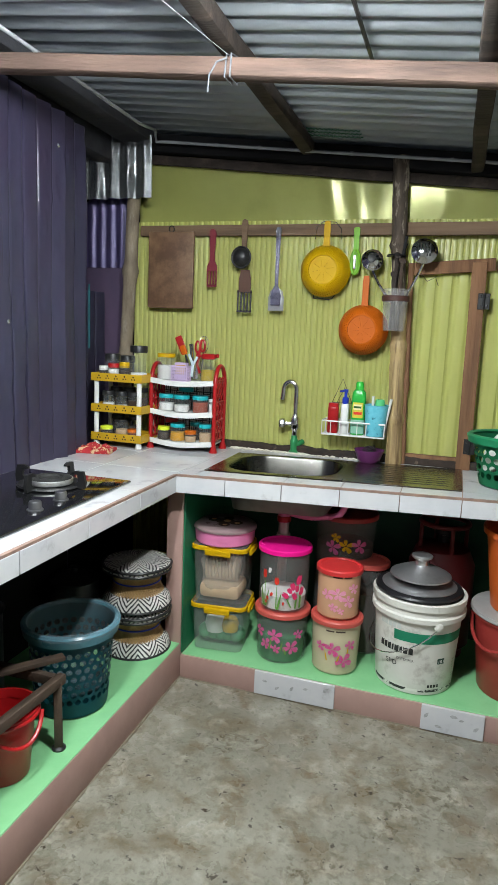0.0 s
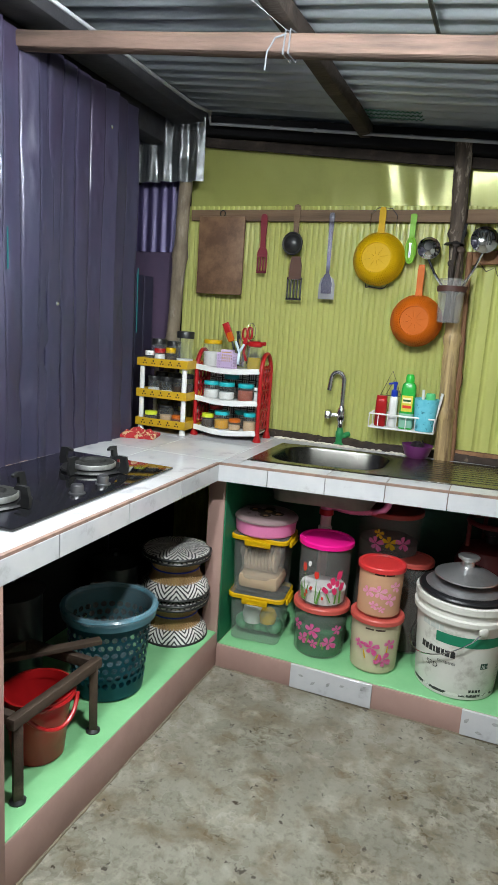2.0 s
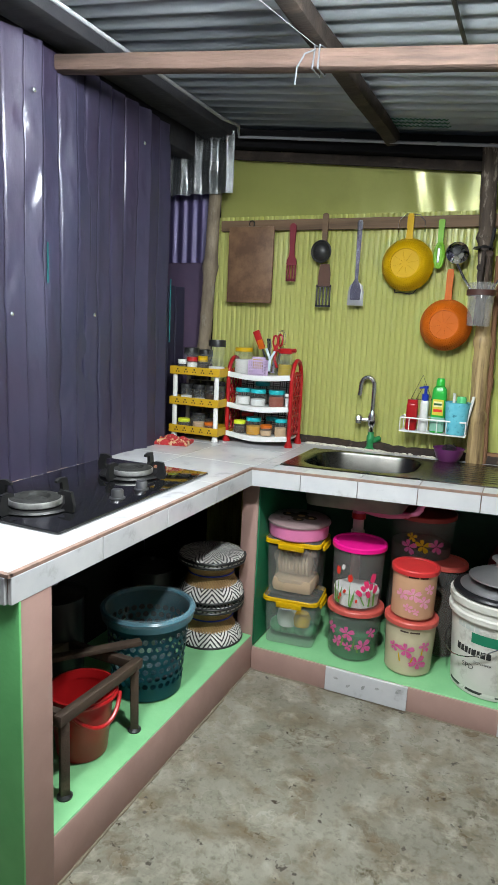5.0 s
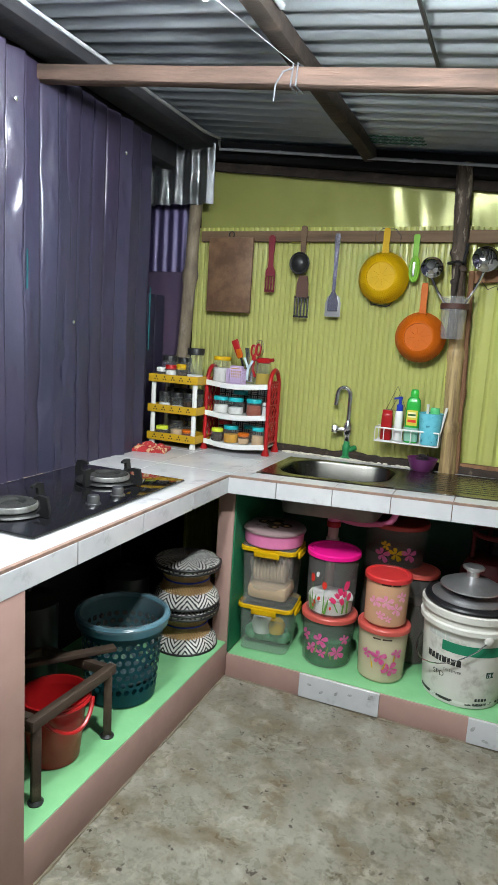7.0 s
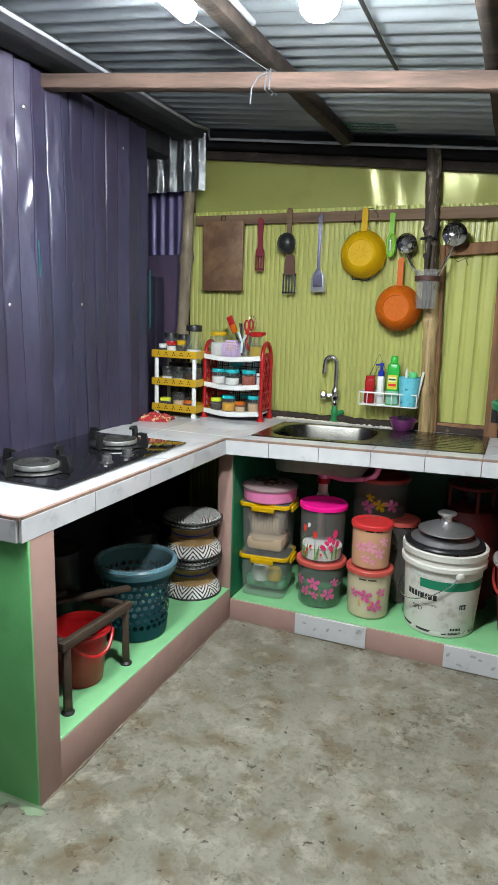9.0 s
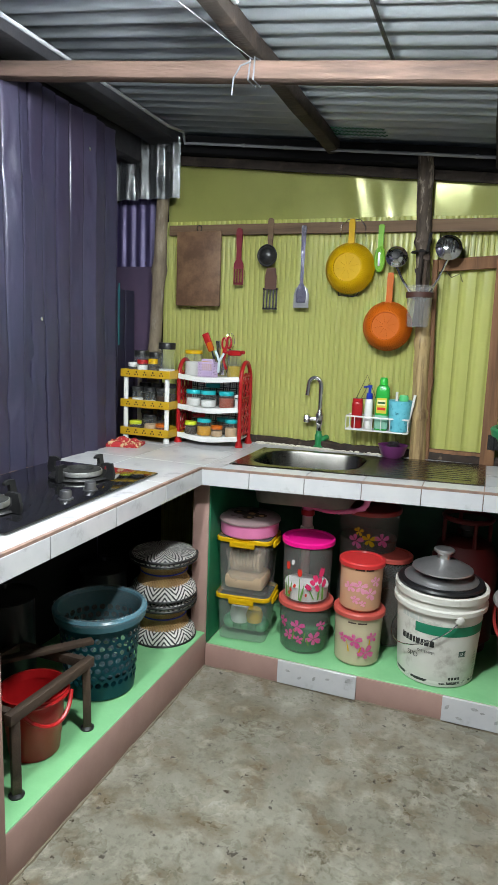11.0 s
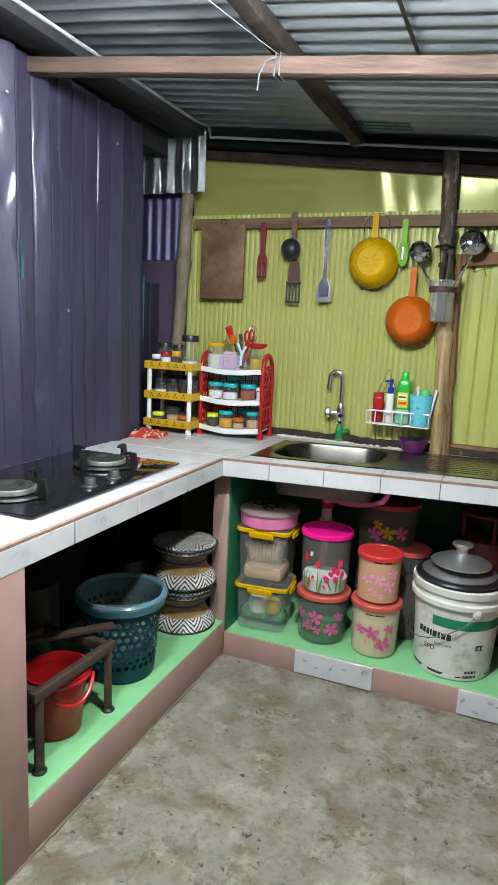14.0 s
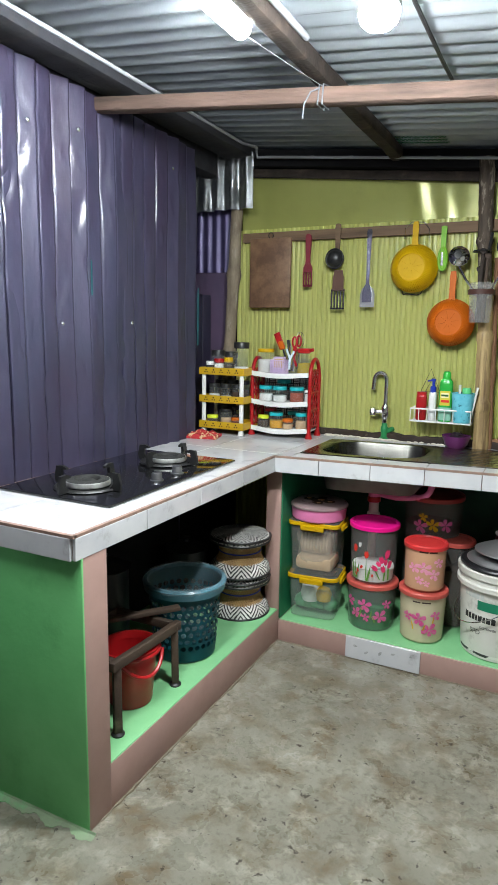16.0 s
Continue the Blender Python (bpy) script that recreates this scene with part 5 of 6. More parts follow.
lid = thing("pot_lid", "dull aluminium pot lid lying on the pail", "pot lid", 0.050, 2.89, SHELF_BACK + 0.341)
part("rim", lathe([(0.0, 0.001), (0.150, 0.0), (0.152, 0.006), (0.148, 0.012), (0.12, 0.015), (0, 0.016)], 48), DARKPOT, lid, "blackened rim")
part("plate", lathe([(0.128, 0.013), (0.130, 0.017), (0.124, 0.021), (0.105, 0.026), (0.085, 0.028), (0, 0.030)], 48), ALU, lid)
lid2 = thing("pot_lid", "small aluminium pot lid with flared knob", "pot lid", 0.052, 2.885, SHELF_BACK + 0.372)
part("plate", lathe([(0.0, 0.001), (0.030, 0.0), (0.055, 0.012), (0.100, 0.017), (0.106, 0.020), (0.105, 0.024), (0.09, 0.032), (0.06, 0.046), (0.03, 0.056), (0.012, 0.060)], 48), ALU, lid2)
part("knob", lathe([(0.024, 0.054), (0.022, 0.060), (0.022, 0.074), (0.030, 0.080), (0.036, 0.084), (0.037, 0.090), (0.032, 0.094), (0.014, 0.092), (0, 0.092)], 32), ALU, lid2, "flared knob")

# red tub, orange bucket and gas cylinder further along the shelf
rt = thing("red_tub", "brick red plastic tub with grey lid", "bucket", 0.405, 2.935, SHELF_BACK)
part("tub", lathe([(0, 0.003), (0.125, 0.0), (0.130, 0.006), (0.158, 0.27), (0.168, 0.275), (0.170, 0.29), (0.162, 0.292)], 48), BRICKRED_P, rt)
part("lid", lathe([(0.172, 0.285), (0.175, 0.290), (0.172, 0.300), (0.15, 0.305), (0, 0.303)], 48), GREYLID_P, rt, "greyish lid")
part("handle", tube([(0.166 * math.cos(radians(a)), 0.166 * math.sin(radians(a)) - 0.012, 0.262 - 0.075 * math.sin(radians((a + 190) / 105 * 180))) for a in range(-190, -84, 7)], 0.006, 8), BRICKRED_P, rt, "red strap handle")
ob = thing("orange_bucket", "burnt orange plastic bucket on the tub lid", "bucket", 0.418, 2.93, SHELF_BACK + 0.303)
part("tub", lathe([(0, 0.002), (0.118, 0.0), (0.124, 0.005), (0.158, 0.262), (0.170, 0.265), (0.172, 0.285), (0.166, 0.285), (0.160, 0.26)], 48), RUSTOR_P, ob)
bm = bmesh.new()
for r0, r1 in ((0.030, 0.034), (0.022, 0.024)):
    for k in range(24):
        a0, a1 = 2 * math.pi * k / 24, 2 * math.pi * (k + 1) / 24
        curved_quad(bm, 0.1432, -112, 0.12, [(r0 * math.cos(a0), r0 * math.sin(a0)), (r1 * math.cos(a0), r1 * math.sin(a0)), (r1 * math.cos(a1), r1 * math.sin(a1)), (r0 * math.cos(a1), r0 * math.sin(a1))])
part("print", bm, WHITE_P, ob, "white ring print", smooth=False)
gas = thing("gas_cylinder", "dark red gas cylinder standing in shade", "gas cylinder", 0.12, 3.155, SHELF_BACK)
part("vessel", lathe([(0, 0.02), (0.10, 0.02), (0.125, 0.05), (0.125, 0.36), (0.10, 0.42), (0.05, 0.44), (0, 0.44)], 36), CYLRED, gas)
part("foot_ring", lathe([(0.10, 0.0), (0.105, 0.0), (0.105, 0.04), (0.10, 0.04)], 36), CYLRED, gas)
bm = bmesh.new()
for a0 in (20, 110, 200, 290):
    tube([(0.09 * math.cos(radians(a0)), 0.09 * math.sin(radians(a0)), 0.41), (0.09 * math.cos(radians(a0)), 0.09 * math.sin(radians(a0)), 0.52)], 0.008, 8, bm)
tube([(0.09 * math.cos(radians(a)), 0.09 * math.sin(radians(a)), 0.52) for a in range(0, 360, 15)], 0.010, 8, bm, closed=True)
part("collar", bm, CYLRED, gas, "dark red guard collar")
part("valve", lathe([(0, 0.43), (0.02, 0.43), (0.02, 0.47), (0.035, 0.475), (0.035, 0.50), (0, 0.505)], 16), DARKPOT, gas, "black regulator")


# ---------------------------------------------------------------- under the hob: stools, basket, bucket, bench
def woven_stool(z):
    K = 1.16
    t = thing("woven_stool", "hourglass cane stool with black and white woven bands", "stool", -0.944, 2.650, z, group="stacked woven stools")
    part("base_band", lathe([(r * K, q) for r, q in ((0, 0.002), (0.100, 0.0), (0.108, 0.006), (0.104, 0.030), (0.090, 0.048), (0.080, 0.052))], 44), WOVEN, t, "woven black and white base")
    part("seat", lathe([(r * K, q) for r, q in ((0.080, 0.120), (0.098, 0.126), (0.107, 0.136), (0.107, 0.150), (0.100, 0.160), (0.06, 0.166), (0, 0.168))], 44), WOVEN, t, "woven black and white seat")
    for zz, r in ((0.003, 0.107), (0.152, 0.108), (0.136, 0.106)):
        part("binding", tube([(r * K * math.cos(radians(a)), r * K * math.sin(radians(a)), zz) for a in range(0, 360, 12)], 0.005, 8, closed=True), BLACK_P, t, "black binding")
    bm = bmesh.new()
    for k in range(56):
        for sg in (1, -1):
            a = 2 * math.pi * k / 56
            pts = []
            for j in range(5):
                q = j / 4
                r = (0.072 + 0.014 * (2 * q - 1) ** 2) * K
                aa = a + sg * 0.55 * (q - 0.5)
                pts.append((r * math.cos(aa), r * math.sin(aa), 0.045 + 0.085 * q))
            tube(pts, 0.0024, 5, bm)
    tagged(part("cane_stick", bm, CANE, t, "crossing split cane sticks"), kind="stuff")
    part("core", lathe([(0.082 * K, 0.045), (0.067 * K, 0.085), (0.082 * K, 0.13)], 32), CANE, t)
    part("cord", tube([(0.0755 * K * math.cos(radians(a)), 0.0755 * K * math.sin(radians(a)), 0.092) for a in range(0, 360, 12)], 0.003, 6, closed=True), BLUE_P, t, "blue cord")
    return t


woven_stool(SHELF_LEFT)
woven_stool(SHELF_LEFT + 0.172)


def hole_basket(name, label, x, y, z, r0, r1, h, mat, rim_mat, rows, cols, z0, z1, rim):
    """A tapered basket whose wall is pierced with rows of round holes."""
    t = thing(name, label, "basket", x, y, z)
    bm = bmesh.new()
    R = lambda zz: r0 + (r1 - r0) * zz / h
    n = 12

    def P(a, zz):
        return bm.verts.new((R(zz) * math.cos(a), R(zz) * math.sin(a), zz))
    da, dz = 2 * math.pi / cols, (z1 - z0) / rows
    for i in range(rows):
        for j in range(cols):
            ac, zc = (j + 0.5 * (i % 2)) * da, z0 + (i + 0.5) * dz
            hole, edge = [], []
            for k in range(n):
                u = 2 * math.pi * (k + 0.5) / n
                cx, cz = math.cos(u), math.sin(u)
                m = max(abs(cx), abs(cz))
                hole.append(P(ac + 0.37 * da * cx, zc + 0.37 * dz * cz))
                edge.append(P(ac + 0.5 * da * cx / m, zc + 0.5 * dz * cz / m))
            for k in range(n):
                q = (k + 1) % n
                bm.faces.new((hole[k], hole[q], edge[q], edge[k]))
    bmesh.ops.solidify(bm, geom=bm.faces[:], thickness=0.003)
    part("pierced_wall", bm, mat, t)
    for prof in ([(0, 0.004), (r0 - 0.006, 0.002), (r0, 0.006), (R(z0) + 0.0005, z0 + 0.002)], [(R(z1) + 0.0005, z1 - 0.002), (r1, h - 0.012)]):
        bm = lathe(prof, 48)
        bmesh.ops.solidify(bm, geom=bm.faces[:], thickness=0.0025)
        part("plain_wall", bm, mat, t)
    part("rim", lathe([(r1 - 0.002, h - rim), (r1 + 0.010, h - rim), (r1 + 0.016, h - 0.006), (r1 + 0.010, h), (r1, h), (r1 - 0.004, h - 0.006)], 48), rim_mat, t)
    return t


bk = hole_basket("laundry_basket", "dark teal plastic basket with round holes", -0.957, 2.243, SHELF_LEFT, 0.110, 0.134, 0.280, BASKET_P, CRATE_TEAL, 7, 30, 0.045, 0.225, 0.035)
bm2 = lathe([(0.0, 0.055), (0.06, 0.060), (0.104, 0.075), (0.114, 0.15), (0.122, 0.23), (0.130, 0.278), (0.137, 0.286), (0.146, 0.284), (0.151, 0.268)], 40)
for v in bm2.verts:
    v.co += Vector((0.006 * noise.noise(v.co * 30), 0.006 * noise.noise(v.co * 31 + Vector((5, 0, 0))), 0.004 * noise.noise(v.co * 25)))
part("liner", bm2, clear("liner_bag", (0.34, 0.45, 0.50), 0.10, 0.20), bk, "clear crumpled bag")

rb = thing("red_bucket", "bright red plastic bucket with handle", "bucket", -0.937, 1.892, SHELF_LEFT)
part("tub", lathe([(0, 0.003), (0.064, 0.0), (0.068, 0.005), (0.084, 0.168), (0.091, 0.171), (0.093, 0.186), (0.087, 0.187), (0.082, 0.163)], 40), RED_P, rb)
part("handle", tube([(0.100 * math.cos(radians(a)), 0.100 * math.sin(radians(a)), 0.171 - 0.055 * math.sin(radians((a + 70) * 180 / 100)) ** 0.8) for a in range(-70, 31, 5)], 0.006, 8), RED_P, rb, "red handle")
part("pour_lip", tube([(0.090 * math.cos(radians(a)), 0.090 * math.sin(radians(a)), 0.173) for a in range(-60, 45, 8)], 0.007, 8), RED_P, rb)

bench = thing("low_stool", "low dark wooden stool frame on splayed legs", "stool", -0.96, 1.875, SHELF_LEFT)


def strut(bm, a, b, w, h):
    a, b = Vector(a), Vector(b)
    q = (b - a).to_track_quat("X", "Z").to_matrix().to_4x4()
    box(bm, (b - a).length, w, h, (0, 0, 0), 0.003, 2, Matrix.Translation((a + b) / 2) @ q)
    return bm


for x, y in ((0.103, -0.150), (0.103, 0.150), (-0.14, -0.150), (-0.14, 0.150)):
    leg = part("leg", strut(bmesh.new(), (x * 1.0, y, 0.003), (x * 0.98, y * 0.99, 0.204), 0.023, 0.023), STOOLWOOD, bench)
    part("foot", lathe([(0, 0), (0.019, 0.0), (0.020, 0.005), (0.014, 0.011), (0, 0.012)], 14, m=pose(x, y, 0)), BLACK_P, leg)
part("rail", strut(bmesh.new(), (0.102, -0.175, 0.218), (0.102, 0.172, 0.203), 0.024, 0.028), STOOLWOOD, bench)
part("rail", strut(bmesh.new(), (-0.138, -0.175, 0.218), (-0.138, 0.172, 0.204), 0.026, 0.03), STOOLWOOD, bench)
part("rail", strut(bmesh.new(), (-0.15, -0.152, 0.217), (0.09, -0.152, 0.217), 0.022, 0.028), STOOLWOOD, bench)
part("rail", strut(bmesh.new(), (-0.15, 0.152, 0.204), (0.09, 0.152, 0.204), 0.022, 0.028), STOOLWOOD, bench)
part("cross_bar", strut(bmesh.new(), (-0.14, -0.05, 0.236), (0.075, 0.22, 0.236), 0.03, 0.014), STOOLWOOD, bench)
for x, y, r, h, lab in ((-1.15, 2.56, 0.085, 0.26, "blackened round cooking pot in shade"), (-1.17, 2.05, 0.09, 0.34, "dark tall cooking pot in shade"), (-1.19, 1.78, 0.07, 0.20, "dark small cooking pot in shade")):
    pt = thing("cooking_pot", lab, "pot", x, y, SHELF_LEFT)
    part("body", lathe([(0, 0.002), (r * 0.86, 0.0), (r, 0.02), (r, h), (r + 0.008, h + 0.003), (r - 0.003, h + 0.004), (r - 0.004, h - 0.01)], 32), DARKPOT, pt)
    part("lid", lathe([(r + 0.004, h + 0.005), (r * 0.6, h + 0.022), (0.012, h + 0.028), (0.012, h + 0.04), (0.02, h + 0.046), (0, h + 0.048)], 32), DARKPOT, pt)
single("board", boxed(-0.012, 0.012, -0.10, 0.10, 0, 0.30, 0.002), STOOLWOOD, "dark board leaning in the corner", "board", pose(-1.0, 1.645, SHELF_LEFT, 0, 0, 90))

# ---------------------------------------------------------------- spice racks
def jar(name, x, y, z, r, h, lid_mat, fill, fh, label, lid_h=0.018, group="spice jars", waist=0.0, wall=None):
    t = thing(name, label, "jar", x, y, z, group=group)
    part("glass", lathe([(0, 0.001), (r * 0.9, 0.001), (r, 0.006), (r * (1 - waist), h * 0.45), (r, h * 0.8), (r * 0.86, h - lid_h)], 24), wall or GLASS, t)
    part("lid", lathe([(r * 0.84, h - lid_h), (r * 0.95, h - lid_h), (r * 0.96, h - 0.003), (r * 0.92, h), (0, h)], 24), lid_mat, t)
    if fill:
        part("contents", lathe([(0, 0.003), (r * 0.87, 0.003), (r * 0.92, 0.008), (r * 0.90, fh), (0, fh + 0.002)], 20), fill, t)
    return t


yr = thing("spice_rack", "small mustard yellow rack with white posts", "rack", -1.235, 3.075, COUNTER)
W, D = 0.232, 0.145
for x in (-W / 2 + 0.016, W / 2 - 0.016):
    for y in (-D / 2 + 0.014, D / 2 - 0.014):
        bm = tube([(x, y, 0.012), (x, y, 0.295)], 0.0105, 12)
        lathe([(0.012, 0.0), (0.014, 0.002), (0.010, 0.03)], 12, bm, pose(x, y, 0))
        part("post", bm, WHITE_P, yr, "white post")
for z in (0.028, 0.150, 0.280):
    bm = bmesh.new()
    box(bm, W, D, 0.004, (0, 0, z + 0.002), 0.001)
    for x0, y0, sx, sy in ((0, -D / 2, W + 0.006, 0.005), (0, D / 2, W + 0.006, 0.005), (-W / 2, 0, 0.005, D), (W / 2, 0, 0.005, D)):
        box(bm, sx, sy, 0.034, (x0, y0, z + 0.015), 0.0015)
    tray = part("tray", bm, MUSTARD_P, yr, "mustard yellow tray")
    for k in range(5):
        bm = bmesh.new()
        for dx, dz, r in ((0, 0.005, 0.004), (-0.006, -0.005, 0.0035), (0.006, -0.005, 0.0035)):
            lathe([(0, 0.0012), (r, 0.001)], 10, bm, pose(-0.08 + 0.04 * k + dx, -D / 2 - 0.002, z + 0.016 + dz) @ FACE)
        part("cutout", bm, DARKSPICE_SHADE, tray, "dark clover cutout")
YX, YY, YZ = -1.235, 3.075, COUNTER
jar("jar", YX - 0.075, YY + 0.03, YZ + 0.285, 0.034, 0.105, BLACK_P, DARKSPICE_SHADE, 0.05, "glass jar of spice with black lid", 0.03)
jar("jar", YX - 0.005, YY + 0.035, YZ + 0.285, 0.032, 0.10, BLACK_P, DARKSPICE_SHADE, 0.04, "glass jar of spice with black lid", 0.03)
jar("jar", YX + 0.072, YY - 0.01, YZ + 0.285, 0.038, 0.145, BLACK_P, SALT, 0.032, "tall waisted glass jar with black lid", 0.028, waist=0.22)
jar("jar", YX - 0.078, YY - 0.035, YZ + 0.285, 0.023, 0.055, WHITE_P, DARKSPICE_SHADE, 0.03, "small glass jar with white lid")
jar("jar", YX - 0.03, YY - 0.04, YZ + 0.285, 0.025, 0.068, RED_P, SALT, 0.045, "small labelled jar with red lid")
jar("jar", YX + 0.018, YY - 0.035, YZ + 0.285, 0.022, 0.074, YELLOW_P, DARKSPICE_SHADE, 0.04, "small dark jar with yellow lid", 0.022)
for k, (dx, fh, f, w) in enumerate(((-0.062, 0.03, SALT, 0.1), (0.0, 0.022, SALT, 0.2), (0.06, 0.045, DARKSPICE_SHADE, 0.25))):
    jar("jar", YX + dx, YY - 0.025, YZ + 0.155, 0.027, 0.08, BLACK_P, f, fh, "clear shaker jar on the rack", waist=w)
    jar("jar", YX + dx + 0.005, YY + 0.035, YZ + 0.155, 0.028, 0.095, BLACK_P, DARKSPICE_SHADE, 0.05, "dark glass jar on the rack")
jar("jar", YX - 0.065, YY - 0.035, YZ + 0.033, 0.028, 0.052, plain("lime_lid", (0.62, 0.72, 0.03), 0.4), DARKSPICE_SHADE, 0.03, "squat jar with lime lid", 0.014)
jar("jar", YX, YY - 0.02, YZ + 0.033, 0.029, 0.082, BLACK_P, BISCUIT, 0.04, "glass jar of beige powder", 0.01)
jar("jar", YX + 0.062, YY - 0.035, YZ + 0.033, 0.026, 0.046, ORANGE_P, CHILLI, 0.025, "squat jar with orange lid", 0.014)
for dx in (-0.05, 0.03):
    jar("jar", YX + dx, YY + 0.04, YZ + 0.033, 0.029, 0.095, BLACK_P, DARKSPICE_SHADE, 0.05, "dark glass jar on the rack")

RRX, RRY, RRR = -0.976, 3.158, 2.0
rr = thing("red_rack", "three tier rack, red sides and white shelves", "rack", RRX, RRY, COUNTER, RRR)
RW, RD = 0.285, 0.150
for sgn in (-1, 1):
    x = sgn * RW / 2
    bm = bmesh.new()
    loop = [(x, -RD / 2 + 0.012, 0.03)] + [(x, -RD / 2 + 0.012, 0.03 + 0.245 * k / 6) for k in range(1, 7)] + [(x, -(RD / 2 - 0.012) * math.cos(math.pi * k / 12), 0.275 + 0.085 * math.sin(math.pi * k / 12)) for k in range(1, 12)] + [(x, RD / 2 - 0.012, 0.275 - 0.245 * k / 6) for k in range(7)]
    tube(loop, 0.009, 10, bm)
    side = part("side_frame", bm, RED_P, rr, "red arched side frame")
    bm = bmesh.new()
    for i in range(7):
        for j in range(3):
            yy, zz, w = -0.036 + 0.036 * j, 0.065 + 0.038 * i, 0.015
            tube([(x + 0.0, yy + w * math.cos(a), zz + 0.019 * math.sin(a)) for a in (2 * math.pi * k / 10 for k in range(10))], 0.0034, 6, bm, closed=True)
    for zz in (0.05, 0.13, 0.21, 0.30):
        tube([(x, -RD / 2 + 0.012, zz), (x, RD / 2 - 0.012, zz)], 0.004, 6, bm)
    part("lattice", bm, RED_P, side, "red pierced lattice")
    for y in (-RD / 2 + 0.012, RD / 2 - 0.012):
        part("foot", lathe([(0, 0), (0.017, 0), (0.017, 0.004), (0.010, 0.026), (0.010, 0.034), (0, 0.034)], 16, m=pose(x, y, 0)), RED_P, side)


def bowed_shelf(z):
    bm = bmesh.new()
    n = 18
    top, rows = [], []
    for i in range(n + 1):
        u = i / n
        x = -RW / 2 + 0.004 + (RW - 0.008) * u
        front = -RD / 2 - 0.004 - 0.030 * math.sin(math.pi * u) ** 1.3
        dip = 0.008 * math.sin(math.pi * u) ** 1.3
        rows.append([bm.verts.new((x, RD / 2 - 0.01, z)), bm.verts.new((x, front + 0.004, z)), bm.verts.new((x, front, z + 0.012 - dip)), bm.verts.new((x, front - 0.003, z + 0.010 - dip)), bm.verts.new((x, front - 0.002, z - 0.010 - dip)), bm.verts.new((x, RD / 2 - 0.01, z - 0.006))])
    for a, b in zip(rows, rows[1:]):
        for k in range(6):
            bm.faces.new((a[k], b[k], b[(k + 1) % 6], a[(k + 1) % 6]))
    bm.faces.new(rows[0])
    bm.faces.new(rows[-1][::-1])
    return bm


for z in (0.036, 0.160, 0.290):
    shelf = part("shelf", bowed_shelf(z), WHITE_P, rr, "white bowed shelf")
for z in (0.075, 0.20):
    bm = bmesh.new()
    for i in range(9):
        for j in range(3):
            x, zz = -0.125 + 0.031 * i, z + 0.026 * j
            if (i + j) % 2:
                for d in (-0.008, 0.0, 0.008):
                    box(bm, 0.026, 0.003, 0.0045, (x, RD / 2 - 0.006, zz + d))
            else:
                for d in (-0.009, 0.0, 0.009):
                    box(bm, 0.0045, 0.003, 0.022, (x + d, RD / 2 - 0.006, zz))
    part("back_grille", bm, WHITE_P, rr, "white basketweave back panel")
# black sheet added so that the weave's gaps show shadow, not lime
part("shade_panel", boxed(-RW / 2 + 0.008, RW / 2 - 0.008, RD / 2 - 0.003, RD / 2 - 0.001, 0.045, 0.285), BLACK_P, rr, "added black sheet for the shadow behind the weave")
M = pose(RRX, RRY, COUNTER, 0, 0, RRR)


def on_rack(x, y, z):
    p = M @ Vector((x, y, z))
    return p.x, p.y, p.z


for dx, dy, f, fh in ((-0.085, -0.03, SALT, 0.035), (-0.012, -0.04, SALT, 0.03), (0.068, -0.03, CHILLI, 0.045)):
    jar("jar", *on_rack(dx, dy, 0.160), 0.035, 0.072, TEAL_P, f, fh, "squat clear jar with turquoise lid", 0.016)
jar("jar", *on_rack(-0.02, 0.03, 0.160), 0.034, 0.098, TEAL_P, DARKSPICE_SHADE, 0.05, "taller clear jar with turquoise lid", 0.016)
jar("jar", *on_rack(0.12, -0.02, 0.160), 0.018, 0.06, WHITE_P, SALT, 0.04, "small white shaker jar", 0.012)
for dx, dy, r, h, lm, f, fh, lab in ((-0.088, -0.05, 0.027, 0.058, plain("lime_lid_two", (0.62, 0.72, 0.03), 0.4), DARKSPICE_SHADE, 0.035, "dark jar with lime lid"), (-0.025, -0.045, 0.034, 0.075, TEAL_P, TURMERIC, 0.038, "jar of turmeric with turquoise lid"), (0.035, -0.05, 0.026, 0.048, ORANGE_P, BISCUIT, 0.025, "squat jar with orange lid"), (0.095, -0.035, 0.028, 0.078, TEAL_P, BISCUIT, 0.04, "glass jar with turquoise lid"), (-0.08, 0.02, 0.03, 0.085, RED_P, CHILLI, 0.05, "jar of red powder with red lid"), (0.035, 0.02, 0.028, 0.075, TEAL_P, DARKSPICE_SHADE, 0.04, "dark jar with turquoise lid")):
    jar("jar", *on_rack(dx, dy, 0.036), r, h, lm, f, fh, lab, 0.015)
jar("jar", *on_rack(-0.098, -0.01, 0.290), 0.040, 0.112, YELLOW_P, SALT, 0.062, "large cloudy jar with yellow lid", 0.016, wall=PLASTIC_CLEAR)
jug = thing("oil_jug", "glass oil jug with red lid and handle", "jug", *on_rack(0.088, 0.0, 0.290))
part("glass", lathe([(0, 0.001), (0.030, 0.001), (0.034, 0.006), (0.030, 0.06), (0.026, 0.10)], 24), GLASS, jug)
part("oil", lathe([(0, 0.003), (0.029, 0.003), (0.031, 0.008), (0.028, 0.052), (0, 0.052)], 20), OIL, jug, "yellow oil")
part("lid", lathe([(0.024, 0.095), (0.030, 0.098), (0.031, 0.112), (0.025, 0.118), (0, 0.119)], 24), RED_P, jug, "red lid")
part("handle", tube([(-0.028, -0.01, 0.108), (-0.044, -0.012, 0.106), (-0.046, -0.012, 0.07), (-0.034, -0.008, 0.035)], 0.006, 8), RED_P, jug, "red handle")
part("spout", tube([(0.02, 0, 0.108), (0.046, -0.008, 0.112)], 0.008, 8), RED_P, jug, "red spout")


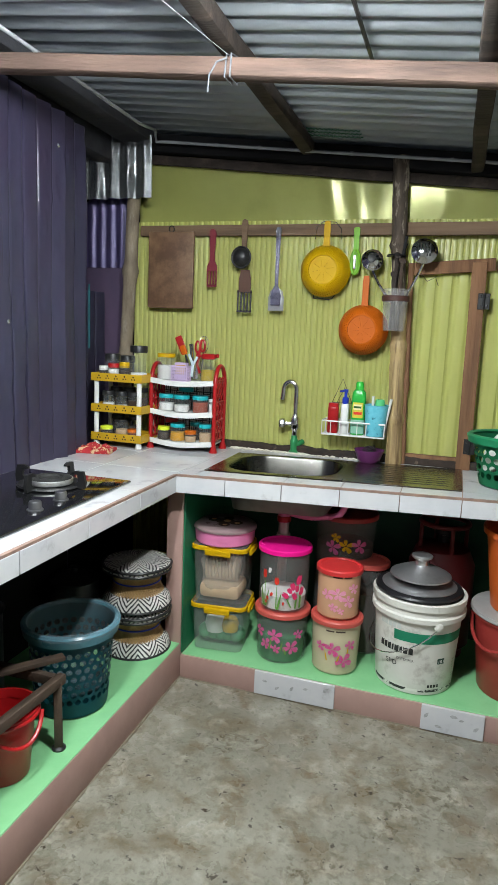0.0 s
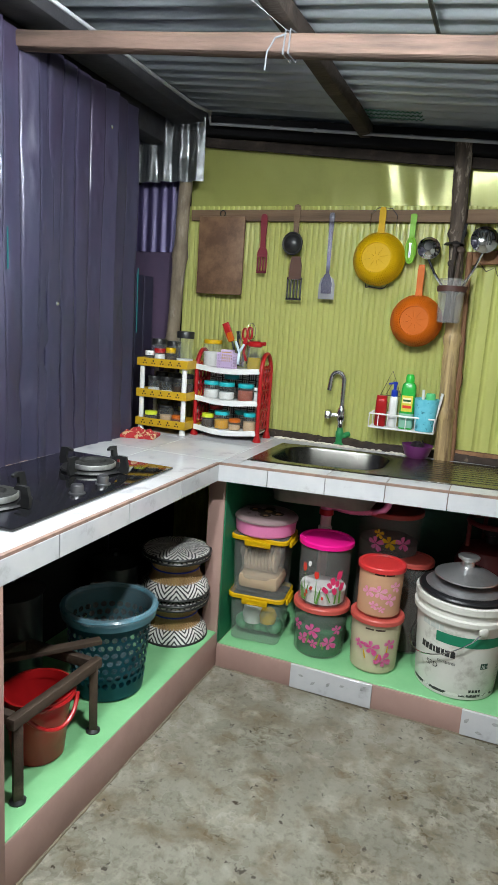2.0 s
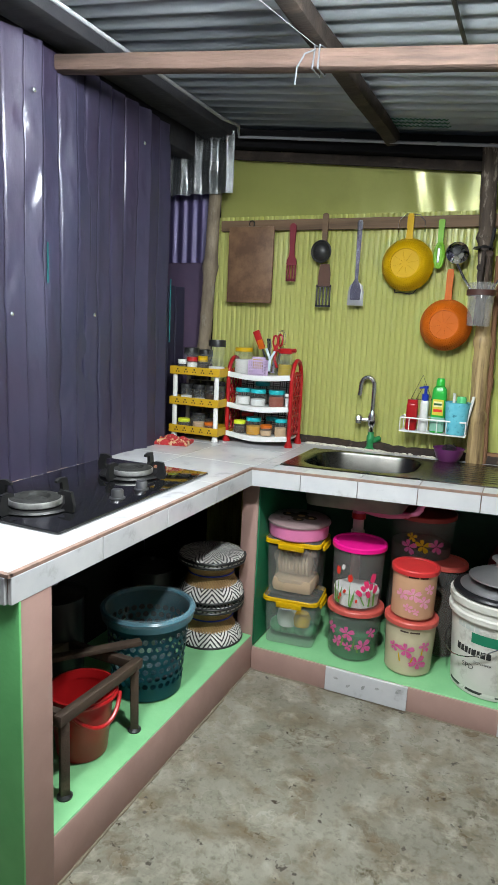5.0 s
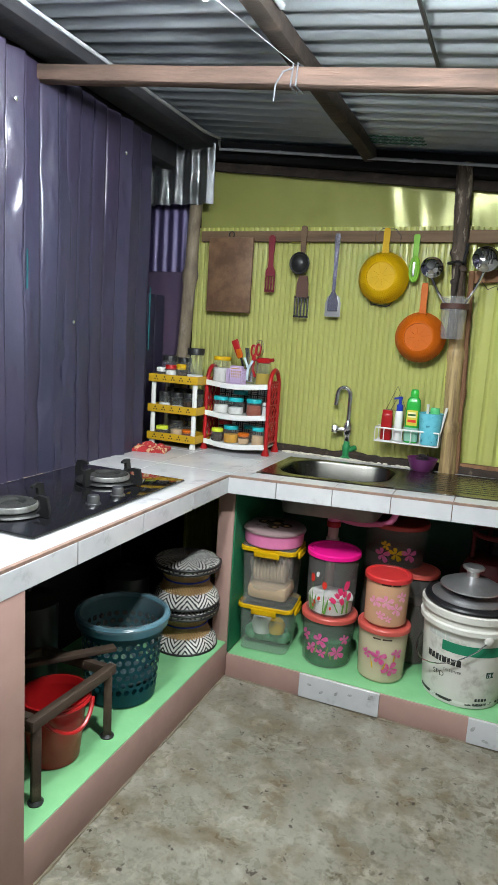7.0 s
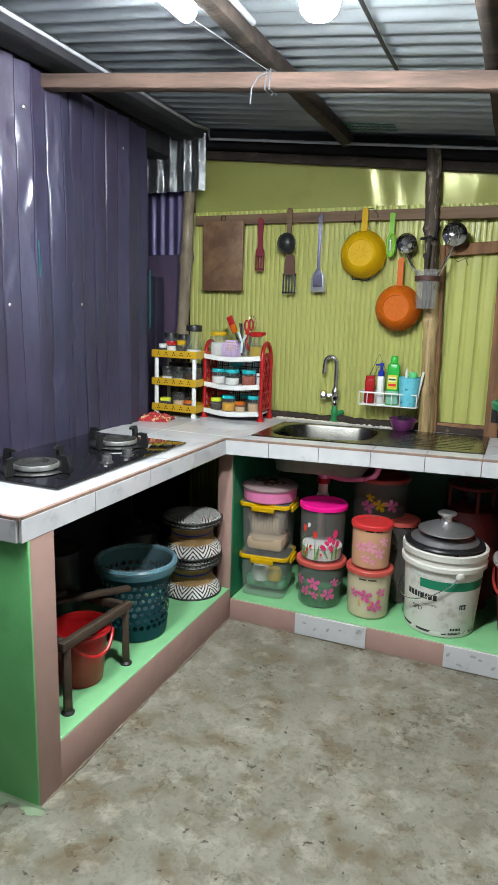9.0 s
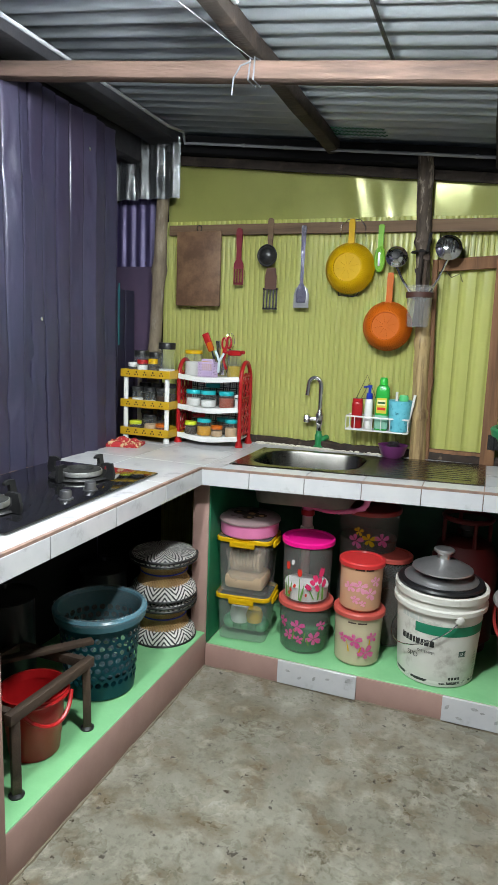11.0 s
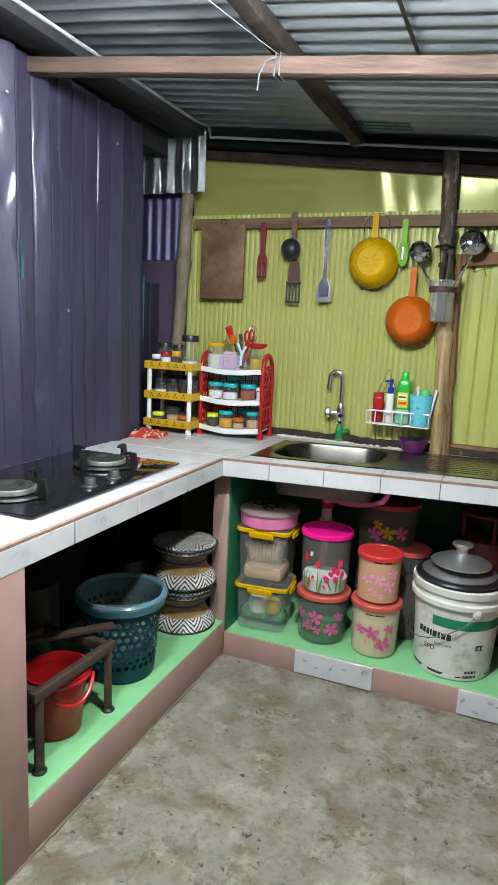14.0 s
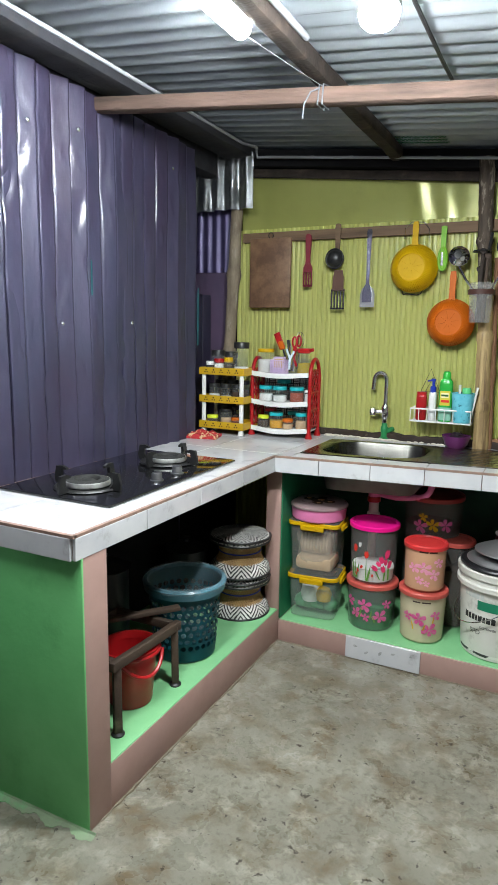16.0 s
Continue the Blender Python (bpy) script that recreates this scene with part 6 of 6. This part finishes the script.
def pierced_box(w, d, h, mat, name, label, x, y, z, rz):
    t = thing(name, label, "basket", x, y, z, rz)
    bm = bmesh.new()
    box(bm, w, d, 0.003, (0, 0, 0.0015))
    nx, nz = 8, 5
    for sg in (-1, 1):
        for i in range(nx + 1):
            box(bm, 0.0035, 0.002, h, (-w / 2 + w * i / nx, sg * d / 2, h / 2))
        for j in range(nz + 1):
            box(bm, w, 0.002, 0.0035 if j < nz else 0.007, (0, sg * d / 2 - sg * 0.0005, h * j / nz))
            box(bm, 0.002, d, 0.0035 if j < nz else 0.007, (sg * w / 2, 0, h * j / nz))
        for i in range(6):
            box(bm, 0.002, 0.0035, h, (sg * w / 2, -d / 2 + d * i / 5, h / 2))
    part("mesh_wall", bm, mat, t)
    return t


caddy = pierced_box(0.068, 0.05, 0.062, LILAC_P, "utensil_basket", "lilac mesh basket of small tools", *on_rack(-0.015, -0.048, 0.290), RRR)
part("inner_cup", boxed(-0.026, 0.026, -0.012, 0.02, 0.004, 0.078, 0.003), plain("lilac_cup", (0.58, 0.44, 0.66), 0.4), caddy, "lilac cup")
part("packet", boxed(-0.02, 0.025, -0.018, -0.012, 0.03, 0.068, 0.002), YELLOW_P, caddy, "yellow packet")
pot = thing("utensil_cup", "clear cup holding spatulas and scissors", "cup", *on_rack(0.03, 0.01, 0.290))
part("cup", lathe([(0, 0.001), (0.026, 0.001), (0.032, 0.085)], 20), GLASS, pot)
sp = thing("silicone_spatula", "red and orange silicone spatula", "spatula", *on_rack(-0.02, 0.01, 0.31))
part("handle", strut(bmesh.new(), (0.03, 0, 0), (-0.004, 0, 0.10), 0.008, 0.008), BLACK_P, sp, "black handle")
part("blade", strut(bmesh.new(), (-0.004, 0, 0.095), (-0.036, 0, 0.165), 0.010, 0.030), RED_P, sp, "red blade")
part("patch", strut(bmesh.new(), (0.0, -0.006, 0.090), (-0.014, -0.006, 0.128), 0.006, 0.026), ORANGE_P, sp, "orange blade")
sc = thing("scissors", "kitchen scissors with red ring handles", "scissors", *on_rack(0.035, 0.0, 0.30))
part("blade", strut(bmesh.new(), (0, 0, 0), (0.006, 0, 0.10), 0.002, 0.012), CHROME, sc)
for k, (x, z) in enumerate(((0.004, 0.135), (0.026, 0.140))):
    part("ring_handle", tube([(x + 0.010 * math.cos(q), 0, z + 0.024 * math.sin(q)) for q in (2 * math.pi * i / 14 for i in range(14))], 0.0042, 8, closed=True), RED_P, sc, "red ring handle")
part("shank", strut(bmesh.new(), (0.002, 0, 0.07), (0.010, 0, 0.118), 0.008, 0.018), RED_P, sc)
sc2 = thing("scissors", "scissors with pale blue handles", "scissors", *on_rack(0.028, -0.035, 0.31))
for p, q in (((0.0, 0, 0.0), (0.004, 0, 0.055)), ((0.004, 0, 0.05), (-0.016, 0, 0.095)), ((0.004, 0, 0.05), (0.024, 0, 0.085))):
    part("shank", strut(bmesh.new(), p, q, 0.007, 0.011), plain("pale_blue_plastic", (0.60, 0.72, 0.78), 0.4), sc2)
wh = thing("whisk", "steel wire balloon whisk standing in cup", "whisk", *on_rack(0.055, 0.03, 0.31))
part("handle", tube([(-0.01, 0, 0), (0, 0, 0.10)], 0.005, 8), CHROME, wh)
for k in range(4):
    a = math.pi * k / 4
    part("wire", tube([(0.020 * math.sin(q) * math.cos(a), 0.020 * math.sin(q) * math.sin(a), 0.10 + 0.036 * (1 - math.cos(q))) for q in (2 * math.pi * i / 16 for i in range(16))], 0.0011, 5, closed=True), CHROME, wh)
for dx, m_, lab in ((0.012, BLACK_P, "black handled kitchen knife"), (0.02, CHROME, "plain steel kitchen spoon in cup")):
    kn = thing("kitchen_tool", lab, "utensil", *on_rack(dx, 0.012, 0.30))
    part("handle", tube([(0, 0, 0), (-0.012 + dx * 0.3, 0, 0.12), (-0.016 + dx * 0.3, 0, 0.145)], 0.005, 8), m_, kn)

bm = bmesh.new()
g = [[bm.verts.new((0.075 * (i / 7 - 1), 0.055 * (j / 7 - 1), 0.014 + 0.020 * noise.noise(Vector((i * 0.42, j * 0.5, 2))) + 0.014 * max(0, 1 - ((i - 7) / 7) ** 2 - ((j - 7) / 7) ** 2))) for j in range(15)] for i in range(15)]
for i in range(14):
    for j in range(14):
        bm.faces.new((g[i][j], g[i + 1][j], g[i + 1][j + 1], g[i][j + 1]))
r = bmesh.ops.extrude_face_region(bm, geom=bm.faces[:])
for v in r["geom"]:
    if isinstance(v, bmesh.types.BMVert):
        v.co.z = 0.001
single("dish_cloth", bm, FABRIC, "crumpled red patterned cloth on the worktop", "cloth", pose(-1.262, 2.885, COUNTER, 0, 0, 15))

# ---------------------------------------------------------------- tools hanging on the rail
TY = 3.262
cb = thing("chopping_board", "dark greasy wooden chopping board hanging from rail", "chopping board", -1.114, TY, 1.40)
part("board", boxed(-0.107, 0.107, -0.012, 0.006, 0.0, 0.324, 0.006, 2), BOARDWOOD, cb)
part("ring", tube([(0.012 * math.cos(q), -0.004, 0.335 + 0.013 * math.sin(q)) for q in (2 * math.pi * i / 14 for i in range(14))], 0.0022, 6, closed=True), IRON, cb, "dark wire ring")


def flat_tool(outline, d, bm=None, y=0.0):
    """A flat shape in the wall's plane: outline of (x, z), thickness d."""
    bm = bm or bmesh.new()
    a = [bm.verts.new((x, y - d / 2, z)) for x, z in outline]
    b = [bm.verts.new((x, y + d / 2, z)) for x, z in outline]
    n = len(a)
    bm.faces.new(a[::-1])
    bm.faces.new(b)
    for k in range(n):
        bm.faces.new((a[k], a[(k + 1) % n], b[(k + 1) % n], b[k]))
    return bm


def mirror(half):
    return half + [(-x, z) for x, z in reversed(half)]


mt = thing("slotted_turner", "maroon nylon slotted turner hanging from rail", "turner", -0.922, TY - 0.004, 1.495)
part("handle", flat_tool(mirror([(0.011, 0.105), (0.010, 0.14), (0.013, 0.19), (0.0145, 0.215), (0.012, 0.232), (0.005, 0.238)]), 0.010), MAROON_P, mt)
bm = flat_tool(mirror([(0.011, 0.108), (0.021, 0.088), (0.022, 0.072), (0.020, 0.066)]), 0.006)
for x in (-0.019, -0.0065, 0.0065, 0.019):
    box(bm, 0.0055, 0.006, 0.066, (x, 0, 0.035))
box(bm, 0.043, 0.006, 0.010, (0, 0, 0.005))
part("blade", bm, MAROON_P, mt)

st = thing("tea_strainer", "black plastic strainer with dark mesh", "strainer", -0.782, TY - 0.006, 1.395)
part("wood_handle", flat_tool(mirror([(0.008, 0.235), (0.011, 0.30), (0.013, 0.355), (0.011, 0.372), (0.004, 0.376)]), 0.010, y=0.006), RAILWOOD, st, "worn brown wooden handle")
part("rim", tube([(-0.008 + 0.040 * math.cos(q), -0.008, 0.222 + 0.042 * math.sin(q)) for q in (2 * math.pi * i / 26 for i in range(26))], 0.0045, 8, closed=True), BLACK_P, st)
part("mesh_bowl", lathe([(0.039, 0.0), (0.034, 0.012), (0.02, 0.022), (0, 0.026)], 28, m=pose(-0.008, -0.008, 0.222) @ FACE), material("dark_mesh", (0.02, 0.02, 0.022), (0.05, 0.05, 0.05), 60, 0.35, metal=0.4), st, "dark mesh bowl")
ms = thing("slotted_turner", "steel slotted turner with worn brown grip", "turner", -0.772, TY - 0.004, 1.392)
part("grip", flat_tool(mirror([(0.026, 0.085), (0.025, 0.14), (0.018, 0.175)]), 0.008), plain("brown_grip", (0.10, 0.045, 0.03), 0.5), ms, "brown grip")
bm = bmesh.new()
for k in range(5):
    box(bm, 0.0065, 0.003, 0.085, (-0.0285 + 0.01425 * k, 0, 0.045))
box(bm, 0.066, 0.003, 0.008, (0, 0, 0.004))
box(bm, 0.066, 0.003, 0.010, (0, 0, 0.086))
part("blade", bm, STEEL, ms)

mp_ = thing("steel_turner", "polished steel turner hanging from rail", "turner", -0.633, TY - 0.006, 1.402)
part("handle", flat_tool(mirror([(0.007, 0.09), (0.008, 0.18), (0.010, 0.29), (0.012, 0.325), (0.008, 0.336), (0.003, 0.337)]), 0.005), CHROME, mp_)
part("blade", flat_tool(mirror([(0.033, 0.0), (0.033, 0.055), (0.026, 0.080), (0.012, 0.092)]), 0.003, y=0.002), BRUSHED, mp_)
part("shoulder", flat_tool(mirror([(0.021, 0.022), (0.023, 0.06), (0.016, 0.085), (0.009, 0.10)]), 0.006, y=-0.002), CHROME, mp_)


def colander(name, label, x, z, y, r, hl, mat, rz):
    t = thing(name, label, "colander", x, y, z)
    prof = [(r, 0.0), (r + 0.003, 0.004), (r * 0.985, 0.010), (r * 0.93, 0.030), (r * 0.80, 0.052), (r * 0.62, 0.064), (r * 0.56, 0.066), (r * 0.55, 0.061), (0, 0.060)]
    part("bowl", lathe(prof, 56, m=FACE), mat, t)
    bm = bmesh.new()
    for k in range(64):
        a = 2 * math.pi * k / 64
        pts = [((q + 0.0008) * math.cos(a), -(d + 0.0006), (q + 0.0008) * math.sin(a)) for q, d in prof[2:6]]
        tube(pts, 0.0013, 4, bm)
    tagged(part("rib", bm, mat, t), kind="stuff")
    bm = bmesh.new()
    for k in range(8):
        a = 2 * math.pi * k / 8 + 0.2
        tube([(0.012 * math.cos(a), -0.0605, 0.012 * math.sin(a)), (r * 0.5 * math.cos(a), -0.0605, r * 0.5 * math.sin(a))], 0.0010, 5, bm)
    part("spokes", bm, mat, t)
    part("handle", flat_tool(mirror([(0.014, r - 0.01), (0.012, r + 0.03), (0.013, r + hl - 0.02), (0.010, r + hl)]), 0.008, y=-0.006), mat, t)
    return t


colander("colander", "yellow plastic colander hanging by its handle", -0.432, 1.565, TY - 0.002, 0.099, 0.095, YELLOW_P, 0)
colander("colander", "orange plastic colander hanging by its handle", -0.262, 1.337, TY - 0.012, 0.096, 0.115, ORANGE_P, 0)
single("bent_wire", tube([(-0.475, 3.258, 1.470), (-0.470, 3.245, 1.455), (-0.455, 3.240, 1.458), (-0.410, 3.240, 1.452), (-0.395, 3.242, 1.457), (-0.388, 3.256, 1.472)], 0.002, 6), IRON, "dark bent wire under the yellow colander", "wire")
single("wire_hook", tube([(-0.48, 3.262, 1.69), (-0.478, 3.258, 1.735), (-0.45, 3.256, 1.758), (-0.40, 3.256, 1.755), (-0.378, 3.258, 1.73), (-0.376, 3.262, 1.69)], 0.0016, 6), CHROME, "thin bent wire hook on the rail", "hook")

pe = thing("peeler", "bright green plastic peeler hanging from rail", "peeler", -0.313, TY - 0.006, 1.553)
part("handle", flat_tool(mirror([(0.010, 0.085), (0.0115, 0.16), (0.012, 0.178), (0.006, 0.182)]), 0.008), LIMEG_P, pe)
part("head", tube([(0.016 * math.cos(q), 0, 0.048 + 0.046 * math.sin(q)) for q in (2 * math.pi * i / 22 for i in range(22))], 0.0065, 8, closed=True), LIMEG_P, pe)
part("head_plate", flat_tool(mirror([(0.004, 0.003), (0.013, 0.022), (0.0155, 0.048), (0.013, 0.074), (0.006, 0.092)]), 0.006, y=0.002), LIMEG_P, pe)
part("blade", boxed(-0.0075, 0.0025, -0.006, -0.002, 0.02, 0.075, 0.001), CHROME, pe, "steel blade")

cup = thing("tool_cup", "clear plastic cup strapped to the pole", "cup", -0.137, 3.178, 1.335)
part("cup", lathe([(0, 0.001), (0.038, 0.001), (0.041, 0.006), (0.050, 0.150), (0.053, 0.152), (0.052, 0.158)], 32), clear("smoky_plastic", (0.42, 0.41, 0.40), 0.08, 0.34), cup)
part("strap", lathe([(0.0485, 0.112), (0.052, 0.113), (0.0525, 0.132), (0.0495, 0.133)], 32), plain("brown_strap", (0.06, 0.022, 0.016), 0.6), cup, "brown strap")


def ladle(name, label, x, y, z, tip, r, slots, mat):
    t = thing(name, label, "ladle", x, y, z)
    prof = [(0, 0.020), (r * 0.45, 0.017), (r * 0.8, 0.007), (r, -0.004), (r + 0.002, -0.005)]
    part("bowl", lathe(prof, 32, m=pose(0, 0, 0, 78, 0, 10)), mat, t)
    part("handle", tube([(0.0, 0.004, -r + 0.004), (tip[0] * 0.35, 0.002, tip[1] * 0.45 - r * 0.4), (tip[0], 0.03, tip[1])], 0.005, 8), mat, t)
    if slots:
        for k in range(5):
            part("slot", tube([(-0.022 + 0.011 * k, -0.017, -0.022), (-0.022 + 0.011 * k, -0.019, 0.022)], 0.0026, 6), IRON, t, "dark slot")
    else:
        part("hollow", lathe([(0, 0.024), (r * 0.40, 0.021), (r * 0.42, 0.015)], 24, m=pose(-0.004, -0.002, 0, 78, 0, 10)), IRON, t, "dark hollow")
    return t


ladle("ladle", "polished steel ladle standing in the cup", -0.240, 3.215, 1.607, (0.085, -0.17), 0.040, False, CHROME)
ladle("slotted_spoon", "polished steel slotted spoon standing in the cup", -0.045, 3.19, 1.637, (-0.075, -0.20), 0.047, True, CHROME)
for x, dx, h, m_, lab in ((-0.150, 0.006, 0.27, DARKWOOD, "dark brown wooden spoon standing in the cup"), (-0.128, 0.004, 0.25, STOOLWOOD, "worn dark wooden stirrer standing in the cup"), (-0.140, -0.012, 0.20, DARKWOOD, "dark wooden spoon standing in the cup")):
    w = thing("wooden_spoon", lab, "spoon", x, 3.185, 1.34)
    part("handle", tube([(0, 0, 0), (dx, 0.006, h)], 0.007, 8), m_, w)
    part("bowl", lathe([(0, -0.005), (0.012, -0.002), (0.014, 0.004), (0.008, 0.008), (0, 0.008)], 18, m=pose(dx, 0.006, h + 0.008, 60, 0, 20)), m_, w)
bk_ = thing("iron_hook", "dark iron hook plate on the pole", "hook", -0.150, 3.215, 1.625)
part("plate", lathe([(0, 0.004), (0.034, 0.0), (0.038, -0.006), (0.030, -0.004), (0, -0.002)], 20), IRON, bk_)
part("stem", tube([(0.02, 0, -0.06), (0.025, 0.0, 0.0), (0.032, 0.01, 0.07)], 0.006, 8), IRON, bk_)
single("hanging_thread", tube([(-0.055, 3.25, 1.56), (-0.03, 3.246, 1.53), (0.0, 3.246, 1.545), (0.012, 3.25, 1.515)], 0.0015, 5), DARKWOOD, "dark thread hanging on the wall", "thread")

# ---------------------------------------------------------------- wire basket by the sink
wb = thing("wire_basket", "white coated wire basket fixed to the wall", "basket", -0.267, 3.215, 0.915)
BWX, BWD = 0.125, 0.04
for z, r in ((0.0, 0.0026), (0.055, 0.0034)):
    part("hoop", tube([(BWX, -BWD, z), (BWX, BWD, z), (-BWX, BWD, z), (-BWX, -BWD, z)], r, 8, closed=True), WHITE_P, wb)
for k in range(8):
    x = -BWX + 2 * BWX * k / 7
    part("wire", tube([(x, -BWD, 0.056), (x, -BWD, 0.0), (x, BWD, 0.0), (x, BWD, 0.056)], 0.002, 6), WHITE_P, wb)
part("wire", tube([(-BWX, -0.013, 0), (BWX, -0.013, 0)], 0.002, 6), WHITE_P, wb)
part("wire", tube([(-BWX, 0.013, 0), (BWX, 0.013, 0)], 0.002, 6), WHITE_P, wb)
BZ = 0.918


def flat_bottle(name, label, x, w, d, h, mat, category="bottle"):
    t = thing(name, label, category, x, 3.213, BZ, group="bottles in the wire basket")
    loops = [[(a * k, b * k, z) for a, b in rounded_rect(w, d, d * 0.45)] for k, z in ((0.9, 0.0), (1.0, 0.005), (1.0, h * 0.72), (0.92, h * 0.8), (0.55, h * 0.86))]
    part("body", loft(loops, cap0=True), mat, t)
    return t


rbt = flat_bottle("shampoo_bottle", "small red plastic bottle with red cap", -0.355, 0.044, 0.030, 0.135, RED_P)
part("cap", loft([[(a, b, z) for a, b in rounded_rect(0.040, 0.028, 0.012)] for z in (0.098, 0.122)], cap0=True), plain("deep_red_cap", (0.42, 0.01, 0.015), 0.3), rbt, "deep red cap")
wbt = flat_bottle("pump_bottle", "slim white bottle with blue pump", -0.308, 0.032, 0.030, 0.150, WHITE_P)
part("pump", lathe([(0.011, 0.118), (0.013, 0.122), (0.013, 0.146), (0.006, 0.150), (0.006, 0.168), (0.009, 0.170), (0.009, 0.180), (0, 0.181)], 16), BLUE_P, wbt, "blue pump")
part("nozzle", tube([(0, 0, 0.175), (-0.024, -0.008, 0.171)], 0.004, 8), BLUE_P, wbt, "blue nozzle")
gbt = flat_bottle("dish_soap_bottle", "green dish soap bottle with yellow label", -0.254, 0.056, 0.036, 0.215, plain("soap_green", (0.03, 0.42, 0.06), 0.25))
part("soap", loft([[(a, b, z) for a, b in rounded_rect(0.0572, 0.0372, 0.016)] for z in (0.006, 0.062)], cap0=True), clear("soap_green_clear", (0.30, 0.58, 0.45), 0.15, 0.8), gbt, "translucent lower half")
part("cap", lathe([(0.014, 0.182), (0.017, 0.184), (0.016, 0.206), (0.012, 0.214), (0, 0.215)], 20), plain("cap_green", (0.03, 0.50, 0.05), 0.3), gbt, "green cap")
lab_ = part("label", boxed(-0.021, 0.021, -0.0196, -0.0185, 0.07, 0.132, 0.0004), plain("label_yellow", (0.62, 0.55, 0.05), 0.4), gbt, "yellow label")
part("label_mark", boxed(-0.017, 0.015, -0.0206, -0.0198, 0.103, 0.124, 0.0004), plain("label_cream", (0.78, 0.74, 0.45), 0.4), lab_, "pale mark")
part("label_mark", boxed(-0.016, 0.014, -0.0214, -0.0207, 0.109, 0.117, 0.0003), plain("label_darkgreen", (0.02, 0.10, 0.02), 0.4), lab_, "dark green mark")
part("label_mark", boxed(-0.016, 0.017, -0.0206, -0.0198, 0.083, 0.094, 0.0004), TULIP, lab_, "red mark")
bc = thing("brush_cup", "sky blue pierced cup with brushes", "cup", -0.182, 3.210, BZ)
part("cup", lathe([(0, 0.001), (0.036, 0.001), (0.038, 0.006), (0.047, 0.124), (0.049, 0.126), (0.046, 0.127), (0.042, 0.118)], 32), material("mottled_blue", (0.16, 0.55, 0.66), (0.10, 0.44, 0.56), 40, 0.5, stain=(0.03, 0.20, 0.27), stain_scale=55, stain_lo=0.58, stain_hi=0.64), bc)
for x, y, tx, h, m_, lab in ((-0.012, 0, -0.016, 0.16, WHITE_P, "white brush handle"), (0.034, 0, 0.056, 0.152, WHITE_P, "white brush handle")):
    part("brush", tube([(x, y, 0.02), (tx, y, h)], 0.0055, 8), m_, bc, lab)
part("cap", lathe([(0.018, 0.11), (0.019, 0.138), (0.016, 0.148), (0, 0.149)], 18, m=pose(0.012, 0.006, 0)), plain("mint_cap", (0.10, 0.55, 0.20), 0.35), bc, "green cap")
tri = tube([(-0.375, 3.285, 1.035), (-0.335, 3.285, 1.135), (-0.292, 3.285, 1.035), (-0.375, 3.285, 1.035)], 0.0014, 5)
tube([(-0.355, 3.285, 1.035), (-0.325, 3.285, 1.10), (-0.31, 3.285, 1.04)], 0.0012, 5, tri)
single("bent_wire", tri, IRON, "thin bent wire on the lime wall", "wire")
bw = thing("plum_bowl", "plum coloured bowl with scouring pad", "bowl", -0.200, 3.222, COUNTER + 0.003)
part("bowl", lathe([(0, 0.003), (0.034, 0.0), (0.046, 0.012), (0.058, 0.045), (0.061, 0.052), (0.057, 0.051), (0.045, 0.018), (0, 0.010)], 36), PLUM_P, bw)
bm = bmesh.new()
for k in range(40):
    a, r0 = random.random() * 6.28, random.uniform(0.008, 0.030)
    z0 = random.uniform(0.03, 0.066)
    tube([(r0 * math.cos(a + q), r0 * math.sin(a + q), z0 + 0.008 * math.sin(3 * q)) for q in (0, 0.8, 1.6, 2.4)], 0.0012, 4, bm)
tagged(part("scouring_pad", bm, plain("scourer", (0.06, 0.055, 0.06), 0.4, 0.6), bw, "dark wire scouring pad"), kind="stuff")

gb = hole_basket("dish_basket", "green plastic basket of washed dishes", 0.315, 3.03, COUNTER, 0.095, 0.135, 0.185, GREEN_P, GREEN_P, 4, 22, 0.03, 0.145, 0.03)
for k in range(4):
    part_ = thing("plate", "white plate leaning in the basket", "plate", 0.285 + 0.022 * k, 3.03, COUNTER + 0.012, group="plates in the basket")
    part("dish", lathe([(0, 0.0), (0.05, 0.0), (0.085, 0.012), (0.088, 0.015), (0.05, 0.006), (0, 0.005)], 36, m=pose(0, 0, 0.11, 0, -62, 20)), WHITE_P, part_)
